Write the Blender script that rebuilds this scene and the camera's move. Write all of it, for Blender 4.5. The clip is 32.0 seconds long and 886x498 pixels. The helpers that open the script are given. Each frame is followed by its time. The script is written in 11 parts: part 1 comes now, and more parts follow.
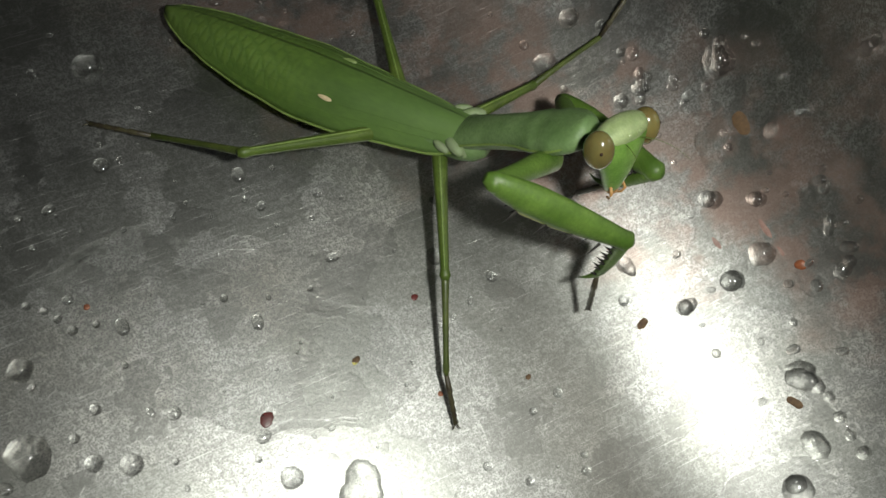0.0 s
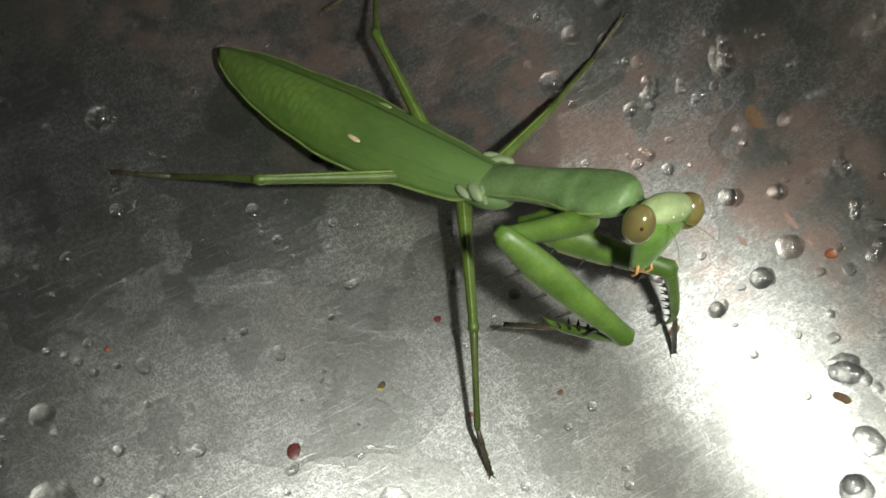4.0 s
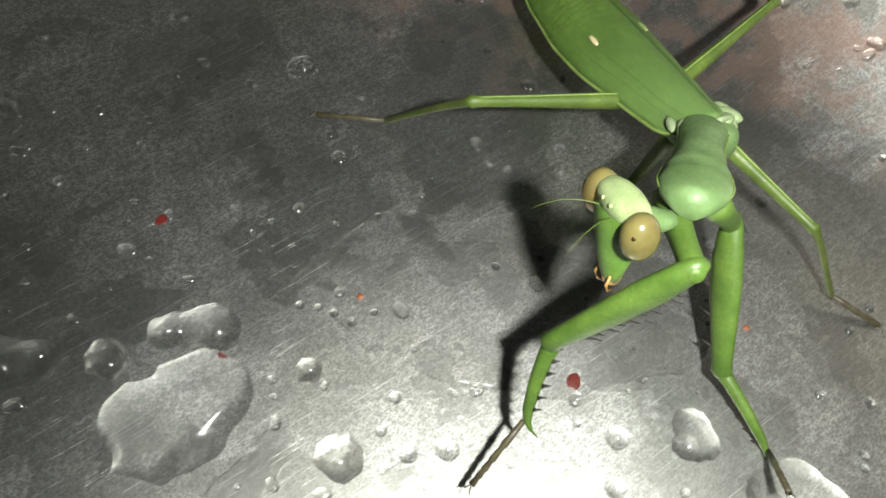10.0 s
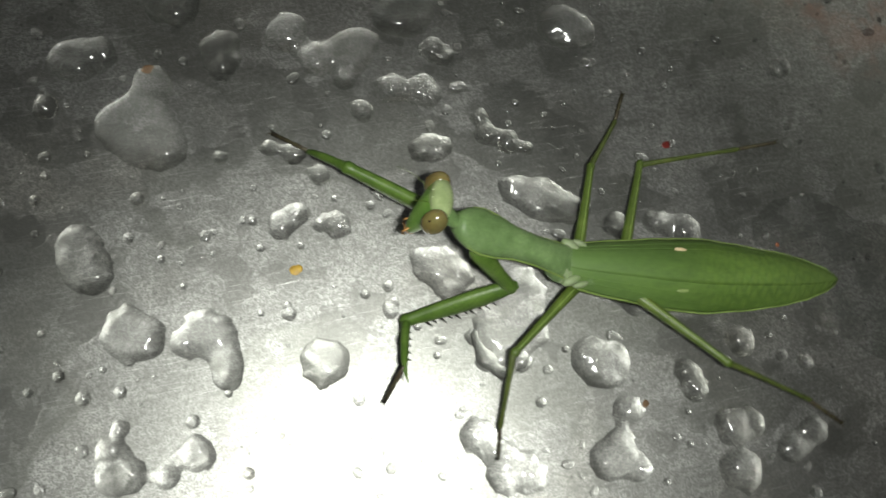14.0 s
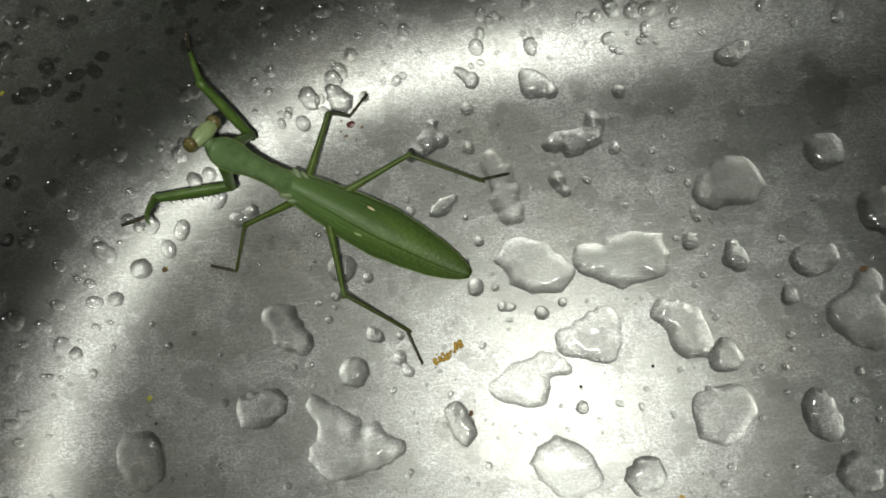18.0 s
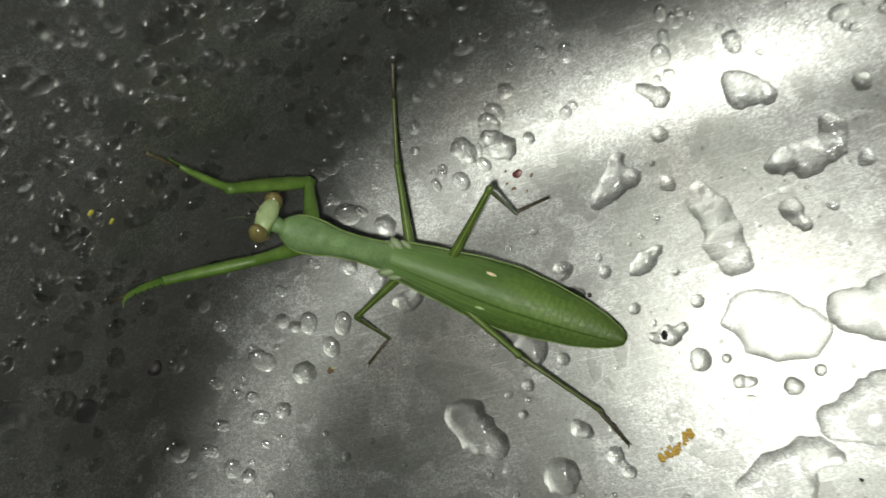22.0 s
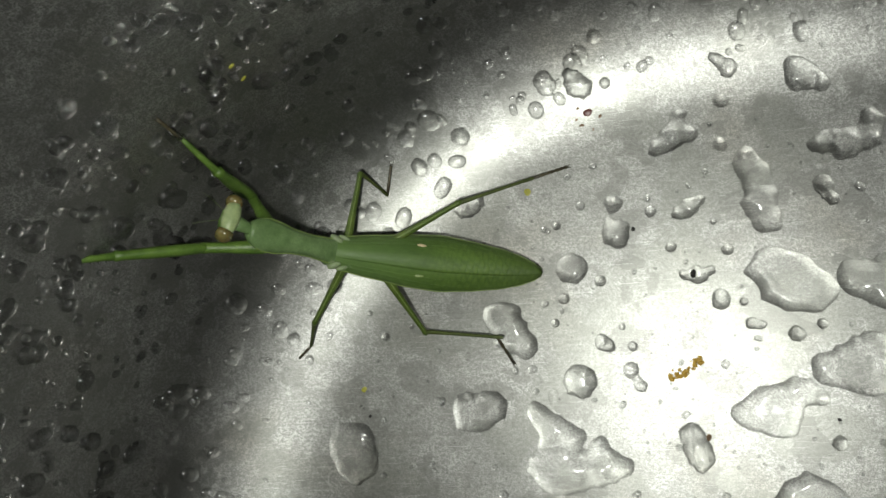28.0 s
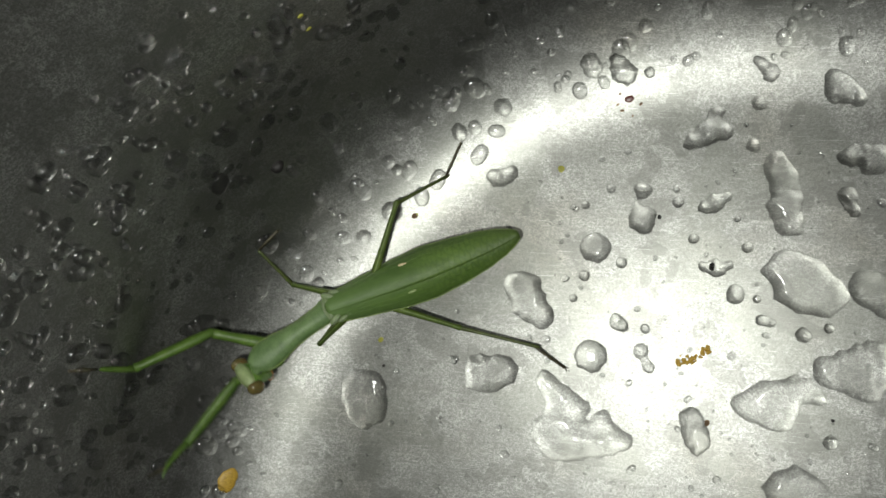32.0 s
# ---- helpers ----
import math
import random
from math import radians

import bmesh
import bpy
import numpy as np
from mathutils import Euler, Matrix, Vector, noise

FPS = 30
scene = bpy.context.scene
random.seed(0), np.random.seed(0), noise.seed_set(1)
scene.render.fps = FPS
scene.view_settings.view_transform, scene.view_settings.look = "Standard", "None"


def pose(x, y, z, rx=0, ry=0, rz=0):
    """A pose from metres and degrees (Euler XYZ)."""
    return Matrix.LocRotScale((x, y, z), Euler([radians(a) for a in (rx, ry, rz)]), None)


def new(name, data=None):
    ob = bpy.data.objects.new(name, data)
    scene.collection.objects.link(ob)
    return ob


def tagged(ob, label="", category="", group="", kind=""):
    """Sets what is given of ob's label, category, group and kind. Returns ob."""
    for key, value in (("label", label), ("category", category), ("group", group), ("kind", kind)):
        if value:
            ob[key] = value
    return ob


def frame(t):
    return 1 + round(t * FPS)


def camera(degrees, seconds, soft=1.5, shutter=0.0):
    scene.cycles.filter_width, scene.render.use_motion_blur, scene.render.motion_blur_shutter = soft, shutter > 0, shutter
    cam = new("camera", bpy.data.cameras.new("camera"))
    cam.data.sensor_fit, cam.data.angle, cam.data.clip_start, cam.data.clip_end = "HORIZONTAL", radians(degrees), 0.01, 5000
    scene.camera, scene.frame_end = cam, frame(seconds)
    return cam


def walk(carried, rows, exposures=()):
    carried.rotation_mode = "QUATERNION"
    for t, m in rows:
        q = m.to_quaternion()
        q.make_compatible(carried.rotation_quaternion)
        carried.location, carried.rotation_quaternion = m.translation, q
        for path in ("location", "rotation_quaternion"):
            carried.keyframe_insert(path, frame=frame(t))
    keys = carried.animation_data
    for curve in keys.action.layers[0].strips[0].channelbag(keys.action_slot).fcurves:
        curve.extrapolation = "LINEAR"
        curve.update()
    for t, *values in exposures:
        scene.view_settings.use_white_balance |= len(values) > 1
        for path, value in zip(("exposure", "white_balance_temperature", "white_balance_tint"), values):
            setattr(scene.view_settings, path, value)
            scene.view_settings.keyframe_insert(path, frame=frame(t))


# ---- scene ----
cam = camera(52.12, 32.0, shutter=0.4)
PATH = [
    (0.0, pose(0.20056, -0.08834, 0.12131, 19.360, -11.317, -26.569)),
    (0.5, pose(0.20102, -0.09077, 0.11754, 19.750, -11.186, -26.608)),
    (1.0, pose(0.19578, -0.09077, 0.11335, 19.693, -11.048, -26.458)),
    (1.5, pose(0.20116, -0.09570, 0.11137, 20.236, -9.498, -25.677)),
    (2.0, pose(0.20329, -0.09557, 0.10798, 20.922, -8.927, -25.155)),
    (2.5, pose(0.20074, -0.09571, 0.10411, 21.568, -8.359, -24.830)),
    (3.0, pose(0.20308, -0.09470, 0.10168, 22.375, -7.388, -24.606)),
    (3.5, pose(0.20234, -0.09128, 0.09988, 24.077, -7.026, -26.105)),
    (4.0, pose(0.19970, -0.09695, 0.11658, 25.371, -7.511, -29.813)),
    (4.5, pose(0.19183, -0.09722, 0.12052, 27.283, -8.265, -32.595)),
    (6.5, pose(0.19249, -0.09436, 0.12060, 25.884, -6.813, -32.362)),
    (7.0, pose(0.18939, -0.08991, 0.12039, 26.580, -7.078, -32.454)),
    (7.5, pose(0.18854, -0.09171, 0.12350, 26.138, -6.604, -32.256)),
    (8.0, pose(0.18557, -0.09006, 0.12083, 26.087, -6.677, -32.308)),
    (8.5, pose(0.18424, -0.09191, 0.12329, 25.899, -6.423, -32.317)),
    (9.0, pose(0.18133, -0.09262, 0.11976, 25.903, -6.110, -32.277)),
    (9.5, pose(0.17605, -0.08948, 0.10860, 26.209, -6.128, -32.778)),
    (10.0, pose(0.17094, -0.08740, 0.10245, 26.634, -4.077, -34.957)),
    (10.5, pose(0.16149, -0.09342, 0.10386, 25.801, -4.161, -35.605)),
    (11.0, pose(0.15439, -0.10055, 0.11231, 26.439, -3.596, -36.034)),
    (11.5, pose(0.14241, -0.09568, 0.12622, 25.138, -3.210, -33.977)),
    (12.0, pose(0.13594, -0.09138, 0.13834, 24.363, -4.721, -30.653)),
    (12.5, pose(0.12541, -0.09300, 0.14474, 24.254, -7.593, -27.016)),
    (13.0, pose(0.12194, -0.08329, 0.15885, 18.568, -8.891, -20.308)),
    (13.5, pose(0.10771, -0.07806, 0.15024, 16.552, -8.283, -15.751)),
    (14.0, pose(0.10575, -0.07233, 0.15055, 14.735, -7.290, -13.254)),
    (14.5, pose(0.09355, -0.06434, 0.14950, 14.590, -6.820, -11.931)),
    (15.0, pose(0.08428, -0.06021, 0.16046, 12.751, -3.447, -11.656)),
    (15.5, pose(0.06700, -0.05636, 0.16275, 15.004, 0.733, -11.149)),
    (17.5, pose(0.02235, -0.02077, 0.22468, 9.247, 6.780, -7.250)),
    (18.0, pose(0.01896, -0.01632, 0.22157, 8.920, 7.959, -6.536)),
    (18.5, pose(0.01485, -0.00459, 0.22151, 7.808, 10.088, -6.131)),
    (19.0, pose(0.01125, 0.00183, 0.22949, 8.985, 12.292, -7.076)),
    (19.5, pose(0.01064, -0.00065, 0.22909, 10.086, 13.197, -8.663)),
    (20.0, pose(0.01397, -0.00537, 0.22121, 11.348, 13.446, -10.588)),
    (20.5, pose(0.01545, -0.00473, 0.21718, 12.276, 12.648, -11.973)),
    (21.0, pose(0.00521, -0.00924, 0.21721, 9.775, 14.137, -13.466)),
    (21.5, pose(0.00967, -0.00433, 0.20746, 6.551, 16.967, -13.470)),
    (22.0, pose(0.01862, 0.01294, 0.18371, 5.108, 21.574, -12.916)),
    (22.5, pose(0.01763, 0.00908, 0.16981, 6.819, 24.588, -13.637)),
    (23.0, pose(0.02439, 0.00005, 0.17040, 7.875, 23.089, -14.759)),
    (23.5, pose(0.02323, -0.02143, 0.18168, 7.959, 21.675, -13.867)),
    (24.0, pose(0.01243, -0.02025, 0.18761, 7.536, 20.363, -11.009)),
    (24.5, pose(0.01077, -0.01618, 0.19369, 7.161, 19.796, -7.786)),
    (25.0, pose(0.00864, -0.00784, 0.18611, 6.377, 18.491, -5.798)),
    (25.5, pose(0.01065, -0.00586, 0.18813, 6.619, 18.769, -4.839)),
    (27.5, pose(0.00216, -0.00452, 0.20671, 6.794, 17.580, -3.044)),
    (28.0, pose(-0.00158, -0.00138, 0.21199, 6.823, 17.003, -2.244)),
    (28.5, pose(-0.00628, -0.00065, 0.21268, 6.819, 17.074, -2.148)),
    (29.0, pose(-0.00501, 0.00132, 0.21249, 6.264, 17.311, -2.276)),
    (29.5, pose(-0.00645, -0.00194, 0.21335, 6.567, 17.144, -2.116)),
    (30.0, pose(-0.00715, 0.00149, 0.21471, 6.240, 16.933, -2.191)),
    (30.5, pose(-0.00741, 0.00292, 0.21423, 6.510, 16.377, -1.133)),
    (31.0, pose(-0.00609, -0.00229, 0.21595, 6.679, 15.613, 1.391)),
    (31.5, pose(-0.00487, -0.00424, 0.22005, 7.209, 15.647, 3.815)),
    (32.0, pose(-0.01053, 0.00030, 0.22227, 5.673, 15.161, 4.552)),
]
walk(cam, PATH, exposures=((0, -0.7), (3, -0.78), (4, -0.38), (7, 0.08), (9, 0.15), (10, 0.4), (11, 0.4), (12, 0.55), (13, 0.55), (14, 0.2), (17, 0.25), (19, 0.38), (20.5, 0.44), (22, 0.25), (24, 0.08), (26, 0.15), (28, 0.3), (32, 0.35)))

S = 1.15          # metres of the plan to metres of the world
R_FILLET = 0.0398

# ---- world: a dark kitchen at night, with only a trace of light ----
world = bpy.data.worlds.new("night")
scene.world = world
world.use_nodes = True
world.node_tree.nodes["Background"].inputs[0].default_value = (0.75, 0.8, 0.85, 1)
world.node_tree.nodes["Background"].inputs[1].default_value = 0.035


# ---- materials ----
def nodes_of(name):
    m = bpy.data.materials.new(name)
    m.use_nodes = True
    nt = m.node_tree
    return m, nt, nt.nodes["Principled BSDF"]


def add(nt, kind, **values):
    n = nt.nodes.new("ShaderNode" + kind)
    for k, v in values.items():
        n.inputs[k.replace("_", " ")].default_value = v
    return n


def mapped(nt, scale, turn=0.0, move=(0, 0, 0)):
    """Object coordinates, turned about z and scaled."""
    c = nt.nodes.new("ShaderNodeTexCoord")
    m = nt.nodes.new("ShaderNodeMapping")
    m.inputs["Rotation"].default_value = (0, 0, radians(turn))
    m.inputs["Scale"].default_value = scale
    m.inputs["Location"].default_value = move
    nt.links.new(c.outputs["Object"], m.inputs[0])
    return m.outputs[0]


def noise_at(nt, vec, scale, detail=4.0, rough=0.6):
    n = add(nt, "TexNoise", Scale=scale, Detail=detail, Roughness=rough)
    nt.links.new(vec, n.inputs["Vector"])
    return n.outputs[0]


def ramp(nt, fac, a, b, low=0.0, high=1.0):
    r = nt.nodes.new("ShaderNodeMapRange")
    nt.links.new(fac, r.inputs[0])
    for i, v in zip((1, 2, 3, 4), (a, b, low, high)):
        r.inputs[i].default_value = v
    return r.outputs[0]


def calc(nt, op, a, b):
    m = nt.nodes.new("ShaderNodeMath")
    m.operation = op
    for i, v in enumerate((a, b)):
        if isinstance(v, (int, float)):
            m.inputs[i].default_value = v
        else:
            nt.links.new(v, m.inputs[i])
    return m.outputs[0]


def mixed(nt, fac, a, b):
    m = nt.nodes.new("ShaderNodeMix")
    m.data_type = "RGBA"
    if isinstance(fac, float):
        m.inputs[0].default_value = fac
    else:
        nt.links.new(fac, m.inputs[0])
    for i, v in ((6, a), (7, b)):
        if isinstance(v, tuple):
            m.inputs[i].default_value = (*v, 1)
        else:
            nt.links.new(v, m.inputs[i])
    return m.outputs[2]


def bumped(nt, bsdf, height, strength, distance):
    b = add(nt, "Bump", Strength=strength, Distance=distance)
    nt.links.new(height, b.inputs["Height"])
    nt.links.new(b.outputs[0], bsdf.inputs["Normal"])


def steel():
    """Worn brushed steel: a broad soft-edged gloss under a thin dull film, with water marks, scratches and a brown stain."""
    m, nt, b = nodes_of("scratched_steel")
    nt.nodes.remove(b)
    plain = mapped(nt, (1, 1, 1))
    grime = noise_at(nt, plain, 48, 8, 0.72)
    cloud = noise_at(nt, mapped(nt, (1, 1, 1), 0, (2, 8, 5)), 210, 6, 0.7)
    fine = noise_at(nt, plain, 1300, 4, 0.75)
    dots = ramp(nt, noise_at(nt, plain, 3600, 2, 0.6), 0.51, 0.57, 0.0, 0.8)
    grain = noise_at(nt, mapped(nt, (0.3, 2.4, 1), -24), 1400, 3, 0.65)
    marks = ramp(nt, noise_at(nt, mapped(nt, (1, 1, 1), 0, (3, 1, 0)), 42, 4, 0.5), 0.515, 0.525)
    marks2 = ramp(nt, noise_at(nt, mapped(nt, (1, 1, 1), 0, (7, 4, 0)), 75, 4, 0.55), 0.57, 0.58)
    scr = None
    for turn, across, along, cut, mv in ((-22, 6500, 70, 0.69, 1), (-41, 6000, 90, 0.70, 5), (14, 6200, 80, 0.70, 9), (62, 6500, 100, 0.69, 13), (96, 7000, 85, 0.69, 17), (-25, 3400, 50, 0.77, 23), (84, 3600, 60, 0.77, 29), (48, 4600, 66, 0.75, 57), (-55, 4400, 58, 0.75, 61), (-68, 6000, 90, 0.70, 37), (38, 5600, 70, 0.71, 43)):
        s = ramp(nt, noise_at(nt, mapped(nt, (along, across, 420), turn, (mv, mv, 0)), 1.0, 2, 0.5), cut, cut + 0.04)
        scr = s if scr is None else calc(nt, "MAXIMUM", scr, s)
    where = ramp(nt, noise_at(nt, mapped(nt, (1, 1, 1), 0, (1, 9, 0)), 55, 5), 0.36, 0.58, 0.3, 1.0)
    rise = nt.nodes.new("ShaderNodeSeparateXYZ")
    nt.links.new(plain, rise.inputs[0])
    scr = calc(nt, "MULTIPLY", calc(nt, "MULTIPLY", scr, where), ramp(nt, rise.outputs[2], 0.003, 0.016, 1.0, 0.12))
    c = nt.nodes.new("ShaderNodeVectorMath")
    c.operation = "DOT_PRODUCT"
    nt.links.new(plain, c.inputs[0])
    c.inputs[1].default_value = (0.76, 0.65, 0.3)
    band = calc(nt, "ADD", c.outputs["Value"], calc(nt, "MULTIPLY", calc(nt, "SUBTRACT", noise_at(nt, plain, 70, 4, 0.6), 0.5), 0.05))
    near = calc(nt, "MULTIPLY", ramp(nt, band, 0.152, 0.166), ramp(nt, band, 0.172, 0.198, 1.0, 0.0))
    blot = ramp(nt, noise_at(nt, plain, 130, 5, 0.62), 0.44, 0.56)
    stain = calc(nt, "MULTIPLY", near, calc(nt, "ADD", calc(nt, "MULTIPLY", blot, 0.50), 0.06))
    tone = mixed(nt, ramp(nt, grime, 0.32, 0.68), (0.32, 0.325, 0.31), (0.62, 0.62, 0.605))
    tone = mixed(nt, ramp(nt, noise_at(nt, mapped(nt, (1, 1, 1), 0, (5, 2, 8)), 26, 5, 0.6), 0.52, 0.66, 0.0, 0.4), tone, (0.34, 0.30, 0.225))
    tone = mixed(nt, ramp(nt, cloud, 0.44, 0.60, 0.0, 0.55), tone, (0.24, 0.24, 0.228))
    tone = mixed(nt, ramp(nt, fine, 0.44, 0.58, 0.0, 0.75), tone, (0.20, 0.20, 0.19))
    tone = mixed(nt, dots, tone, (0.17, 0.17, 0.165))
    tone = mixed(nt, ramp(nt, grain, 0.45, 0.62, 0.0, 0.35), tone, (0.24, 0.24, 0.23))
    tone = mixed(nt, calc(nt, "MULTIPLY", marks, 0.42), tone, (0.22, 0.225, 0.205))
    tone = mixed(nt, calc(nt, "MULTIPLY", marks2, 0.52), tone, (0.18, 0.18, 0.17))
    tone = mixed(nt, calc(nt, "MULTIPLY", scr, 0.42), tone, (0.85, 0.85, 0.83))
    tone = mixed(nt, stain, tone, (0.34, 0.205, 0.165))
    h = calc(nt, "ADD", calc(nt, "MULTIPLY", scr, -0.07), calc(nt, "MULTIPLY", fine, 0.42))
    h = calc(nt, "ADD", h, calc(nt, "MULTIPLY", grain, 0.12))
    h = calc(nt, "ADD", h, calc(nt, "MULTIPLY", calc(nt, "ADD", marks, marks2), 0.13))
    bump = add(nt, "Bump", Strength=0.7, Distance=0.00011)
    nt.links.new(h, bump.inputs["Height"])
    d = nt.nodes.new("ShaderNodeBsdfDiffuse")
    nt.links.new(tone, d.inputs["Color"])
    nt.links.new(bump.outputs[0], d.inputs["Normal"])
    lobes = []
    for low, high in ((0.33, 0.385), (0.49, 0.55)):
        g = nt.nodes.new("ShaderNodeBsdfAnisotropic")
        g.distribution = "BECKMANN"
        nt.links.new(tone, g.inputs["Color"])
        nt.links.new(bump.outputs[0], g.inputs["Normal"])
        nt.links.new(calc(nt, "ADD", ramp(nt, grime, 0.25, 0.75, low, high), calc(nt, "MULTIPLY", marks, -0.03)), g.inputs["Roughness"])
        lobes.append(g)
    both = nt.nodes.new("ShaderNodeMixShader")
    both.inputs[0].default_value = 0.64
    mix = nt.nodes.new("ShaderNodeMixShader")
    nt.links.new(calc(nt, "ADD", calc(nt, "MULTIPLY", stain, 0.2), 0.095), mix.inputs[0])
    nt.links.new(lobes[0].outputs[0], both.inputs[1])
    nt.links.new(lobes[1].outputs[0], both.inputs[2])
    nt.links.new(both.outputs[0], mix.inputs[1])
    nt.links.new(d.outputs[0], mix.inputs[2])
    nt.links.new(mix.outputs[0], nt.nodes["Material Output"].inputs[0])
    return m


def water(name, tint, ior):
    """Clear, slightly grey tap water."""
    m, nt, b = nodes_of(name)
    b.inputs["Base Color"].default_value = (tint, tint * 1.01, tint, 1)
    b.inputs["Roughness"].default_value = 0.15
    b.inputs["IOR"].default_value = ior
    b.inputs["Specular IOR Level"].default_value = 0.9
    b.inputs["Transmission Weight"].default_value = 1.0
    return m


def skin(name, a, b_, scale, rough=0.5, bump=0.4, stretch=(1, 1, 1), sub=0.12, net=0.0):
    """Insect cuticle: two tones, fine grain and a soft sheen; wings carry a net of veins that shows towards the tip."""
    m, nt, b = nodes_of(name)
    v = mapped(nt, stretch)
    n1 = noise_at(nt, v, scale, 5)
    n2 = noise_at(nt, v, scale * 9, 3)
    col = mixed(nt, ramp(nt, n1, 0.32, 0.68), tuple(0.8 * c for c in a), tuple(1.12 * c for c in b_))
    col = mixed(nt, ramp(nt, n2, 0.3, 0.75, 0.0, 0.45), col, tuple(0.55 * c for c in a))
    h = n2
    if net:
        x = nt.nodes.new("ShaderNodeSeparateXYZ")
        nt.links.new(mapped(nt, (1, 1, 1)), x.inputs[0])
        rear = ramp(nt, x.outputs[0], -0.016, -0.032)
        tip = ramp(nt, x.outputs[0], -0.034, -0.049, 0.0, 0.75)
        front = ramp(nt, x.outputs[0], -0.024, 0.001, 0.0, 0.6)
        w = add(nt, "TexVoronoi", Scale=net, Randomness=0.45)
        w.feature = "DISTANCE_TO_EDGE"
        nt.links.new(mapped(nt, (0.9, 0.5, 0.2), 28), w.inputs["Vector"])
        cells = ramp(nt, w.outputs[0], 0.02, 0.30)
        col = mixed(nt, calc(nt, "MULTIPLY", rear, calc(nt, "MULTIPLY", cells, 0.45)), col, (0.110, 0.175, 0.030))
        col = mixed(nt, front, col, (0.112, 0.190, 0.058))
        col = mixed(nt, tip, col, (0.045, 0.07, 0.016))
        h = calc(nt, "ADD", calc(nt, "MULTIPLY", n2, 0.5), calc(nt, "MULTIPLY", calc(nt, "MULTIPLY", cells, rear), 0.75))
    nt.links.new(col, b.inputs["Base Color"])
    nt.links.new(ramp(nt, n2, 0.3, 0.7, rough - 0.08, rough + 0.1), b.inputs["Roughness"])
    b.inputs["Specular IOR Level"].default_value = 0.4
    b.inputs["Subsurface Weight"].default_value = sub
    b.inputs["Subsurface Radius"].default_value = (0.0006, 0.001, 0.0003)
    b.inputs["Subsurface Scale"].default_value = 1.0
    bumped(nt, b, h, bump, 0.00012)
    return m


def plain_mat(name, col, rough=0.5, sub=0.0, other=None, scale=1500):
    m, nt, b = nodes_of(name)
    n = noise_at(nt, mapped(nt, (1, 1, 1)), scale, 3)
    nt.links.new(mixed(nt, ramp(nt, n, 0.3, 0.7), col, other or tuple(0.6 * c for c in col)), b.inputs["Base Color"])
    b.inputs["Roughness"].default_value = rough
    b.inputs["Subsurface Weight"].default_value = sub
    return m


STEEL = steel()
WATER = water("water", 0.40, 1.50)
PUDDLE = water("puddle_water", 0.53, 1.36)
FILM = water("water_film", 0.52, 1.10)
BEAD = water("clinging_water", 0.38, 1.48)
WING = skin("wing_green", (0.053, 0.107, 0.016), (0.082, 0.145, 0.026), 160, 0.54, 0.55, (0.5, 1.4, 1), 0.08, 900)
RIM = skin("wing_edge", (0.135, 0.20, 0.045), (0.17, 0.24, 0.065), 300)
NECK = skin("thorax_green", (0.092, 0.162, 0.052), (0.138, 0.212, 0.085), 260, 0.5)
JOINT = skin("joint_pale", (0.24, 0.29, 0.17), (0.16, 0.22, 0.10), 600, 0.5)
LEG = skin("leg_green", (0.055, 0.092, 0.012), (0.085, 0.125, 0.022), 300, 0.45)
SHIN = skin("shin_olive", (0.046, 0.065, 0.014), (0.075, 0.095, 0.022), 300, 0.45)
FORE = skin("foreleg_green", (0.055, 0.112, 0.014), (0.088, 0.150, 0.026), 280, 0.45)
INNER = skin("foreleg_inner", (0.19, 0.22, 0.06), (0.26, 0.27, 0.10), 300, 0.45)
BELLY = skin("belly_green", (0.14, 0.22, 0.04), (0.2, 0.27, 0.06), 200)
FACE = skin("face_green", (0.095, 0.20, 0.03), (0.14, 0.25, 0.05), 400, 0.38)
CROWN = skin("crown_green", (0.21, 0.28, 0.115), (0.29, 0.345, 0.175), 500, 0.38)
EYE = plain_mat("eye_tan", (0.135, 0.112, 0.038), 0.2, 0.1, (0.085, 0.066, 0.024), 350)
PUPIL = plain_mat("eye_dark", (0.03, 0.012, 0.006), 0.2)
MOUTH = plain_mat("mouth_tan", (0.45, 0.24, 0.08), 0.4)
TARSUS = plain_mat("tarsus_brown", (0.07, 0.065, 0.03), 0.5, 0, (0.03, 0.02, 0.015))
SPINE = plain_mat("spine_dark", (0.012, 0.010, 0.007), 0.75)
STIGMA = plain_mat("cream", (0.62, 0.50, 0.30), 0.45)
RUST = plain_mat("rust", (0.14, 0.08, 0.035), 0.75, 0, (0.07, 0.04, 0.02), 2000)
BLOOD = plain_mat("dark_red", (0.075, 0.011, 0.009), 0.35, 0, (0.12, 0.016, 0.012), 2500)
ORANGE = plain_mat("orange", (0.26, 0.08, 0.03), 0.5)
YELLOW = plain_mat("mustard", (0.55, 0.36, 0.05), 0.5, 0, (0.30, 0.17, 0.02), 2500)
SMEAR = plain_mat("reddish_smear", (0.24, 0.125, 0.10), 0.5, 0, (0.32, 0.22, 0.19), 900)
MUSTARD = plain_mat("mustard_green", (0.36, 0.34, 0.04), 0.5, 0, (0.22, 0.22, 0.03), 2500)
PALE = plain_mat("pale_green", (0.20, 0.27, 0.09), 0.45)
BLACK = plain_mat("black_speck", (0.012, 0.01, 0.01), 0.6)


# ---- the sink ----
X0, X1, Y0, Y1, RC = -0.0954, 0.2503, -0.23, 0.0533, 0.0993


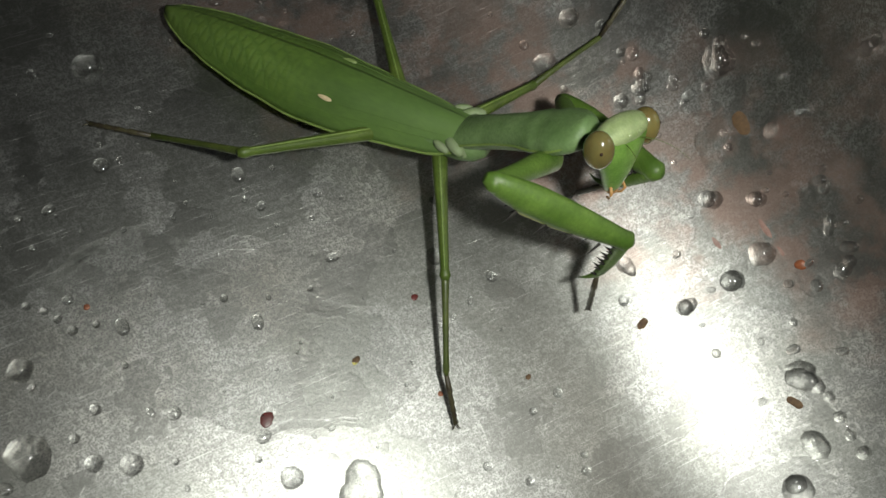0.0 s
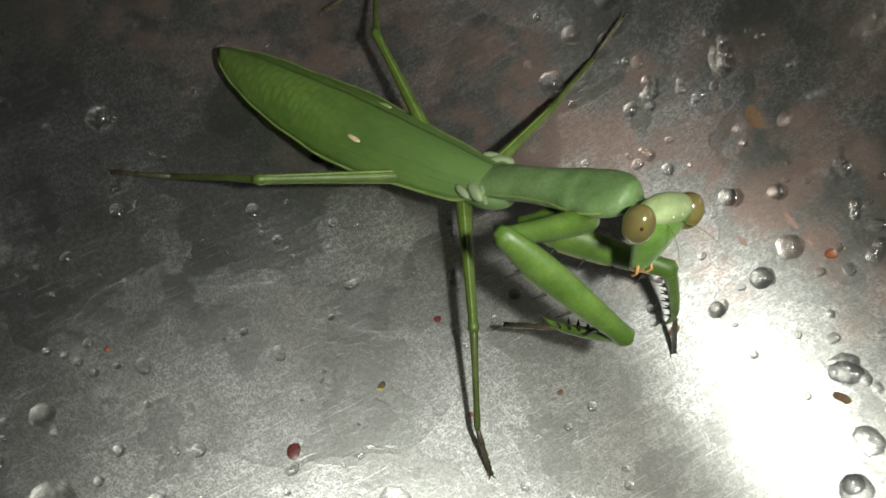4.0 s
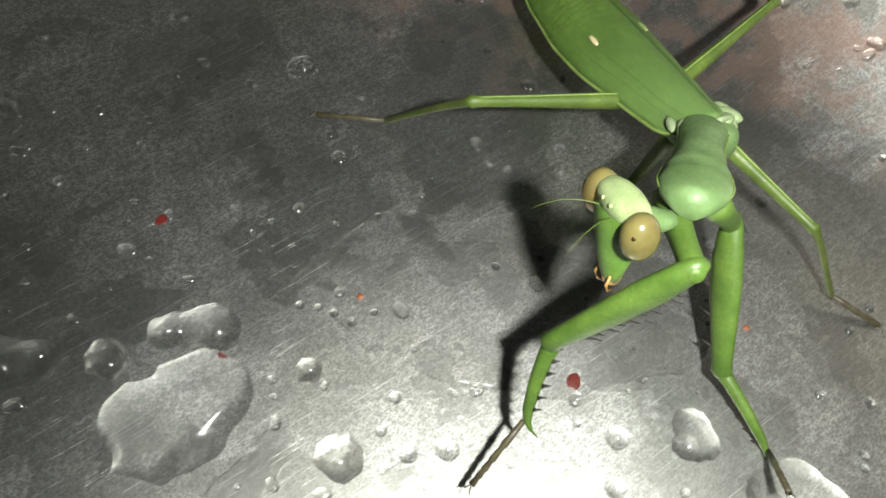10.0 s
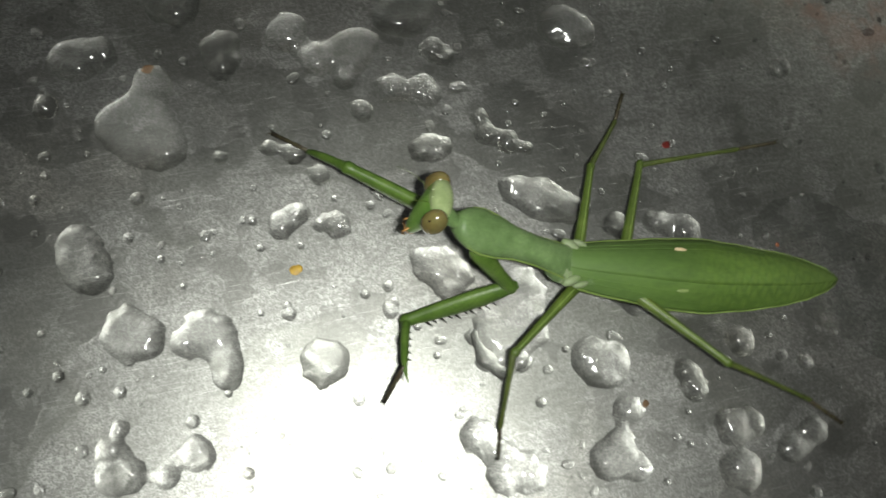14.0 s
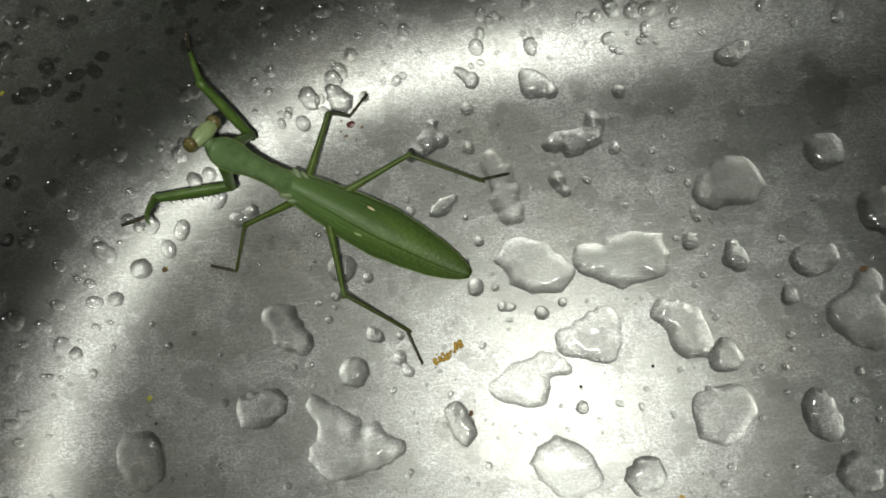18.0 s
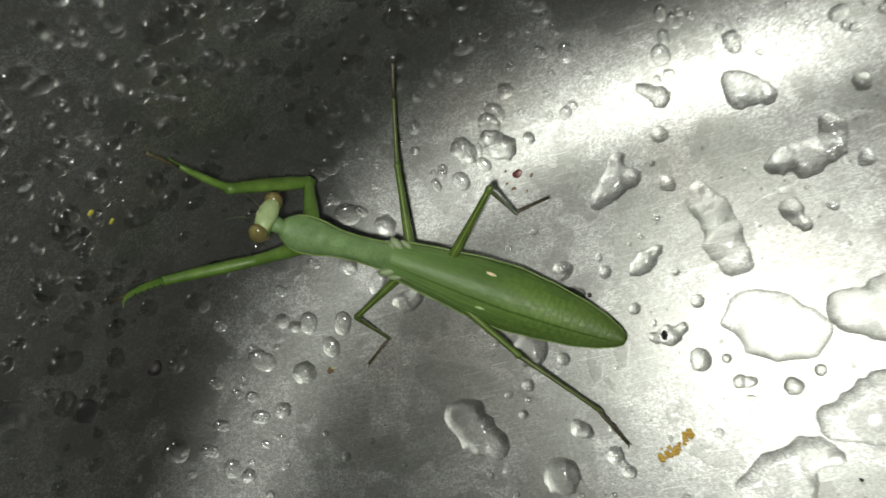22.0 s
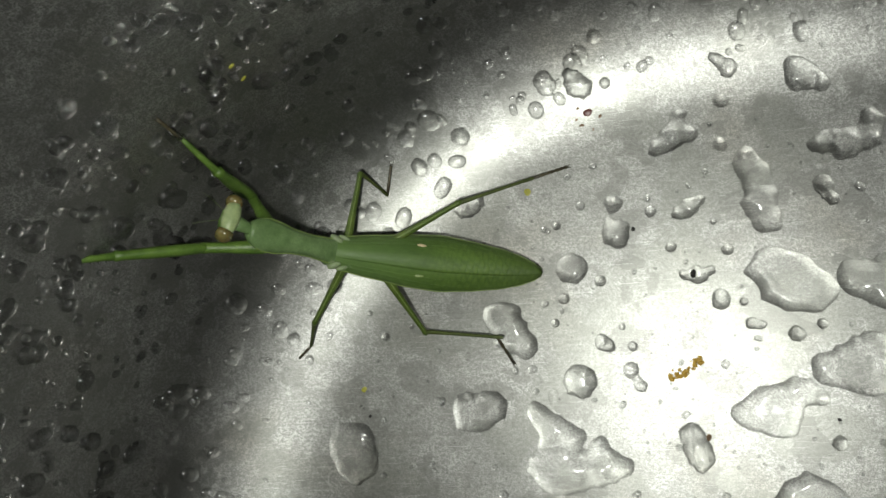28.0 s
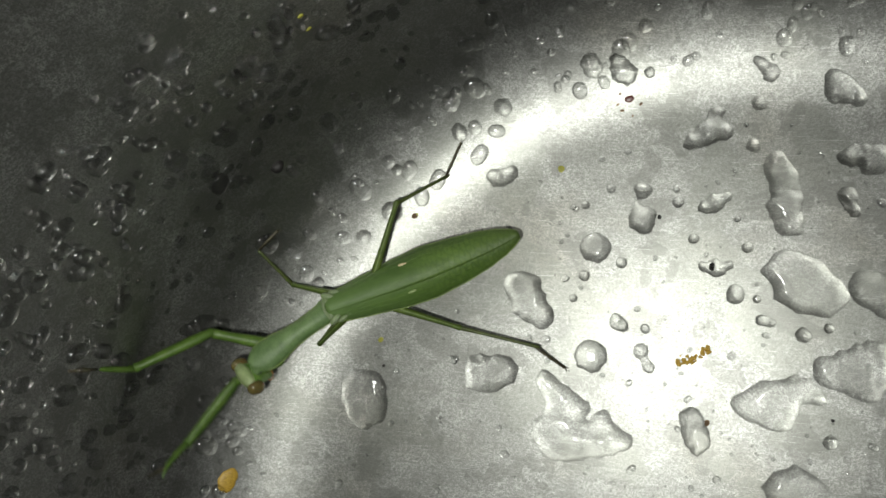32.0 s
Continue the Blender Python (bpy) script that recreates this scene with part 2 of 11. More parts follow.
def contour(grow, n=20):
    """Rounded rectangle of the bowl's floor, grown outward by so much."""
    pts = []
    for cx, cy, a0 in ((X1 - RC, Y1 - RC, 0), (X0 + RC, Y1 - RC, 90), (X0 + RC, Y0 + RC, 180), (X1 - RC, Y0 + RC, 270)):
        for i in range(n + 1):
            a = radians(a0 + 90 * i / n)
            pts.append((cx + (RC + grow) * math.cos(a), cy + (RC + grow) * math.sin(a)))
    return pts


def outside(x, y):
    """Distance outside the floor's edge, and the way out."""
    cx, cy, hx, hy = (X0 + X1) / 2, (Y0 + Y1) / 2, (X1 - X0) / 2 - RC, (Y1 - Y0) / 2 - RC
    dx, dy = x - cx, y - cy
    qx, qy = abs(dx) - hx, abs(dy) - hy
    d = math.hypot(max(qx, 0), max(qy, 0)) + min(max(qx, qy), 0) - RC
    if qx > 0 or qy > 0:
        vx, vy = math.copysign(max(qx, 0), dx), math.copysign(max(qy, 0), dy)
    else:
        vx, vy = (math.copysign(1, dx), 0) if qx > qy else (0, math.copysign(1, dy))
    k = math.hypot(vx, vy) or 1
    return d, Vector((vx / k, vy / k, 0))


def surface(x, y, z=0.0):
    """The nearest place on the steel and its normal."""
    d, out = outside(x, y)
    if d <= 0:
        return Vector((x, y, 0)), Vector((0, 0, 1))
    edge = Vector((x, y, 0)) - out * d
    if z < R_FILLET:
        a = math.atan2(d, max(R_FILLET - z, 1e-6))
        return edge + out * R_FILLET * math.sin(a) + Vector((0, 0, R_FILLET * (1 - math.cos(a)))), (-out * math.sin(a) + Vector((0, 0, math.cos(a)))).normalized()
    return edge + out * (R_FILLET + 0.0002) + Vector((0, 0, z)), -out


def mesh_of(name, bm, material, smooth=True):
    me = bpy.data.meshes.new(name)
    bmesh.ops.recalc_face_normals(bm, faces=bm.faces[:])
    if smooth:
        for f in bm.faces:
            f.smooth = True
    bm.to_mesh(me)
    bm.free()
    me.materials.append(material)
    return me


def sink():
    bm = bmesh.new()
    prof = [(-RC * 0.999, 0), (-RC * 0.75, 0), (-RC * 0.5, 0), (-RC * 0.25, 0), (-0.004, 0)]
    prof += [(R_FILLET * math.sin(radians(a)), R_FILLET * (1 - math.cos(radians(a)))) for a in range(0, 91, 5)]
    prof += [(R_FILLET + 0.0005, 0.06), (R_FILLET + 0.0012, 0.155), (R_FILLET + 0.002, 0.158), (R_FILLET + 0.0045, 0.160), (R_FILLET + 0.08, 0.160), (R_FILLET + 0.083, 0.159), (R_FILLET + 0.083, 0.12)]
    rings = [[bm.verts.new((x, y, z)) for x, y in contour(g)] for g, z in prof]
    bm.faces.new(rings[0])
    for a, b in zip(rings, rings[1:]):
        k = len(a)
        for i in range(k):
            bm.faces.new((a[i], a[(i + 1) % k], b[(i + 1) % k], b[i]))
    ob = tagged(new("sink_bowl", mesh_of("sink_bowl", bm, STEEL)), "wet scratched stainless steel kitchen sink bowl", "sink", kind="structure")
    thick = ob.modifiers.new("sheet", "SOLIDIFY")
    thick.thickness, thick.offset = 0.0009, -1
    return ob


sink()

# ---- water ----
WET_SPOTS = []


RIM_STEPS = [radians(a) for a in (8, 18, 30, 44, 60, 76, 90)]


def dome(bm, origin, normal, radius_at, height, n=28, edge=0.002):
    """A flat-topped drop on the steel: its rim bulges up over a band of that width, then it lies level."""
    u = normal.orthogonal().normalized()
    w = normal.cross(u)
    spokes = [(u * math.cos(math.tau * i / n) + w * math.sin(math.tau * i / n), radius_at(math.tau * i / n, u, w)) for i in range(n)]
    rows = [[bm.verts.new(origin + d * r - normal * 0.0004) for d, r in spokes]]
    for a in RIM_STEPS:
        rows.append([bm.verts.new(origin + d * (r - min(edge, 0.9 * r) * (1 - math.cos(a))) + normal * height * math.sin(a)) for d, r in spokes])
    top = bm.verts.new(origin + normal * height * 1.02)
    for a, b in zip(rows, rows[1:]):
        for i in range(n):
            bm.faces.new((a[i], a[(i + 1) % n], b[(i + 1) % n], b[i]))
    for i in range(n):
        bm.faces.new((rows[-1][i], rows[-1][(i + 1) % n], top))


def smooth_min(a, b, k):
    h = max(k - abs(a - b), 0.0) / k
    return min(a, b) - h * h * k * 0.25


def drop(*lobes, film=False):
    """One lying drop or puddle, grown together from lobes given in millimetres as x, y, z and radius."""
    spots = [(Vector((x, y, z)) * 0.001, r * 0.001) for x, y, z, r in lobes]
    total = sum(r * r for p, r in spots)
    mid = sum((p * r * r for p, r in spots), Vector()) / total
    origin, normal = surface(mid.x, mid.y, mid.z)
    u = (Vector((1, 0, 0)) - normal * normal.x).normalized()
    w = normal.cross(u)
    flat = [((p - origin).dot(u), (p - origin).dot(w), r) for p, r in spots]
    size = math.sqrt(total)
    least = min(r for p, r in spots)
    most = max(r for p, r in spots)
    if not film:
        WET_SPOTS.extend(spots)
    rough = most if len(spots) > 1 or most > 0.0015 else most * 0.4
    jag = 0.05 if most > 0.0024 else 0.0
    seed = Vector((mid.x * 900, mid.y * 900, 3.1))

    def depth(a, b):
        """Distance inside the wavy outline."""
        d = 1.0
        for x, y, r in flat:
            d = smooth_min(d, math.hypot(a - x, b - y) - r, 1.7 * least)
        q = Vector((a, b, 0)) / most + seed
        return -d + rough * (0.02 + 0.20 * noise.noise(q * 0.9) + 0.27 * (0.2 - abs(noise.noise(q * 1.2 + seed))) + jag * (0.17 - abs(noise.noise(q * 2.3 - seed))) + 0.02 * noise.noise(q * 3.5))

    grow = 0.28 * most
    x0, x1 = min(x - r for x, y, r in flat) - grow, max(x + r for x, y, r in flat) + grow
    y0, y1 = min(y - r for x, y, r in flat) - grow, max(y + r for x, y, r in flat) + grow
    step = max(x1 - x0, y1 - y0) / (52 if size > 0.004 else 30 if size > 0.002 else 18)
    nx, ny = int((x1 - x0) / step) + 2, int((y1 - y0) / step) + 2
    d = [[depth(x0 + i * step, y0 + j * step) for j in range(ny)] for i in range(nx)]
    tall = 0.0004 if film else min(0.0025, 0.72 * most + 0.0002)
    edge = 0.0009 if film else min(0.0028, 0.95 * most)
    bm = bmesh.new()
    verts = {}

    def vert(i, j):
        if (i, j) not in verts:
            a, b, e = x0 + i * step, y0 + j * step, d[i][j]
            if e <= 0:
                h, z = step * 0.3, -0.00015
                for _ in range(3):
                    gx, gy = (depth(a + h, b) - depth(a - h, b)) / (2 * h), (depth(a, b + h) - depth(a, b - h)) / (2 * h)
                    k = max(gx * gx + gy * gy, 0.2)
                    e = max(min(depth(a, b), step), -step)
                    a, b = a - gx / k * e, b - gy / k * e
            else:
                q = min(e / edge, 1.0)
                wave = noise.noise(Vector((a, b, 0)) * 260 + seed)
                z = tall * (0.55 * math.sqrt(1 - (1 - q) ** 2) + 0.45 * (1 - (1 - q) ** 2)) * (1 + 0.07 * q * wave)
            p = origin + u * a + w * b
            at, nrm = surface(p.x, p.y, p.z)
            verts[i, j] = bm.verts.new(at + nrm * z)
        return verts[i, j]

    for i in range(nx - 1):
        for j in range(ny - 1):
            if max(d[i][j], d[i + 1][j], d[i][j + 1], d[i + 1][j + 1]) > 0:
                bm.faces.new((vert(i, j), vert(i + 1, j), vert(i + 1, j + 1), vert(i, j + 1)))
    for f in bm.faces:
        f.normal_update()
    me = bpy.data.meshes.new("water_drop")
    for f in bm.faces:
        f.smooth = True
    bm.to_mesh(me)
    bm.free()
    me.materials.append(FILM if film else PUDDLE if size > 0.0065 else WATER)
    ob = new("water_film" if film else "water_drop", me)
    ob.visible_shadow = False
    if film:
        return tagged(ob, "thin wide film of water on the steel sink floor", "water film")
    big = "broad flat puddle of clear water" if size > 0.006 else "clear lying water drop" if size > 0.002 else "small round clear water drop"
    return tagged(ob, big + " on the steel sink", "water drop", "water drops in the sink")


drop((103.0, 6.0, 0.0, 3.3), (102.6, 1.9, 0.0, 2.3))
drop((115.2, 6.7, 0.0, 4.0), (119.2, 1.0, 0.0, 3.4), (125.4, 1.1, 0.0, 4.3), (128.5, 3.2, 0.0, 2.5), (123.3, -4.2, 0.0, 1.8), (131.1, -6.7, 0.0, 3.0), (136.0, -8.1, 0.0, 3.4), (125.2, -10.1, 0.0, 1.8), (137.8, -10.4, 0.0, 1.6))
drop((135.2, 7.2, 0.0, 4.6), (139.4, 7.7, 0.0, 2.8))
drop((140.4, -0.6, 0.0, 2.5), (142.4, -2.6, 0.0, 1.5))
drop((165.4, 0.2, 0.0, 4.3), (168.4, -2.0, 0.0, 2.8))
drop((134.5, -19.4, 0.0, 2.8), (137.6, -19.4, 0.0, 2.0))
drop((146.0, -15.2, 0.0, 1.6), (146.4, -18.6, 0.0, 2.2), (149.8, -20.6, 0.0, 2.2), (152.9, -22.8, 0.0, 1.3))
drop((107.6, -28.3, 0.0, 2.7), (110.6, -26.8, 0.0, 1.9), (113.7, -29.2, 0.0, 1.2), (116.5, -30.1, 0.0, 2.6))
drop((107.8, -14.2, 0.0, 1.6), (111.9, -16.0, 0.0, 2.0), (115.4, -20.7, 0.0, 1.9))
drop((147.9, -29.0, 0.0, 2.0), (151.5, -31.8, 0.0, 3.4), (155.0, -33.6, 0.0, 3.4), (159.4, -35.7, 0.0, 2.4))
drop((132.5, -41.2, 0.0, 4.0), (130.1, -39.3, 0.0, 2.3), (135.9, -43.0, 0.0, 1.9), (132.8, -45.0, 0.0, 1.7))
drop((122.5, -46.6, 0.0, 1.5), (123.2, -45.2, 0.0, 0.9))
drop((105.8, -43.7, 0.0, 1.2), (105.9, -42.2, 0.0, 0.6))
drop((86.8, -6.9, 0.0, 5.6), (90.5, -10.8, 0.0, 3.6), (90.4, 1.0, 0.0, 3.5), (83.5, -5.5, 0.0, 3.0))
drop((78.0, 7.6, 0.0, 4.2), (72.1, -0.3, 0.0, 2.1), (83.0, 7.9, 0.0, 2.7))
drop((74.6, -27.9, 0.0, 3.9), (75.7, -31.2, 0.0, 2.9), (74.5, -24.4, 0.0, 2.2))
drop((81.4, -42.9, 0.0, 4.2), (79.4, -40.2, 0.0, 2.9))
drop((91.6, -44.0, 0.0, 4.1), (94.4, -49.3, 0.0, 2.8), (94.0, -45.2, 0.0, 2.6), (88.2, -45.3, 0.0, 2.3), (94.1, -51.9, 0.0, 1.7))
drop((74.7, -59.5, 0.0, 2.5), (76.6, -56.2, 0.0, 1.5), (77.2, -63.8, 0.0, 2.6), (82.5, -64.9, 0.0, 2.1), (87.2, -62.4, 0.0, 2.6), (88.8, -63.9, 0.0, 1.5), (74.1, -63.8, 0.0, 2.3))
drop((135.0, -54.0, 0.0, 1.5), (136.4, -58.3, 0.0, 1.9), (138.6, -61.1, 0.0, 1.3), (142.5, -59.8, 0.0, 1.9))
drop((132.1, -70.0, 0.0, 3.2), (136.1, -74.8, 0.0, 3.0), (139.3, -78.3, 0.0, 3.0), (134.4, -77.9, 0.0, 2.1))
drop((155.3, -63.6, 0.0, 3.9), (154.7, -61.2, 0.0, 2.5), (158.1, -63.7, 0.0, 2.1))
drop((170.3, -67.6, 0.0, 2.4), (171.1, -71.0, 0.0, 2.0))
drop((158.3, -71.7, 0.0, 2.9), (154.8, -78.0, 0.0, 3.7), (157.4, -81.6, 0.0, 2.1), (151.6, -79.3, 0.0, 2.1))
drop((181.6, -64.7, 0.0, 2.9))
drop((175.7, -78.4, 0.0, 3.2), (179.3, -78.8, 0.0, 2.1))
drop((189.9, -82.1, 0.0, 2.5), (184.8, -84.1, 0.0, 2.5))
drop((174.7, -85.6, 0.0, 3.9))
drop((177.4, -43.3, 0.0, 3.1), (172.6, -40.8, 0.0, 2.3))
drop((206.1, -15.8, 0.0, 2.1))
drop((142.4, -8.8, 0.0, 1.1), (144.1, -8.8, 0.0, 1.0))
drop((87.7, -57.7, 0.0, 1.2))
drop((71.8, -50.5, 0.0, 1.3))
drop((77.5, -50.7, 0.0, 1.1))
drop((68.7, -46.2, 0.0, 1.0))
drop((84.8, -19.2, 0.0, 1.2))
drop((99.4, -14.5, 0.0, 1.3))
drop((82.4, -25.7, 0.0, 1.0))
drop((68.7, -16.4, 0.0, 1.0))
drop((87.0, -30.4, 0.0, 0.8))
drop((122.9, -42.4, 0.0, 1.1))
drop((118.8, -43.0, 0.0, 0.9))
drop((128.4, -55.7, 0.0, 0.7))
drop((109.9, -32.6, 0.0, 0.7))
drop((103.2, -31.7, 0.0, 0.8))
drop((102.8, -26.8, 0.0, 0.8))
drop((122.9, -27.8, 0.0, 0.9))
drop((143.8, -67.1, 0.0, 1.0))
drop((117.1, -25.4, 0.0, 0.7))
drop((101.3, -42.7, 0.0, 0.6))
drop((89.8, -35.6, 0.0, 0.6))
drop((75.4, -46.6, 0.0, 0.6))
drop((67.0, -38.9, 0.0, 0.7))
drop((63.8, -47.8, 0.0, 0.8))
drop((93.9, -54.5, 0.0, 0.7))
drop((94.8, -67.6, 0.0, 1.0))
drop((150.3, -59.3, 0.0, 0.7))
drop((161.5, -84.6, 0.0, 0.7))
drop((187.1, -64.7, 0.0, 0.7))
drop((188.2, -68.5, 0.0, 1.2))
drop((-37.5, 65.4, 5.1, 2.5), (-36.2, 63.5, 4.0, 1.4))
drop((-29.4, 63.6, 3.0, 3.2), (-31.5, 66.4, 4.6, 1.5))
drop((-23.3, 63.8, 2.5, 1.4))
drop((4.6, 63.9, 1.4, 2.2), (1.9, 66.6, 2.3, 1.5))
drop((19.8, 60.5, 0.7, 3.5), (24.5, 58.4, 0.3, 2.0), (18.4, 63.2, 1.2, 1.7))
drop((20.4, 70.2, 3.8, 1.8), (20.6, 68.5, 3.0, 1.1))
drop((68.9, 60.1, 0.6, 2.9), (71.7, 62.1, 1.0, 1.9), (66.1, 60.3, 0.6, 1.6))
drop((-8.5, 50.0, 0.0, 3.1), (-12.4, 47.5, 0.0, 2.0), (-7.0, 54.8, 0.1, 1.7), (-4.5, 50.1, 0.0, 1.7))
drop((8.5, 38.9, 0.0, 3.9), (9.3, 33.0, 0.0, 4.1), (10.6, 28.4, 0.0, 2.7), (6.7, 43.7, 0.0, 2.5), (1.8, 47.1, 0.0, 1.7))
drop((27.7, 44.2, 0.0, 3.9), (33.3, 49.2, 0.0, 2.5), (22.3, 44.6, 0.0, 2.2), (33.6, 44.8, 0.0, 1.9))
drop((37.6, 41.3, 0.0, 1.7))
drop((40.7, 55.5, 0.1, 1.8))
drop((22.7, 35.6, 0.0, 2.3), (24.0, 32.2, 0.0, 1.5))
drop((-6.3, 32.9, 0.0, 2.2), (-9.0, 31.6, 0.0, 1.5), (-3.5, 34.4, 0.0, 1.1))
drop((-14.9, 32.7, 0.0, 1.4))
drop((34.8, 13.2, 0.0, 6.3), (41.6, 14.7, 0.0, 5.2), (26.6, 14.4, 0.0, 3.3), (42.7, 9.9, 0.0, 2.2))
drop((14.0, 14.8, 0.0, 6.5), (8.6, 17.6, 0.0, 3.5), (19.5, 12.3, 0.0, 3.3))
drop((25.3, -4.3, 0.0, 5.7), (30.0, -0.9, 0.0, 3.3), (19.6, -3.7, 0.0, 3.0), (28.9, -7.8, 0.0, 2.2))
drop((48.2, -3.5, 0.0, 4.5), (43.5, -0.3, 0.0, 3.3), (48.5, -7.9, 0.0, 4.1), (50.6, -10.4, 0.0, 1.9))
drop((61.9, 10.3, 0.0, 3.2), (61.3, 13.8, 0.0, 1.4))
drop((64.4, 28.6, 0.0, 6.5), (57.7, 27.4, 0.0, 2.8))
drop((52.1, 15.8, 0.0, 2.2))
drop((55.7, -12.2, 0.0, 4.1))
drop((8.8, -13.5, 0.0, 5.7), (2.8, -13.7, 0.0, 3.0), (14.4, -9.0, 0.0, 3.5), (17.9, -10.9, 0.0, 1.9))
drop((-49.9, 7.2, 0.0, 5.1), (-45.4, 3.0, 0.0, 2.8), (-52.2, 10.9, 0.0, 2.5))
drop((-33.6, -5.7, 0.0, 3.9))
drop((-27.6, 3.2, 0.0, 1.9), (-25.8, 1.9, 0.0, 1.1))
drop((-21.6, -3.5, 0.0, 1.9), (-19.5, -7.1, 0.0, 1.4))
drop((-36.1, 13.7, 0.0, 1.4))
drop((-27.4, 17.4, 0.0, 1.4))
drop((-5.3, 17.2, 0.0, 2.2), (-8.5, 17.6, 0.0, 1.1), (-2.5, 18.3, 0.0, 1.0))
drop((14.6, 3.1, 0.0, 1.9))
drop((4.0, 10.7, 0.0, 1.0))
drop((19.8, 5.1, 0.0, 1.2))
drop((1.4, 22.7, 0.0, 1.4))
drop((-59.5, 37.1, 0.3, 2.6), (-55.7, 38.7, 0.2, 1.7))
drop((-69.0, 47.7, 5.1, 2.2))
drop((-92.6, 20.0, 4.1, 1.9))
drop((-85.9, 27.0, 3.6, 2.7))
drop((-34.0, 20.9, 0.0, 3.9))
drop((-74.8, 55.3, 12.5, 1.1))
drop((-84.2, 37.3, 6.6, 1.5))
drop((-86.1, 39.0, 8.4, 1.8))
drop((184.0, -53.9, 0.0, 1.6))
drop((187.4, -46.2, 0.0, 0.6))
drop((189.2, -47.7, 0.0, 0.6))
drop((190.3, -49.4, 0.0, 0.6))
drop((191.5, -51.5, 0.0, 0.7))
drop((194.4, -51.9, 0.0, 0.5))
drop((210.6, -55.0, 0.0, 0.6))
drop((221.8, -58.3, 0.0, 0.5))
drop((206.5, -76.7, 0.0, 0.5))
drop((190.6, -62.3, 0.0, 0.8))
drop((284.7, -55.4, 19.8, 1.8), (285.1, -53.0, 20.6, 1.1))
drop((282.6, -57.0, 16.5, 0.8))
drop((278.4, -50.7, 11.6, 0.8), (277.7, -52.1, 10.9, 0.7))
drop((274.6, -51.7, 8.3, 1.2))
drop((273.2, -59.1, 7.3, 1.0), (272.8, -58.0, 6.9, 0.6))
drop((277.9, -71.5, 11.1, 1.4))
drop((274.0, -62.5, 7.8, 1.0))
drop((274.0, -36.3, 8.1, 1.7))
drop((277.3, -45.3, 10.6, 0.8))
drop((284.6, -50.5, 19.7, 0.8))
drop((275.5, -82.9, 9.0, 1.6))
drop((264.8, -73.6, 2.7, 1.2), (265.3, -75.1, 2.9, 0.7), (263.9, -71.6, 2.4, 0.6))
drop((269.3, -83.1, 4.8, 1.1), (270.2, -82.9, 5.4, 0.6))
drop((262.3, -78.3, 1.9, 0.8))
drop((269.6, -90.8, 5.0, 0.7))
drop((281.5, -74.6, 15.1, 1.2))
drop((280.1, -57.1, 13.5, 0.6))
drop((281.6, -66.1, 15.2, 0.7))
drop((271.7, -30.4, 6.9, 0.8))
drop((258.4, -15.3, 2.0, 0.8))
drop((237.9, -94.8, 0.0, 0.7))
drop((217.8, -84.3, 0.0, 2.1), (217.2, -86.7, 0.0, 1.9), (215.8, -86.1, 0.0, 1.4))
drop((211.2, -68.8, 0.0, 6.4), (220.5, -70.5, 0.0, 7.0), (227.3, -73.6, 0.0, 4.4), (203.7, -59.7, 0.0, 7.9), (211.3, -54.5, 0.0, 7.6), (198.7, -49.2, 0.0, 8.8), (219.7, -64.2, 0.0, 4.8), film=True)
drop((-23.1, 28.0, 0.0, 3.3), (-23.3, 35.4, 0.0, 2.1))
drop((-58.4, 54.1, 4.6, 2.4))
drop((-70.9, 53.7, 9.1, 2.2), (-69.3, 56.5, 10.3, 1.5))
drop((2.4, 57.0, 0.2, 1.9))
drop((-9.6, -17.6, 0.0, 2.2), (-8.0, -20.8, 0.0, 2.8), (-7.4, -24.2, 0.0, 2.4))
drop((-43.9, -13.1, 0.0, 2.9), (-40.8, -17.1, 0.0, 3.4), (-35.6, -18.4, 0.0, 2.9), (-29.9, -20.4, 0.0, 2.4), (-24.5, -25.2, 0.0, 2.6), (-30.3, -26.1, 0.0, 3.7), (-38.1, -26.7, 0.0, 5.3), (-42.6, -24.8, 0.0, 3.7))
drop((-60.4, -12.1, 0.0, 4.7), (-54.0, -10.9, 0.0, 3.3))
drop((-91.2, -19.7, 0.0, 5.9), (-88.3, -25.2, 0.0, 3.5))
drop((-38.5, 8.1, 0.0, 1.1))
drop((-20.9, 1.9, 0.0, 1.2))
drop((-10.9, 24.1, 0.0, 1.3))
drop((5.2, 5.9, 0.0, 1.3), (7.6, 5.5, 0.0, 1.0))
drop((-1.2, 29.2, 0.0, 0.8))
drop((21.1, -20.4, 0.0, 1.6))
drop((-44.8, 71.2, 11.1, 1.6))
drop((-24.6, 73.6, 7.8, 1.8))
drop((-51.0, 62.8, 7.0, 0.8))
drop((-46.6, 67.1, 8.5, 1.1))
drop((-36.9, 31.1, 0.0, 1.1))
drop((-84.8, 12.8, 0.6, 0.8))
drop((-81.0, 6.7, 0.0, 1.1))
drop((-103.3, 7.2, 5.6, 1.7))
drop((96.1, 18.7, 0.0, 4.4), (96.4, 14.9, 0.0, 3.5))
drop((51.6, -26.0, 0.0, 6.1), (56.2, -23.7, 0.0, 4.1))
drop((13.7, -32.9, 0.0, 6.3), (18.5, -35.9, 0.0, 4.2))
drop((33.5, -37.3, 0.0, 4.6))
drop((109.8, -53.0, 0.0, 4.1))
drop((86.1, 33.3, 0.0, 4.6))
drop((-0.9, 11.5, 0.0, 2.3))
drop((70.9, -12.5, 0.0, 0.8))
drop((126.3, -50.2, 0.0, 0.8))
drop((165.2, -39.9, 0.0, 2.5))
drop((192.2, -70.6, 0.0, 1.5))
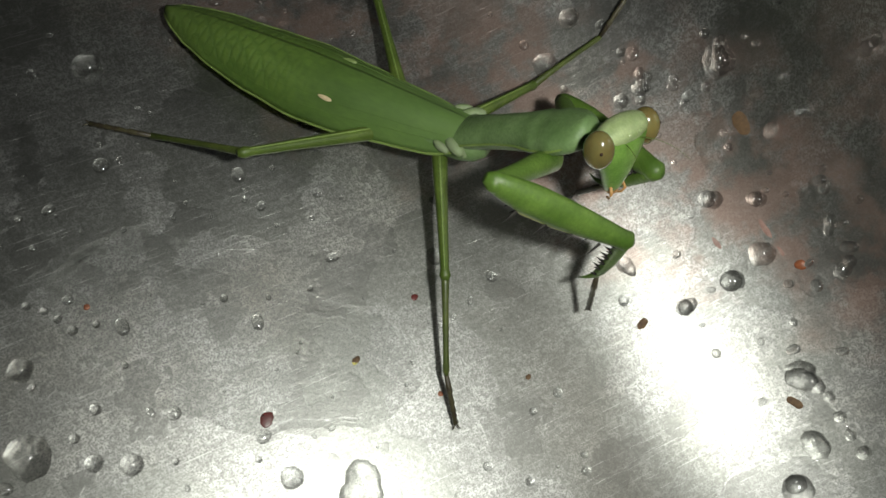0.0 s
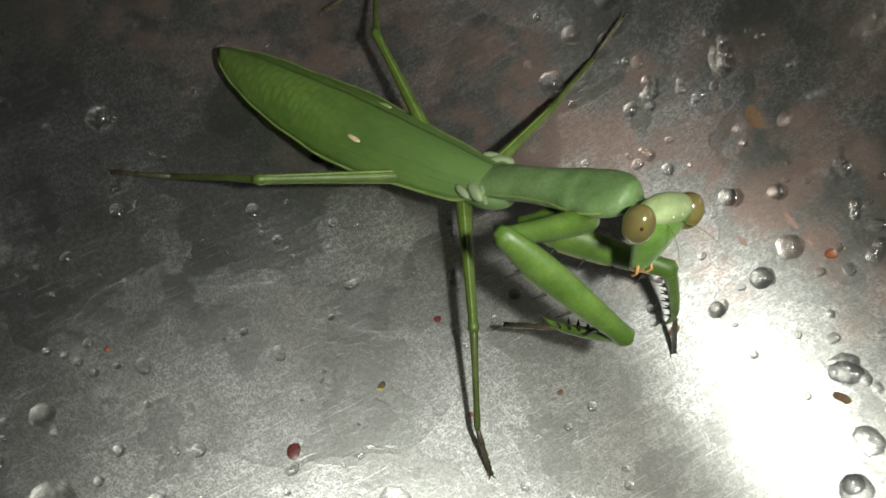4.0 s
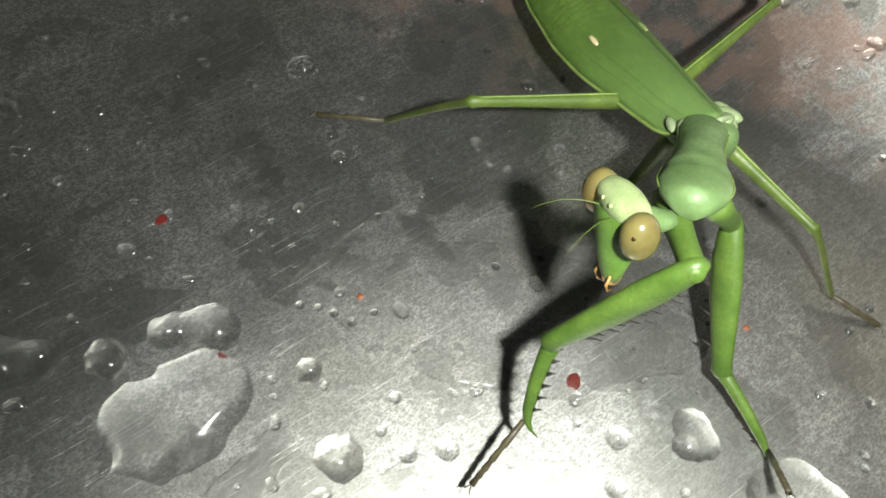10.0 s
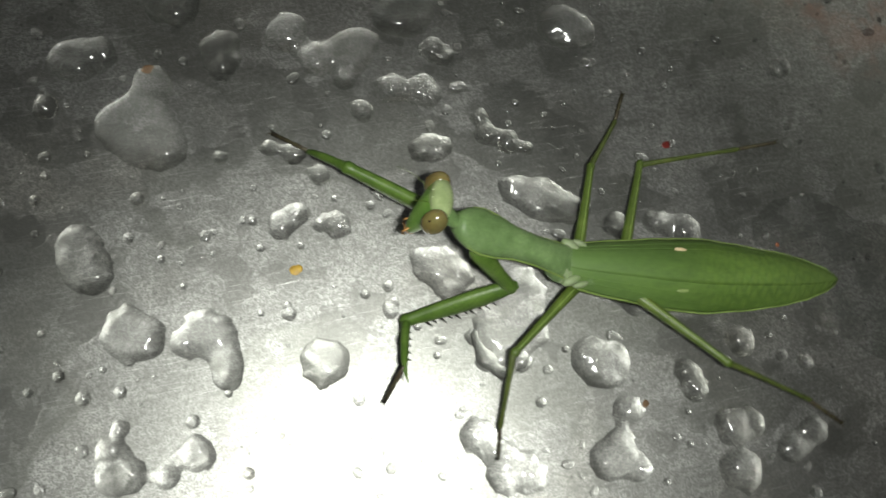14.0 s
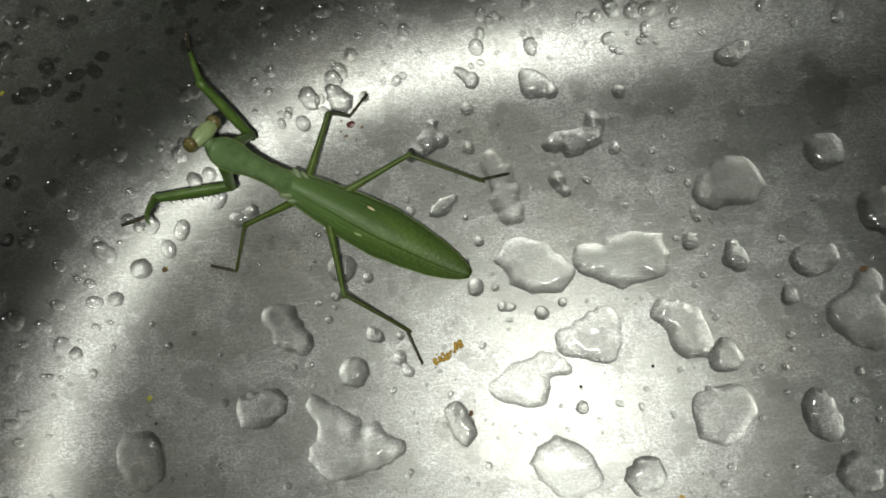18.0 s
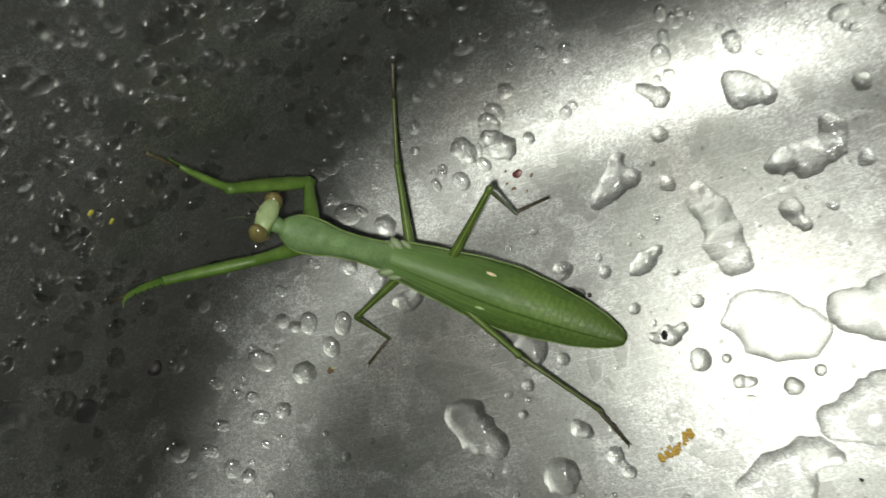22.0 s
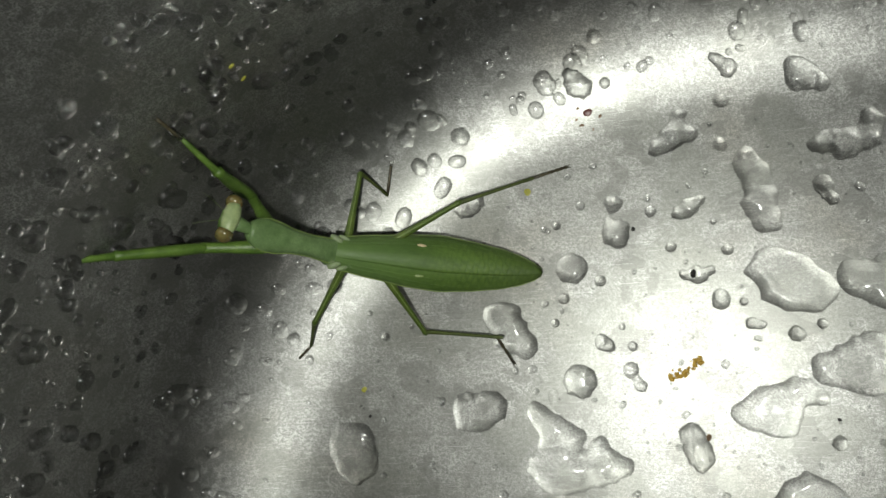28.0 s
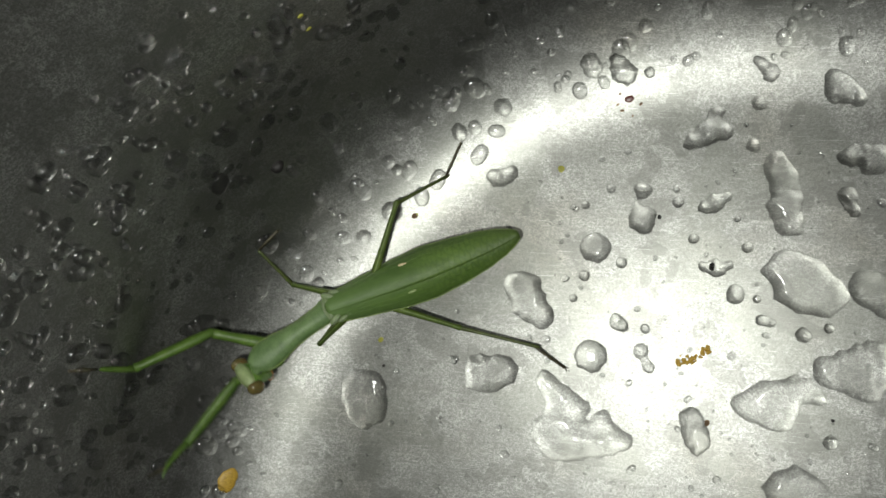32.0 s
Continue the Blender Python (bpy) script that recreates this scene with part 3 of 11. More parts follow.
drop((209.4, -80.6, 0.0, 1.5))
drop((268.4, -40.9, 4.4, 2.1))
drop((269.1, -45.6, 4.7, 0.7))
drop((221.8, -99.4, 0.0, 6.4), (214.4, -105.5, 0.0, 4.7))
drop((186.7, -92.2, 0.0, 1.1))
drop((205.5, -85.0, 0.0, 1.3))
drop((167.3, -79.5, 0.0, 0.7))
drop((168.5, -74.3, 0.0, 0.6))
drop((200.1, -86.9, 0.0, 0.5))
drop((166.0, -50.1, 0.0, 6.0), (172.6, -50.6, 0.0, 4.6))
drop((144.6, -48.2, 0.0, 4.6), (143.0, -53.4, 0.0, 5.4), (138.8, -54.8, 0.0, 3.2), (139.6, -58.4, 0.0, 2.6))
drop((278.6, -91.7, 11.8, 0.6))
drop((270.2, -112.0, 5.4, 2.1))
drop((276.6, -98.6, 9.9, 2.1))
drop((197.1, -72.5, 0.0, 0.5))
drop((279.2, -81.5, 12.5, 1.9))
drop((276.2, -29.1, 10.6, 1.7))
drop((279.5, -35.6, 13.2, 2.0))
drop((275.6, -98.2, 9.1, 1.0), (276.7, -99.2, 10.0, 1.1), (277.5, -100.8, 10.8, 1.0))
drop((278.0, -102.6, 11.2, 0.8), (277.8, -105.5, 11.1, 0.9), (277.9, -108.2, 11.1, 0.9), (278.1, -111.0, 11.4, 1.0))
drop((274.3, -107.1, 8.1, 1.7), (274.4, -108.7, 8.1, 1.1))
drop((270.3, -111.1, 5.4, 1.2))
drop((275.1, -82.7, 8.7, 1.5))
drop((268.9, -83.1, 4.6, 1.2))
drop((277.3, -70.8, 10.6, 1.3))
drop((281.2, -74.2, 14.7, 1.1))
drop((285.3, -82.0, 20.8, 1.0), (284.8, -83.0, 19.9, 0.7))
drop((277.9, -49.7, 11.1, 1.0), (276.9, -51.7, 10.2, 1.3), (276.5, -53.4, 9.9, 0.7))
drop((284.1, -55.6, 18.8, 1.8), (284.5, -53.7, 19.4, 1.3))
drop((284.2, -88.4, 18.9, 1.2), (285.0, -87.7, 20.3, 0.8))


def spray(name, label, count, seed, where, small, large):
    """Fine droplets that nobody could count, as one mesh."""
    rnd = random.Random(seed)
    bm = bmesh.new()
    for _ in range(count):
        p, nrm = where(rnd)
        if any((p - q).length < e * 1.25 + 0.0005 for q, e in WET_SPOTS):
            continue
        r = small * (large / small) ** (rnd.random() ** 1.6) * (0.55 if p.x > 0.15 and p.z > 0 else 1.0)
        k, ph, st = rnd.random() * 0.25, rnd.random() * 6.3, 1 + rnd.random() * 0.7
        dome(bm, p, nrm, lambda a, u, w: r * (1 + k * math.sin(2 * a + ph)) * (1 + (st - 1) * abs((u * math.cos(a) + w * math.sin(a)).z)), r * 0.48, 12, r * 0.9)
    ob = new(name, mesh_of(name, bm, BEAD))
    ob.visible_shadow = False
    return tagged(ob, label, "water", kind="stuff")


def on_floor(rnd):
    p = Vector((rnd.uniform(X0, X1), rnd.uniform(-0.105 * S, Y1), 0))
    while outside(p.x, p.y)[0] > 0:
        p = Vector((rnd.uniform(X0, X1), rnd.uniform(-0.105 * S, Y1), 0))
    return p, Vector((0, 0, 1))


def up_wall(rnd, a0, a1, s1):
    """A place on the fillet or the wall, s along the profile."""
    s = 0.012 + (s1 - 0.012) * rnd.random() ** 0.8
    if rnd.random() < 0.45:
        x, y = rnd.uniform(-0.02, X1 - RC) if a1 > 60 else 0.0, Y1
        base, out = Vector((rnd.uniform(X0 + RC, X1 - RC), Y1, 0)), Vector((0, 1, 0))
    else:
        left = rnd.random() < 0.6
        a = radians(rnd.uniform(95, 185) if left else rnd.uniform(-25, 85))
        out = Vector((math.cos(a), math.sin(a), 0))
        base = Vector(((X0 if left else X1) + (RC if left else -RC), Y1 - RC, 0)) + out * RC
    b = min(s / R_FILLET, math.pi / 2)
    p = base + out * R_FILLET * math.sin(b) + Vector((0, 0, R_FILLET * (1 - math.cos(b)) + max(0, s - R_FILLET * math.pi / 2)))
    return p, (-out * math.sin(b) + Vector((0, 0, math.cos(b)))).normalized()


spray("floor_spray", "fine clear droplets scattered over the sink floor", 1500, 11, on_floor, 0.00025, 0.0012)
spray("wall_spray", "clear droplets clinging to the curved sink wall", 2300, 12, lambda r: up_wall(r, 0, 90, 0.115), 0.0006, 0.0023)


# ---- specks and crumbs ----
def speck(name, x, y, z, size, material, label, category, long=1.0, turn=0.0, thick=0.25):
    rnd = random.Random(int(x * 97 + y * 31 + size * 1000))
    origin, normal = surface(x * 0.001, y * 0.001, z * 0.001)
    r0 = size * 0.0005
    ph = [rnd.random() * 6.3 for _ in range(3)]
    t = radians(turn)

    def radius_at(a, u, w):
        way = u * math.cos(a) + w * math.sin(a)
        ca = abs(way.x * math.cos(t) + way.y * math.sin(t))
        return r0 * (1 + (long - 1) * ca ** 3) * (1 + 0.10 * math.sin(2 * a + ph[0]) + 0.05 * math.sin(3 * a + ph[1]) + 0.03 * math.sin(7 * a + ph[2]))
    bm = bmesh.new()
    dome(bm, origin, normal, radius_at, r0 * 2 * thick, 26)
    return tagged(new(name, mesh_of(name, bm, material)), label, category)


speck("red_spot", 209.4, -72.4, 0.0, 1.8, BLOOD, "dark red round spot on the steel floor", "spot", 1.15, 20, 0.06)
speck("red_ring", 234.7, -65.2, 0.0, 1.0, BLOOD, "small dark red ring-shaped spot", "spot", 1, 0, 0.06)
speck("red_spot", 179.0, -26.7, 0.0, 1.4, BLOOD, "dark red spot on the steel floor", "spot", 1.25, 40, 0.06)
speck("red_spot", 176.3, -47.0, 0.0, 1.1, BLOOD, "small dark red spot under water", "spot", 1.1, 0, 0.06)
speck("rust_spot", 161.6, -71.3, 0.0, 1.1, RUST, "brown rust spot with a dark middle", "spot", 1.3, 70, 0.06)
speck("orange_speck", 194.1, -49.2, 0.0, 0.8, ORANGE, "tiny orange speck of food", "speck", 1.2, 0, 0.2)
speck("orange_speck", 232.0, -79.0, 0.0, 0.7, ORANGE, "tiny orange speck of food", "speck", 1.2, 0, 0.2)
speck("orange_speck", 281.7, -85.2, 15.4, 1.5, ORANGE, "orange speck stuck to the curved wall", "speck", 1.2, 0, 0.2)
speck("red_peel", 274.7, -101.4, 8.3, 1.2, RUST, "reddish-brown scrap of peel on the wall", "scrap", 2.2, 120, 0.1)
speck("brown_stain", 283.5, -64.1, 17.9, 2.6, RUST, "brown rust stain on the curved wall", "stain", 1.4, 80, 0.03)
speck("mustard_blob", 108.3, -36.5, 0.0, 1.9, YELLOW, "mustard-yellow blob of food on the floor", "blob", 1.1, 0, 0.12)
speck("rust_spot", 90.1, 3.8, 0.0, 1.9, RUST, "brown rust spot inside a pale water mark", "spot", 1.3, 30, 0.04)
speck("black_speck", 38.8, -12.7, 0.0, 0.8, BLACK, "tiny black speck on the steel", "speck")
speck("mustard_crumb", 41.3, -43.9, 0.0, 1.2, YELLOW, "narrow mustard-yellow crumb of food", "crumb", 2.6, -60, 0.15)
speck("black_speck", -6.3, 17.6, 0.0, 1.5, BLACK, "black seed lying in a water drop", "seed", 1, 0, 0.9)
speck("dark_red_spot", -27.8, 57.5, 1.0, 1.9, BLOOD, "dark red spot on the curved wall", "spot", 1.15, 0, 0.1)
speck("black_speck", 21.4, -15.5, 0.0, 0.8, BLACK, "tiny black speck on the steel", "speck", 1, 0, 0.4)
speck("black_speck", -19.1, 28.9, 0.0, 1.0, BLACK, "small black speck beside a water drop", "speck", 1, 0, 0.5)
speck("mustard_speck", -43.5, 39.9, 0.0, 1.6, MUSTARD, "mustard-yellow speck of food", "speck", 1.2, 70, 0.08)
speck("mustard_speck", -87.1, -6.0, 0.0, 1.4, MUSTARD, "mustard-yellow speck of food", "speck", 1.1, 0, 0.08)
speck("black_speck", -85.7, -12.5, 0.0, 0.8, BLACK, "tiny black speck on the steel", "speck", 1, 0, 0.4)
speck("black_spot", -107.5, 33.7, 26.9, 3.2, BLACK, "blackish spot on the curved wall", "spot", 1.1, 0, 0.5)
speck("orange_scrap", -121.6, -44.4, 9.9, 5.0, YELLOW, "orange-yellow scrap of food on the wall", "scrap", 1.4, 40, 0.12)
speck("rust_crumb", -5.6, -18.8, 0.0, 1.2, RUST, "brown crumb of rust in a puddle", "crumb", 1.3, 60, 0.1)
speck("brown_speck", 223.4, -70.0, 0.0, 0.9, RUST, "tiny brown speck on the steel", "speck", 1.4, 30, 0.1)
speck("brown_speck", 263.2, -82.4, 2.1, 1.3, RUST, "small brown speck on the curved wall", "speck", 1.3, 30, 0.1)
speck("brown_fleck", -30.6, 56.1, 0.9, 0.9, RUST, "tiny dark brown fleck beside a red spot", "fleck", 1.8, 30, 0.06)
speck("brown_fleck", -25.0, 56.5, 0.7, 0.8, RUST, "tiny dark brown fleck beside a red spot", "fleck", 1.8, 60, 0.06)
speck("brown_fleck", -29.4, 54.7, 0.6, 0.7, RUST, "tiny dark brown fleck beside a red spot", "fleck", 1.8, 10, 0.06)
speck("brown_fleck", -26.8, 53.6, 0.3, 0.8, RUST, "tiny dark brown fleck beside a red spot", "fleck", 1.8, 80, 0.06)
speck("brown_fleck", -30.1, 58.7, 1.5, 0.6, RUST, "tiny dark brown fleck beside a red spot", "fleck", 1.8, 45, 0.06)
speck("brown_fleck", -25.3, 59.0, 1.2, 0.6, RUST, "tiny dark brown fleck beside a red spot", "fleck", 1.8, 0, 0.06)
speck("red_smear", 280.5, -78.4, 13.9, 1.7, SMEAR, "faint reddish smear dried onto the steel wall", "smear", 3.0, -50, 0.012)
speck("red_smear", 276.0, -77.2, 9.4, 1.4, SMEAR, "faint reddish smear dried onto the steel wall", "smear", 3.0, -40, 0.012)
speck("red_smear", 281.3, -83.0, 14.9, 1.6, SMEAR, "faint reddish smear dried onto the steel wall", "smear", 3.2, -60, 0.012)
speck("brown_speck", 262.7, -82.5, 2.0, 1.0, RUST, "small rusty brown speck on the steel", "speck", 1.4, 30, 0.08)
speck("yellow_speck", 223.2, -70.1, 0.0, 0.8, MUSTARD, "tiny yellowish speck on the steel", "speck", 1.4, 30, 0.08)
speck("brown_speck", 244.5, -82.1, 0.0, 0.7, RUST, "tiny rusty brown speck on the steel", "speck", 1.4, 30, 0.08)
speck("yellow_speck", -88.8, 58.6, 60.7, 0.9, MUSTARD, "small mustard-yellow fleck on the wall", "speck", 1.4, 30, 0.08)
speck("yellow_speck", -89.4, 57.9, 54.9, 0.9, MUSTARD, "small mustard-yellow fleck on the wall", "speck", 1.4, 30, 0.08)
speck("yellow_speck", -79.9, 26.4, 1.7, 1.2, MUSTARD, "pale greenish crumb on the curved wall", "speck", 1.4, 30, 0.08)
speck("brown_speck", -1.3, -40.4, 0.0, 1.2, RUST, "small dark brown crumb on the floor", "speck", 1.4, 30, 0.08)
speck("brown_speck", -80.1, 26.3, 1.7, 1.4, RUST, "brown rust spot on the curved wall", "speck", 1.4, 30, 0.08)


def crumb():
    """A crumbled mustard-yellow flake of many grains."""
    rnd = random.Random(8)
    root = tagged(new("mustard_flake"), "crumbled mustard-yellow flake of dry food", "crumb")
    root.location = (-0.0097, -0.0032, 0)
    for i in range(58):
        f = rnd.random()
        p = Vector((-0.0034 + 0.0075 * f, -0.0022 + 0.0046 * f * f, 0)) + Vector((rnd.gauss(0, 0.0005), rnd.gauss(0, 0.0004), 0))
        r = rnd.uniform(0.0002, 0.00055)
        bm = bmesh.new()
        dome(bm, p, Vector((0, 0, 1)), lambda a, u, w: r * (1 + 0.25 * math.sin(3 * a + i)), r * 0.9, 8)
        new("grain", mesh_of("grain", bm, YELLOW, False)).parent = root


crumb()


# ---- the mantis ----
MM = 0.001 * S


def part(name, bm, material, parent, label="", smooth=True):
    ob = new(name, mesh_of(name, bm, material, smooth))
    ob.parent = parent
    return tagged(ob, label)


def tube(bm, stations, n=14):
    """Skin round stations of centre x, y, z and half-widths across and up, in millimetres."""
    rows = []
    for i, (x, y, z, ry, rz) in enumerate(stations):
        rows.append([bm.verts.new((x * MM, (y + ry * math.cos(math.tau * k / n)) * MM, (z + rz * math.sin(math.tau * k / n)) * MM)) for k in range(n)])
    for a, b in zip(rows, rows[1:]):
        for k in range(n):
            bm.faces.new((a[k], a[(k + 1) % n], b[(k + 1) % n], b[k]))
    bm.faces.new(rows[0])
    bm.faces.new(rows[-1])


def blend(table, x):
    """Smooth value between rows of (x, value)."""
    for (a, va), (b, vb) in zip(table, table[1:]):
        if x <= b:
            f = (x - a) / (b - a)
            f = f * f * (3 - 2 * f) * 0.5 + f * 0.5
            return va + (vb - va) * f
    return table[-1][1]


def ball(bm, x, y, z, rx, ry, rz, turn=0.0, seg=20, unit=0.001 * S):
    m = pose(x * unit, y * unit, z * unit, 0, 0, turn) @ Matrix.Diagonal((rx * unit, ry * unit, rz * unit, 1))
    bmesh.ops.create_uvsphere(bm, u_segments=seg, v_segments=seg // 2 + 2, radius=1, matrix=m)


def thread(bm, pts, r0, r1, n=8, unit=0.001 * S):
    """A tapering round thread through points in millimetres."""
    rows = []
    for i, p in enumerate(pts):
        a = Vector(pts[max(i - 1, 0)])
        b = Vector(pts[min(i + 1, len(pts) - 1)])
        d = (b - a).normalized()
        u = d.orthogonal().normalized() if abs(d.z) > 0.9 else d.cross(Vector((0, 0, 1))).normalized()
        w = d.cross(u)
        r = r0 + (r1 - r0) * i / (len(pts) - 1)
        rows.append([bm.verts.new((Vector(p) + (u * math.cos(math.tau * k / n) + w * math.sin(math.tau * k / n)) * r) * unit) for k in range(n)])
    for a, b in zip(rows, rows[1:]):
        for k in range(n):
            bm.faces.new((a[k], a[(k + 1) % n], b[(k + 1) % n], b[k]))
    bm.faces.new(rows[0])
    bm.faces.new(rows[-1])


HALF = [(0.0, 2.4), (0.03, 3.0), (0.07, 3.45), (0.2, 4.25), (0.38, 5.25), (0.52, 5.6), (0.66, 5.0), (0.8, 4.1), (0.9, 3.0), (0.96, 1.9), (1.0, 0.7)]
RISE = [(0.0, 1.5), (0.1, 3.2), (0.4, 4.0), (0.7, 3.2), (0.9, 1.7), (1.0, 0.7)]


def wing_at(u, v, lift=0.0):
    """A point of the folded wings: u from the thorax to the tip, v from -1 to 1 across."""
    x = 1.2 - u * 42.5
    z = 1.9 - 0.9 * u - blend(RISE, u) * abs(v) ** 2.2 + lift
    return (x, blend(HALF, u) * v, z)


def build_wing(root, side):
    bm = bmesh.new()
    nu, nv = 44, 14
    lift = 0.07 if side < 0 else 0.0
    over = 0.36 if side < 0 else 0.0
    grid = []
    for i in range(nu + 1):
        u = i / nu
        row = []
        for j in range(nv + 1):
            v = side * (1 - (1 + over) * j / nv)
            x, y, z = wing_at(u, v, lift * (1 - abs(v) if v < 0 else 1 - 2.3 * v))
            z += 0.025 * math.sin(j * 2.3 + u * 4) * (1 - u) + 0.04 * math.sin(u * 60) * abs(v)
            row.append(bm.verts.new((x * MM, y * MM, z * MM)))
        grid.append(row)
    for a, b in zip(grid, grid[1:]):
        for j in range(nv):
            bm.faces.new((a[j], a[j + 1], b[j + 1], b[j]))
    wing = part("forewing", bm, WING, root, "leaf-green folded forewing with fine net veins")
    thick = wing.modifiers.new("sheet", "SOLIDIFY")
    thick.thickness, thick.offset = 0.05 * MM, 0
    bm = bmesh.new()
    thread(bm, [wing_at(u / 30, side * 1.0) for u in range(31)], 0.2, 0.12)
    part("wing_edge", bm, RIM, wing, "pale yellow-green wing edge")
    for v0, v1, end in ((0.72, 0.86, 0.93), (0.58, 0.62, 0.9)):
        bm = bmesh.new()
        pts = []
        for k in range(25):
            u = 0.02 + end * k / 25
            x, y, z = wing_at(u, side * (v0 + (v1 - v0) * k / 25), lift * 0.6)
            pts.append((x, y, z + 0.05))
        thread(bm, pts, 0.05, 0.02, 6)
        part("vein", bm, WING, wing)
    bm = bmesh.new()
    x, y, z = wing_at(0.42, side * 0.56, lift * 0.5)
    ball(bm, x, y, z + 0.03, 1.0, 0.34, 0.18, side * 6, 14)
    part("wing_spot", bm, STIGMA if side < 0 else PALE, wing, "cream oval spot on the wing" if side < 0 else "pale green oval spot")


def build_body(root):
    bm = bmesh.new()
    tube(bm, [(1.5 - 40 * k / 24, 0, -1.3 - 0.4 * math.sin(k / 24 * 3.1), max(0.3, blend(HALF, k / 24) * 0.80 + 0.12 * math.cos(k * math.pi)), 1.5 + 1.1 * math.sin(min(1, k / 24 * 1.1) * math.pi) ** 0.7 - 0.9 * (k / 24) ** 3) for k in range(25)])
    belly = part("abdomen", bm, BELLY, root, "pale green segmented abdomen")
    bm = bmesh.new()
    ball(bm, -39.9, 0, -0.6, 1.4, 0.8, 0.45, 0, 14)
    part("abdomen_tip", bm, PALE, belly, "pale blunt tip of the abdomen")
    bm = bmesh.new()
    tube(bm, [(3.4, 0, -0.5, 1.5, 1.4), (2.4, 0, -0.5, 2.5, 2.0), (0.8, 0, -0.7, 2.9, 2.4), (-3, 0, -1.0, 3.1, 2.6), (-8, 0, -1.2, 3.2, 2.4)])
    part("thorax", bm, NECK, root, "pale grey-green wing-bearing thorax")
    build_wing(root, 1)
    build_wing(root, -1)
    for side in (1, -1):
        bm = bmesh.new()
        ball(bm, 0.2, side * 2.5, 0.7, 1.5, 0.75, 0.7, side * 28, 14)
        ball(bm, 1.0, side * 1.5, 1.15, 0.8, 0.9, 0.5, side * 40, 12)
        ball(bm, -1.3, side * 2.95, 0.3, 1.2, 0.5, 0.5, side * 18, 12)
        part("wing_hinge", bm, JOINT, root, "pale wrinkled hinge at the base of the wing")
    bm = bmesh.new()
    thread(bm, [(1.3 + 0.25 * math.cos(a * 3), 2.55 * math.sin(a), 0.1 + 1.75 * math.cos(a)) for a in [math.tau * k / 28 for k in range(29)]], 0.34, 0.34, 8)
    part("collar", bm, JOINT, root, "pale soft collar between thorax and prothorax")


WIDE = [(0.0, 2.6), (0.12, 2.3), (0.35, 2.05), (0.52, 2.2), (0.72, 2.95), (0.82, 3.1), (0.91, 2.75), (0.97, 2.0), (1.0, 1.3)]


def build_neck(root):
    bm = bmesh.new()
    st = []
    for k in range(31):
        f = k / 30
        groove = 0.16 * math.exp(-((f - 0.74) / 0.02) ** 2)
        st.append((-0.5 + 20.8 * f, 0, 0.1, blend(WIDE, f) - groove, 1.35 + 0.55 * math.sin(f * 3.1) - groove))
    tube(bm, st, 18)
    neck = part("prothorax", bm, NECK, root, "grey-green narrow prothorax with a widened front")
    for side in (1, -1):
        bm = bmesh.new()
        thread(bm, [(20.2 * f - 0.3, side * (blend(WIDE, f) + 0.02), 0.2) for f in [k / 20 for k in range(21)]], 0.14, 0.14, 6)
        part("side_margin", bm, RIM, neck)
    return neck


HEAD = 1.13 * MM


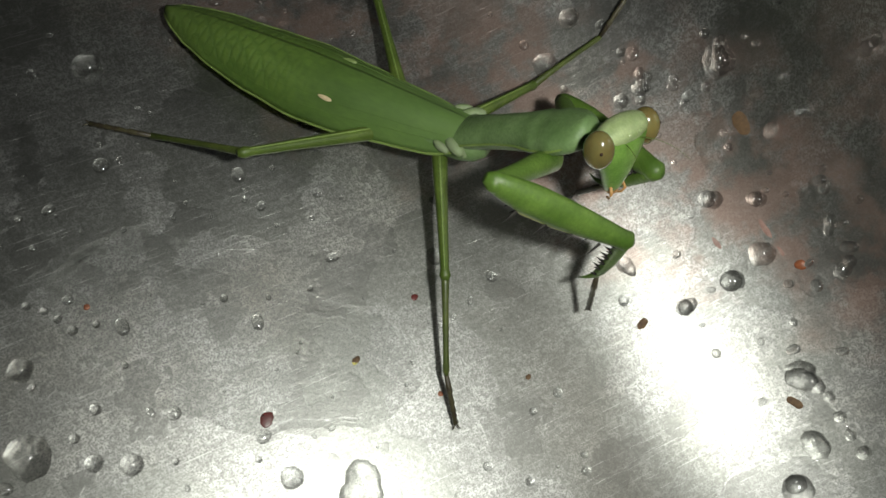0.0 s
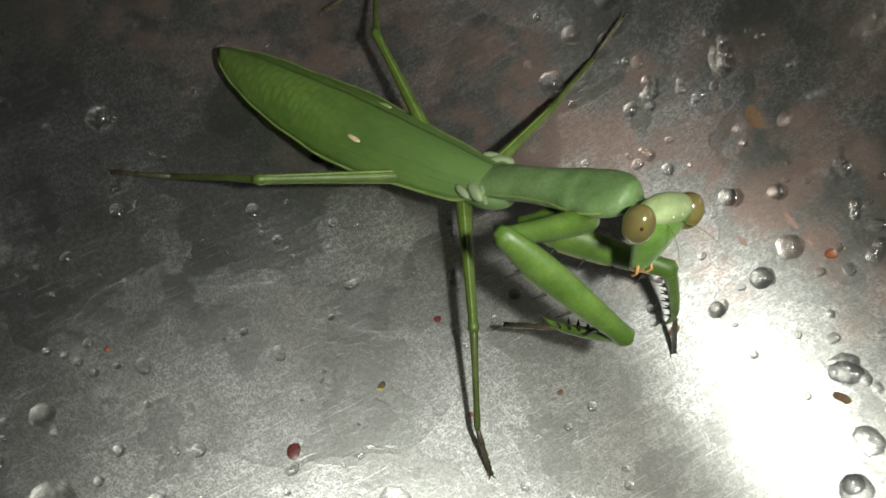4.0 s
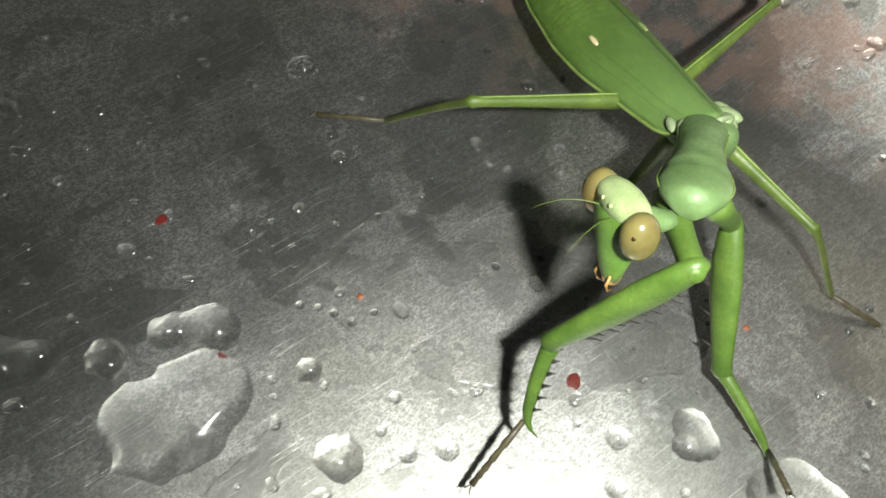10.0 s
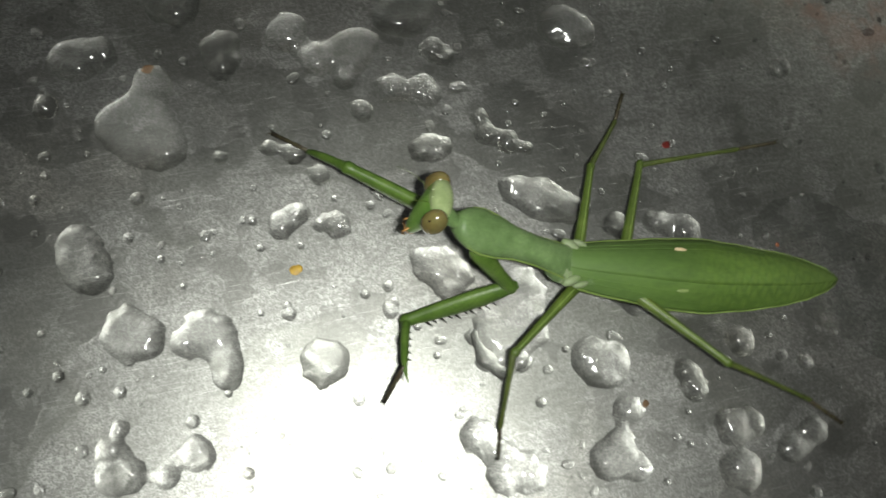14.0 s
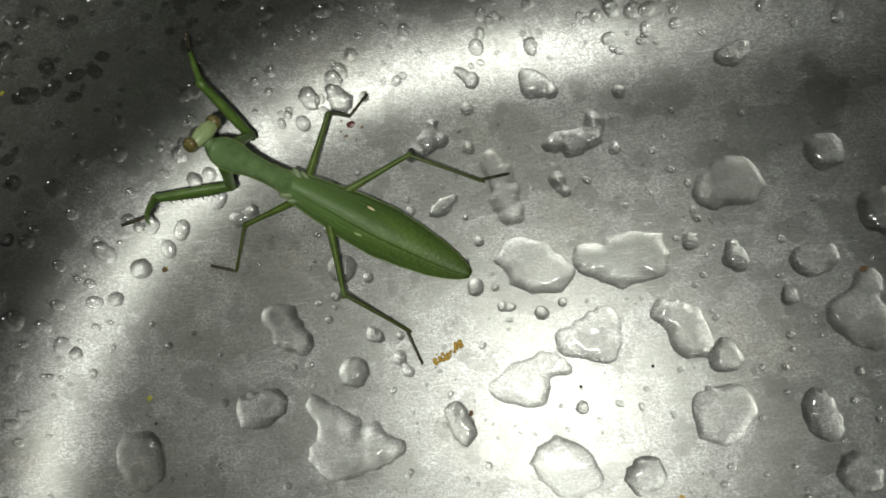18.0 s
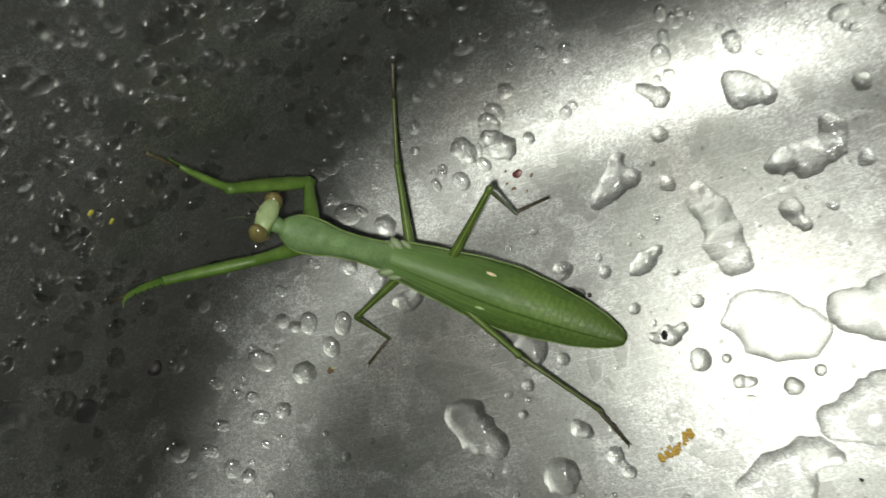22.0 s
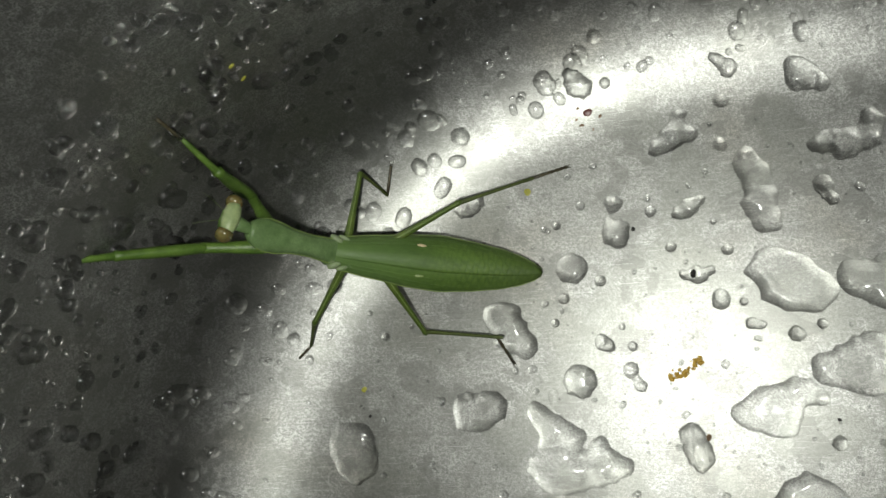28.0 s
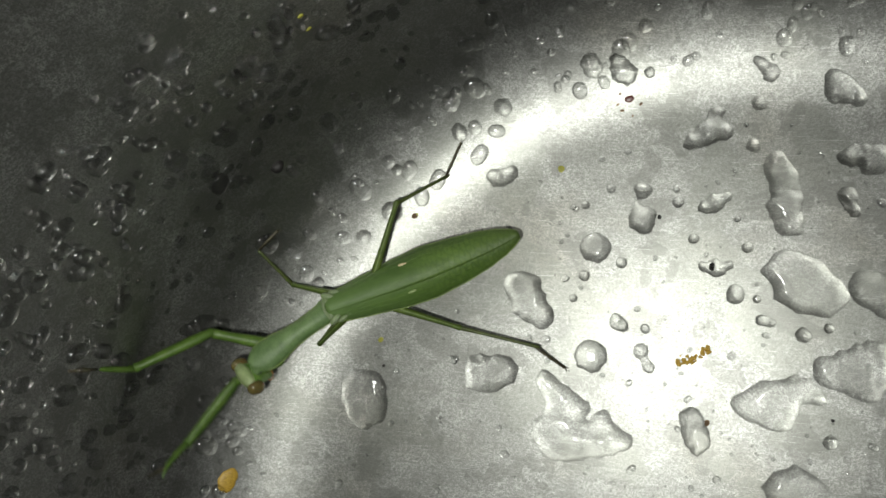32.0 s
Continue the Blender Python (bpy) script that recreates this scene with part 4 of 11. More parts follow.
def build_head(root):
    bm = bmesh.new()
    rows = []
    for z, hw, x0, x1 in ((3.0, 1.6, 1.2, 2.3), (2.6, 2.9, 0.7, 2.9), (1.7, 3.2, 0.4, 3.2), (0.6, 2.9, 0.4, 3.3), (-0.8, 2.2, 0.6, 3.3), (-2.2, 1.55, 0.9, 3.2), (-3.5, 1.05, 1.2, 2.9), (-4.4, 0.65, 1.4, 2.6)):
        rows.append([bm.verts.new((((x0 + x1) / 2 + (x1 - x0) / 2 * math.cos(math.tau * k / 18)) * HEAD, hw * math.sin(math.tau * k / 18) * HEAD, z * HEAD)) for k in range(18)])
    for a, b in zip(rows, rows[1:]):
        for k in range(18):
            bm.faces.new((a[k], a[(k + 1) % 18], b[(k + 1) % 18], b[k]))
    bm.faces.new(rows[0])
    bm.faces.new(rows[-1])
    head = part("head", bm, FACE, root, "bright green triangular head")
    bm = bmesh.new()
    ball(bm, 1.75, 0, 2.1, 1.45, 3.0, 1.22, unit=HEAD)
    part("crown", bm, CROWN, head, "pale green rounded crown")
    for side in (1, -1):
        bm = bmesh.new()
        ball(bm, 1.95, side * 2.8, 1.3, 1.4, 1.22, 1.8, 0, 26, unit=HEAD)
        part("compound_eye", bm, EYE, head, "large glossy tan compound eye")
        bm = bmesh.new()
        ball(bm, 2.82, side * 3.5, 1.85, 0.2, 0.2, 0.2, 0, 10, unit=HEAD)
        part("pupil", bm, PUPIL, head)
        bm = bmesh.new()
        thread(bm, [(3.0 + 4.2 * f, side * (0.8 + 2.0 * f), 1.7 + 1.8 * f - 2.4 * f * f) for f in [k / 12 for k in range(13)]], 0.04, 0.012, 6, unit=HEAD)
        part("antenna", bm, LEG, head, "thin thread-like antenna")
        bm = bmesh.new()
        thread(bm, [(2.5, side * 0.7, -3.4), (2.9, side * 0.9, -4.1), (2.7, side * 0.8, -4.7), (2.2, side * 0.5, -5.0)], 0.16, 0.09, 8, unit=HEAD)
        part("palp", bm, MOUTH, head, "tan mouth feeler")
    bm = bmesh.new()
    ball(bm, 2.0, 0, -4.2, 0.75, 0.7, 0.65, 0, 14, unit=HEAD)
    part("mouthparts", bm, MOUTH, head, "orange-tan mouthparts")
    bm = bmesh.new()
    tube(bm, [(-2.6, 0, -0.3, 0.8, 0.7), (-1.5, 0, -0.1, 1.1, 0.95), (-0.3, 0, 0.3, 1.3, 1.15), (1.2, 0, 0.7, 1.5, 1.4)], 12)
    part("neck", bm, NECK, head, "grey-green soft neck")
    for k, (y, z) in enumerate(((0, 2.0), (0.55, 2.5), (-0.55, 2.5))):
        bm = bmesh.new()
        ball(bm, 3.02, y, z, 0.2, 0.2, 0.2, 0, 8, unit=HEAD)
        part("ocellus", bm, CROWN, head)
    return head


SPIKE = {}


def spike(parent, x, y, z, length, lean, out):
    """One spine, pointing down and leaning forward by so many degrees."""
    key = round(length, 1)
    if key not in SPIKE:
        bm = bmesh.new()
        bmesh.ops.create_cone(bm, cap_ends=True, segments=6, radius1=0.19 * MM, radius2=0.02 * MM, depth=length * MM, matrix=pose(0, 0, length * 0.5 * MM))
        SPIKE[key] = mesh_of("spine", bm, SPINE)
    ob = new("spine", SPIKE[key])
    ob.parent = parent
    ob.matrix_basis = pose(x * MM, y * MM, z * MM, 180 + out, lean, 0)
    return ob


def build_foreleg(root):
    bm = bmesh.new()
    tube(bm, [(-0.8, 0, 0, 0.9, 0.9), (0.2, 0, 0, 1.35, 1.3), (3, 0, 0, 1.3, 1.25), (7, 0, 0, 1.05, 1.1), (10, 0, 0, 1.0, 1.05), (11.2, 0, 0, 1.05, 1.1), (12, 0, 0, 0.6, 0.6)])
    coxa = part("foreleg_coxa", bm, FORE, root, "green smooth upper foreleg")
    bm = bmesh.new()
    tube(bm, [(-1.2, 0, 0.1, 0.5, 0.6), (-0.3, 0, 0.1, 0.9, 1.1), (1.4, 0, 0, 1.0, 1.45), (4.0, 0, -0.1, 1.1, 1.8), (8, 0, -0.1, 1.08, 1.75), (12, 0, 0, 0.95, 1.42), (14.6, 0, 0.1, 0.88, 1.12), (15.8, 0, 0.1, 1.0, 1.15), (16.4, 0, 0.1, 0.5, 0.5)])
    femur = part("foreleg_femur", bm, FORE, root, "thick green grasping femur with dark spines")
    bm = bmesh.new()
    tube(bm, [(2.0, 0, -1.0, 0.4, 0.3), (4.0, 0, -1.48, 0.7, 0.5), (8, 0, -1.4, 0.68, 0.48), (12, 0, -1.0, 0.56, 0.42), (14.4, 0, -0.6, 0.3, 0.25)], 10)
    part("inner_edge", bm, INNER, femur, "pale yellowish inner edge")
    for k in range(10):
        x = 3.0 + k * 1.1 + 0.15 * math.sin(k * 2.7)
        z = -1.62 + 0.036 * max(0, k - 2) ** 1.35
        spike(femur, x, 0.5, z, 1.5 if k % 2 else 0.9, 20, 12)
        if k % 3 == 0:
            spike(femur, x + 0.4, -0.5, z, 1.6, 20, -12)
    bm = bmesh.new()
    tube(bm, [(-0.7, 0, 0, 0.5, 0.6), (0.2, 0, 0, 0.8, 0.85), (2, 0, 0.15, 0.65, 0.75), (5, 0, 0.2, 0.6, 0.65), (8, 0, 0, 0.5, 0.55), (9.4, 0, -0.3, 0.35, 0.4), (10.4, 0, -0.9, 0.2, 0.22), (11.0, 0, -1.7, 0.05, 0.06)])
    tibia = part("foreleg_tibia", bm, FORE, root, "green toothed shin ending in a hook")
    for k in range(11):
        spike(tibia, 1.2 + k * 0.72, 0.3 if k % 2 else -0.3, -0.4, 0.9, 24, 10 if k % 2 else -10)
    return coxa, femur, tibia, build_tarsus(root, 8.0, "foreleg_foot")


def build_tarsus(root, length, name):
    bm = bmesh.new()
    st = []
    cuts = (0, 0.42, 0.62, 0.76, 0.87, 1.0)
    for a, b in zip(cuts, cuts[1:]):
        st += [(a * length, 0, 0, 0.25, 0.25), ((a + 0.85 * (b - a)) * length, 0, -0.02, 0.37, 0.38)]
    tube(bm, st, 8)
    for side in (1, -1):
        thread(bm, [(length, side * 0.1, 0), (length + 0.5, side * 0.35, 0.05), (length + 0.8, side * 0.5, -0.25)], 0.1, 0.03, 6)
    return part(name, bm, TARSUS, root, "dark jointed foot with two claws")


def build_leg(root, pair, femur_length, tibia_length, tarsus_length):
    bm = bmesh.new()
    f = femur_length
    tube(bm, [(-0.8, 0, 0, 0.6, 0.6), (0.3, 0, 0, 0.95, 0.95), (0.2 * f, 0, 0, 0.85, 0.9), (0.6 * f, 0, 0, 0.62, 0.68), (0.93 * f, 0, 0, 0.52, 0.58), (0.98 * f, 0, 0, 0.68, 0.72), (1.02 * f, 0, 0, 0.4, 0.4)], 12)
    femur = part(pair + "_femur", bm, LEG, root, "slender green thigh with a knobbed knee")
    bm = bmesh.new()
    thread(bm, [(0.3 + f * 0.94 * k / 10, 0, 0.93 - 0.4 * k / 10) for k in range(11)], 0.12, 0.1, 6)
    part("ridge", bm, RIM, femur)
    bm = bmesh.new()
    t = tibia_length
    tube(bm, [(-0.4, 0, 0, 0.3, 0.3), (0.2, 0, 0, 0.48, 0.5), (0.3 * t, 0, 0.12, 0.38, 0.42), (0.75 * t, 0, 0.05, 0.33, 0.35), (0.97 * t, 0, 0, 0.40, 0.4), (1.02 * t, 0, 0, 0.25, 0.25)], 10)
    tibia = part(pair + "_tibia", bm, SHIN, root, "thin dark olive shin")
    return femur, tibia, build_tarsus(root, tarsus_length, pair + "_foot")


MANTIS = tagged(new("praying_mantis"), "green praying mantis with tan eyes and folded wings", "insect")
build_body(MANTIS)
NECK_PART = build_neck(MANTIS)
HEAD_PART = build_head(MANTIS)
FORE_R = build_foreleg(MANTIS)
FORE_L = build_foreleg(MANTIS)
MID_R = build_leg(MANTIS, "midleg", 15, 11, 6.5)
MID_L = build_leg(MANTIS, "midleg", 15, 11, 6.5)
HIND_R = build_leg(MANTIS, "hindleg", 18, 17, 8.5)
HIND_L = build_leg(MANTIS, "hindleg", 18, 17, 8.5)


# ---- the phone's own torch beside the camera, itself unseen ----
def torch():
    """The phone's small torch, travelling unseen beside the camera; its black casing is added."""
    root = tagged(new("phone_torch"), "phone's torch light beside the camera, unseen, with an added black barrel", "torch")
    bm = bmesh.new()
    bmesh.ops.create_cone(bm, cap_ends=True, segments=20, radius1=0.005, radius2=0.005, depth=0.04, matrix=pose(0, 0, 0.0215))
    shell = new("added_barrel", mesh_of("added_barrel", bm, BLACK))
    shell.parent = root
    g = bpy.data.materials.new("torch_glow")
    g.use_nodes = True
    nt = g.node_tree
    nt.nodes.clear()
    e = nt.nodes.new("ShaderNodeEmission")
    o = nt.nodes.new("ShaderNodeOutputMaterial")
    e.inputs[0].default_value = (0.965, 0.985, 0.905, 1)
    e.inputs[1].default_value = TORCH_POWER
    nt.links.new(e.outputs[0], o.inputs[0])
    bm = bmesh.new()
    bmesh.ops.create_circle(bm, cap_ends=True, segments=16, radius=0.003, matrix=pose(0, 0, 0.0005, 180, 0, 0))
    lens = new("lens", mesh_of("lens", bm, g))
    lens.parent = root
    return root


TORCH_POWER = 3400
TORCH = torch()

BESIDE = ((0, 0.021, 0.004), (5, 0.021, 0.004), (9, 0.023, 0.002), (12, 0.024, 0.002), (14, 0.010, 0.0), (15.5, 0.003, -0.003), (18, -0.010, -0.008), (21, -0.012, -0.010), (22.5, -0.004, -0.006), (24, -0.004, -0.006), (28, -0.012, -0.011), (32, -0.014, -0.012))


def beside(t):
    """The torch's place beside the camera, shifted over time to set the glare."""
    for (a, x0, y0), (b, x1, y1) in zip(BESIDE, BESIDE[1:]):
        if t <= b:
            f = (t - a) / (b - a)
            return x0 + (x1 - x0) * f, y0 + (y1 - y0) * f, 0.003
    return BESIDE[-1][1], BESIDE[-1][2], 0.003


def motions():
    walk(TORCH, [(t, m @ pose(*beside(t))) for t, m in PATH])
    walk(MANTIS, [
        (0, pose(0.24605, -0.05047, 0.01602, 0.0, -14.8, -54.3)),
        (0.5, pose(0.24549, -0.05172, 0.01593, -0.0, -14.8, -57.0)),
        (1, pose(0.24493, -0.05297, 0.01584, 0.0, -14.8, -59.7)),
        (1.5, pose(0.24450, -0.05391, 0.01661, -0.0, -15.7, -62.0)),
        (2, pose(0.24406, -0.05486, 0.01739, 0.0, -16.7, -64.4)),
        (2.5, pose(0.24326, -0.05499, 0.01765, -0.0, -17.1, -65.5)),
        (3, pose(0.24245, -0.05513, 0.01791, -0.0, -17.5, -66.7)),
        (3.5, pose(0.24337, -0.05592, 0.01805, -0.0, -17.2, -66.1)),
        (4, pose(0.24428, -0.05670, 0.01818, 0.0, -16.8, -65.5)),
        (4.5, pose(0.24413, -0.05665, 0.01811, 0.0, -16.7, -66.0)),
        (5, pose(0.24390, -0.05658, 0.01800, 0.0, -16.6, -66.7)),
        (5.5, pose(0.24365, -0.05650, 0.01787, 0.0, -16.5, -67.4)),
        (6, pose(0.24339, -0.05642, 0.01775, 0.0, -16.4, -68.2)),
        (6.5, pose(0.24316, -0.05634, 0.01764, 0.0, -16.3, -68.9)),
        (7, pose(0.24301, -0.05630, 0.01756, 0.0, -16.3, -69.3)),
        (7.5, pose(0.24129, -0.05689, 0.02000, -0.1, -19.4, -72.3)),
        (8, pose(0.23957, -0.05748, 0.02244, 0.0, -22.5, -75.3)),
        (8.5, pose(0.23776, -0.05746, 0.02331, -0.1, -23.7, -81.4)),
        (9, pose(0.23596, -0.05744, 0.02418, -0.0, -25.0, -87.5)),
        (9.5, pose(0.23439, -0.05884, 0.02222, 0.3, -21.0, -95.2)),
        (10, pose(0.23283, -0.06024, 0.02025, 0.0, -17.0, -102.7)),
        (10.5, pose(0.22814, -0.06074, 0.01878, 0.5, -13.4, -119.0)),
        (11, pose(0.22344, -0.06123, 0.01731, 0.0, -9.8, -135.0)),
        (11.5, pose(0.22180, -0.06161, 0.01574, 0.1, -7.1, -140.0)),
        (12, pose(0.22015, -0.06198, 0.01418, 0.0, -4.4, -145.0)),
        (12.5, pose(0.21063, -0.06068, 0.01039, 0.0, -3.1, -163.0)),
        (13, pose(0.19308, -0.06012, 0.00831, 0.0, -4.9, -175.3)),
        (13.5, pose(0.17206, -0.05370, 0.01050, 0.0, -4.9, 175.5)),
        (14, pose(0.15103, -0.04728, 0.01270, 0.0, -4.8, 166.2)),
        (14.5, pose(0.12667, -0.03463, 0.01480, -0.0, -5.5, 160.3)),
        (15, pose(0.10231, -0.02197, 0.01691, -0.0, -6.2, 154.3)),
        (15.5, pose(0.07606, -0.00788, 0.01358, -0.0, -4.1, 152.5)),
        (16, pose(0.05358, 0.00041, 0.01335, -0.0, -4.8, 152.3)),
        (16.5, pose(0.02073, 0.01252, 0.01302, -0.0, -5.9, 151.9)),
        (17, pose(-0.01212, 0.02463, 0.01268, -0.0, -7.1, 151.6)),
        (17.5, pose(-0.03460, 0.03292, 0.01246, 0.0, -7.8, 151.3)),
        (18, pose(-0.03968, 0.03913, 0.01795, -0.0, -15.8, 146.7)),
        (18.5, pose(-0.04333, 0.04159, 0.02080, -0.1, -19.6, 144.8)),
        (19, pose(-0.04699, 0.04406, 0.02366, 0.0, -23.5, 142.9)),
        (19.5, pose(-0.04719, 0.04389, 0.02393, 0.0, -23.1, 142.8)),
        (20, pose(-0.04740, 0.04372, 0.02420, -0.0, -22.8, 142.6)),
        (20.5, pose(-0.04712, 0.04387, 0.02404, 0.0, -22.1, 142.2)),
        (21, pose(-0.04685, 0.04402, 0.02388, 0.0, -21.5, 141.7)),
        (21.5, pose(-0.04864, 0.04357, 0.02333, -0.0, -19.7, 144.0)),
        (22, pose(-0.05043, 0.04311, 0.02278, 0.0, -17.9, 146.4)),
        (22.5, pose(-0.05318, 0.04185, 0.02070, -0.2, -14.3, 151.5)),
        (23, pose(-0.05594, 0.04060, 0.01863, -0.0, -10.7, 156.5)),
        (23.5, pose(-0.05832, 0.03559, 0.01828, -0.1, -9.3, 163.7)),
        (24, pose(-0.06069, 0.03059, 0.01794, 0.0, -7.8, 170.8)),
        (24.5, pose(-0.06031, 0.03007, 0.01792, 0.0, -8.0, 172.3)),
        (25, pose(-0.05993, 0.02955, 0.01791, -0.0, -8.1, 173.7)),
        (25.5, pose(-0.06259, 0.02890, 0.01852, 0.0, -10.0, 173.7)),
        (26, pose(-0.06651, 0.02795, 0.01942, 0.0, -12.9, 173.8)),
        (26.5, pose(-0.07085, 0.02690, 0.02042, 0.0, -16.0, 173.9)),
        (27, pose(-0.07477, 0.02595, 0.02132, 0.0, -18.9, 174.0)),
        (27.5, pose(-0.07743, 0.02531, 0.02193, -0.0, -20.8, 174.1)),
        (28, pose(-0.08264, 0.02523, 0.02563, -0.0, -26.6, 172.5)),
        (28.5, pose(-0.08421, 0.02489, 0.02935, 0.2, -31.9, 175.2)),
        (29, pose(-0.08578, 0.02455, 0.03306, 0.0, -37.2, 178.0)),
        (29.5, pose(-0.08621, 0.02226, 0.03206, -0.1, -35.6, -178.7)),
        (30, pose(-0.08664, 0.01997, 0.03106, 0.0, -34.0, -175.5)),
        (30.5, pose(-0.08762, 0.02014, 0.02880, 0.0, -30.6, -175.9)),
        (31, pose(-0.08859, 0.02031, 0.02654, 0.0, -27.1, -176.3)),
        (31.5, pose(-0.09016, 0.01289, 0.02369, -0.8, -19.3, -164.7)),
        (32, pose(-0.09257, 0.00123, 0.02083, -0.0, -11.6, -153.7)),
    ])
    walk(NECK_PART, [
        (0, pose(0.00000, 0.00000, 0.00000, -0.0, -40.3, -7.9)),
        (0.5, pose(0.00000, 0.00000, 0.00000, -0.0, -40.7, -14.6)),
        (1, pose(0.00000, 0.00000, 0.00000, -0.0, -40.8, -21.2)),
        (1.5, pose(0.00000, 0.00000, 0.00000, -0.0, -36.8, -17.3)),
        (2, pose(0.00000, 0.00000, 0.00000, -0.0, -32.6, -13.8)),
        (2.5, pose(0.00000, 0.00000, 0.00000, -0.0, -31.7, -12.7)),
        (3, pose(0.00000, 0.00000, 0.00000, -0.0, -30.8, -11.7)),
        (3.5, pose(0.00000, 0.00000, 0.00000, -0.0, -29.2, -7.0)),
        (4, pose(0.00000, 0.00000, 0.00000, -0.0, -27.4, -2.5)),
        (4.5, pose(0.00000, 0.00000, 0.00000, -0.0, -28.4, -3.7)),
        (5, pose(0.00000, 0.00000, 0.00000, -0.0, -29.8, -5.4)),
        (5.5, pose(0.00000, 0.00000, 0.00000, -0.0, -31.4, -7.5)),
        (6, pose(0.00000, 0.00000, 0.00000, -0.0, -32.9, -9.7)),
        (6.5, pose(0.00000, 0.00000, 0.00000, -0.0, -34.3, -11.7)),
        (7, pose(0.00000, 0.00000, 0.00000, -0.0, -35.1, -13.1)),
        (7.5, pose(0.00000, 0.00000, 0.00000, -0.0, -32.8, -15.2)),
        (8, pose(0.00000, 0.00000, 0.00000, -0.0, -30.5, -17.2)),
        (8.5, pose(0.00000, 0.00000, 0.00000, -0.0, -28.2, -24.9)),
        (9, pose(0.00000, 0.00000, 0.00000, -0.0, -25.5, -32.2)),
        (9.5, pose(0.00000, 0.00000, 0.00000, -0.0, -23.4, -36.1)),
        (10, pose(0.00000, 0.00000, 0.00000, -0.0, -21.2, -39.9)),
        (10.5, pose(0.00000, 0.00000, 0.00000, -0.0, -19.6, -42.7)),
        (11, pose(0.00000, 0.00000, 0.00000, -0.0, -18.0, -45.4)),
        (11.5, pose(0.00000, 0.00000, 0.00000, -0.0, -16.1, -46.0)),
        (12, pose(0.00000, 0.00000, 0.00000, -0.0, -14.2, -46.5)),
        (12.5, pose(0.00000, 0.00000, 0.00000, -0.0, -21.6, -35.8)),
        (13, pose(0.00000, 0.00000, 0.00000, -0.0, -19.1, -27.1)),
        (13.5, pose(0.00000, 0.00000, 0.00000, -0.0, -22.1, -17.3)),
        (14, pose(0.00000, 0.00000, 0.00000, -0.0, -24.4, -7.1)),
        (14.5, pose(0.00000, 0.00000, 0.00000, -0.0, -20.9, -4.2)),
        (15, pose(0.00000, 0.00000, 0.00000, -0.0, -17.2, -1.4)),
        (15.5, pose(0.00000, 0.00000, 0.00000, -0.0, -12.8, -3.6)),
        (16, pose(0.00000, 0.00000, 0.00000, -0.0, -13.5, -0.9)),
        (16.5, pose(0.00000, 0.00000, 0.00000, 0.0, -14.4, 3.0)),
        (17, pose(0.00000, 0.00000, 0.00000, 0.0, -15.2, 6.9)),
        (17.5, pose(0.00000, 0.00000, 0.00000, 0.0, -15.7, 9.5)),
        (18, pose(0.00000, 0.00000, 0.00000, 0.0, -35.2, 4.2)),
        (18.5, pose(0.00000, 0.00000, 0.00000, 0.0, -35.9, 0.3)),
        (19, pose(0.00000, 0.00000, 0.00000, -0.0, -36.5, -3.7)),
        (19.5, pose(0.00000, 0.00000, 0.00000, -0.0, -38.7, -4.8)),
        (20, pose(0.00000, 0.00000, 0.00000, -0.0, -40.9, -5.9)),
        (20.5, pose(0.00000, 0.00000, 0.00000, -0.0, -38.7, -4.8)),
        (21, pose(0.00000, 0.00000, 0.00000, -0.0, -36.5, -3.8)),
        (21.5, pose(0.00000, 0.00000, 0.00000, -0.0, -32.8, -0.7)),
        (22, pose(0.00000, 0.00000, 0.00000, 0.0, -29.1, 2.2)),
        (22.5, pose(0.00000, 0.00000, 0.00000, 0.0, -22.2, 12.8)),
        (23, pose(0.00000, 0.00000, 0.00000, 0.0, -14.7, 22.4)),
        (23.5, pose(0.00000, 0.00000, 0.00000, 0.0, -26.3, 20.2)),
        (24, pose(0.00000, 0.00000, 0.00000, 0.0, -37.9, 17.4)),
        (24.5, pose(0.00000, 0.00000, 0.00000, 0.0, -28.3, 14.8)),
        (25, pose(0.00000, 0.00000, 0.00000, 0.0, -18.6, 12.7)),
        (25.5, pose(0.00000, 0.00000, 0.00000, 0.0, -17.2, 9.5)),
        (26, pose(0.00000, 0.00000, 0.00000, 0.0, -15.1, 4.9)),
        (26.5, pose(0.00000, 0.00000, 0.00000, -0.0, -12.6, -0.2)),
        (27, pose(0.00000, 0.00000, 0.00000, -0.0, -10.2, -4.8)),
        (27.5, pose(0.00000, 0.00000, 0.00000, -0.0, -8.6, -7.8)),
        (28, pose(0.00000, 0.00000, 0.00000, -0.0, -34.3, -5.0)),
        (28.5, pose(0.00000, 0.00000, 0.00000, -0.0, -38.3, -5.0)),
        (29, pose(0.00000, 0.00000, 0.00000, -0.0, -42.3, -5.0)),
        (29.5, pose(0.00000, 0.00000, 0.00000, 0.0, -30.3, 5.4)),
        (30, pose(0.00000, 0.00000, 0.00000, 0.0, -17.5, 13.4)),
        (30.5, pose(0.00000, 0.00000, 0.00000, 0.0, -6.5, 3.0)),
        (31, pose(0.00000, 0.00000, 0.00000, -0.0, 5.1, -7.3)),
        (31.5, pose(0.00000, 0.00000, 0.00000, 0.0, -0.9, 4.4)),
        (32, pose(0.00000, 0.00000, 0.00000, 0.0, -6.9, 16.0)),
    ])
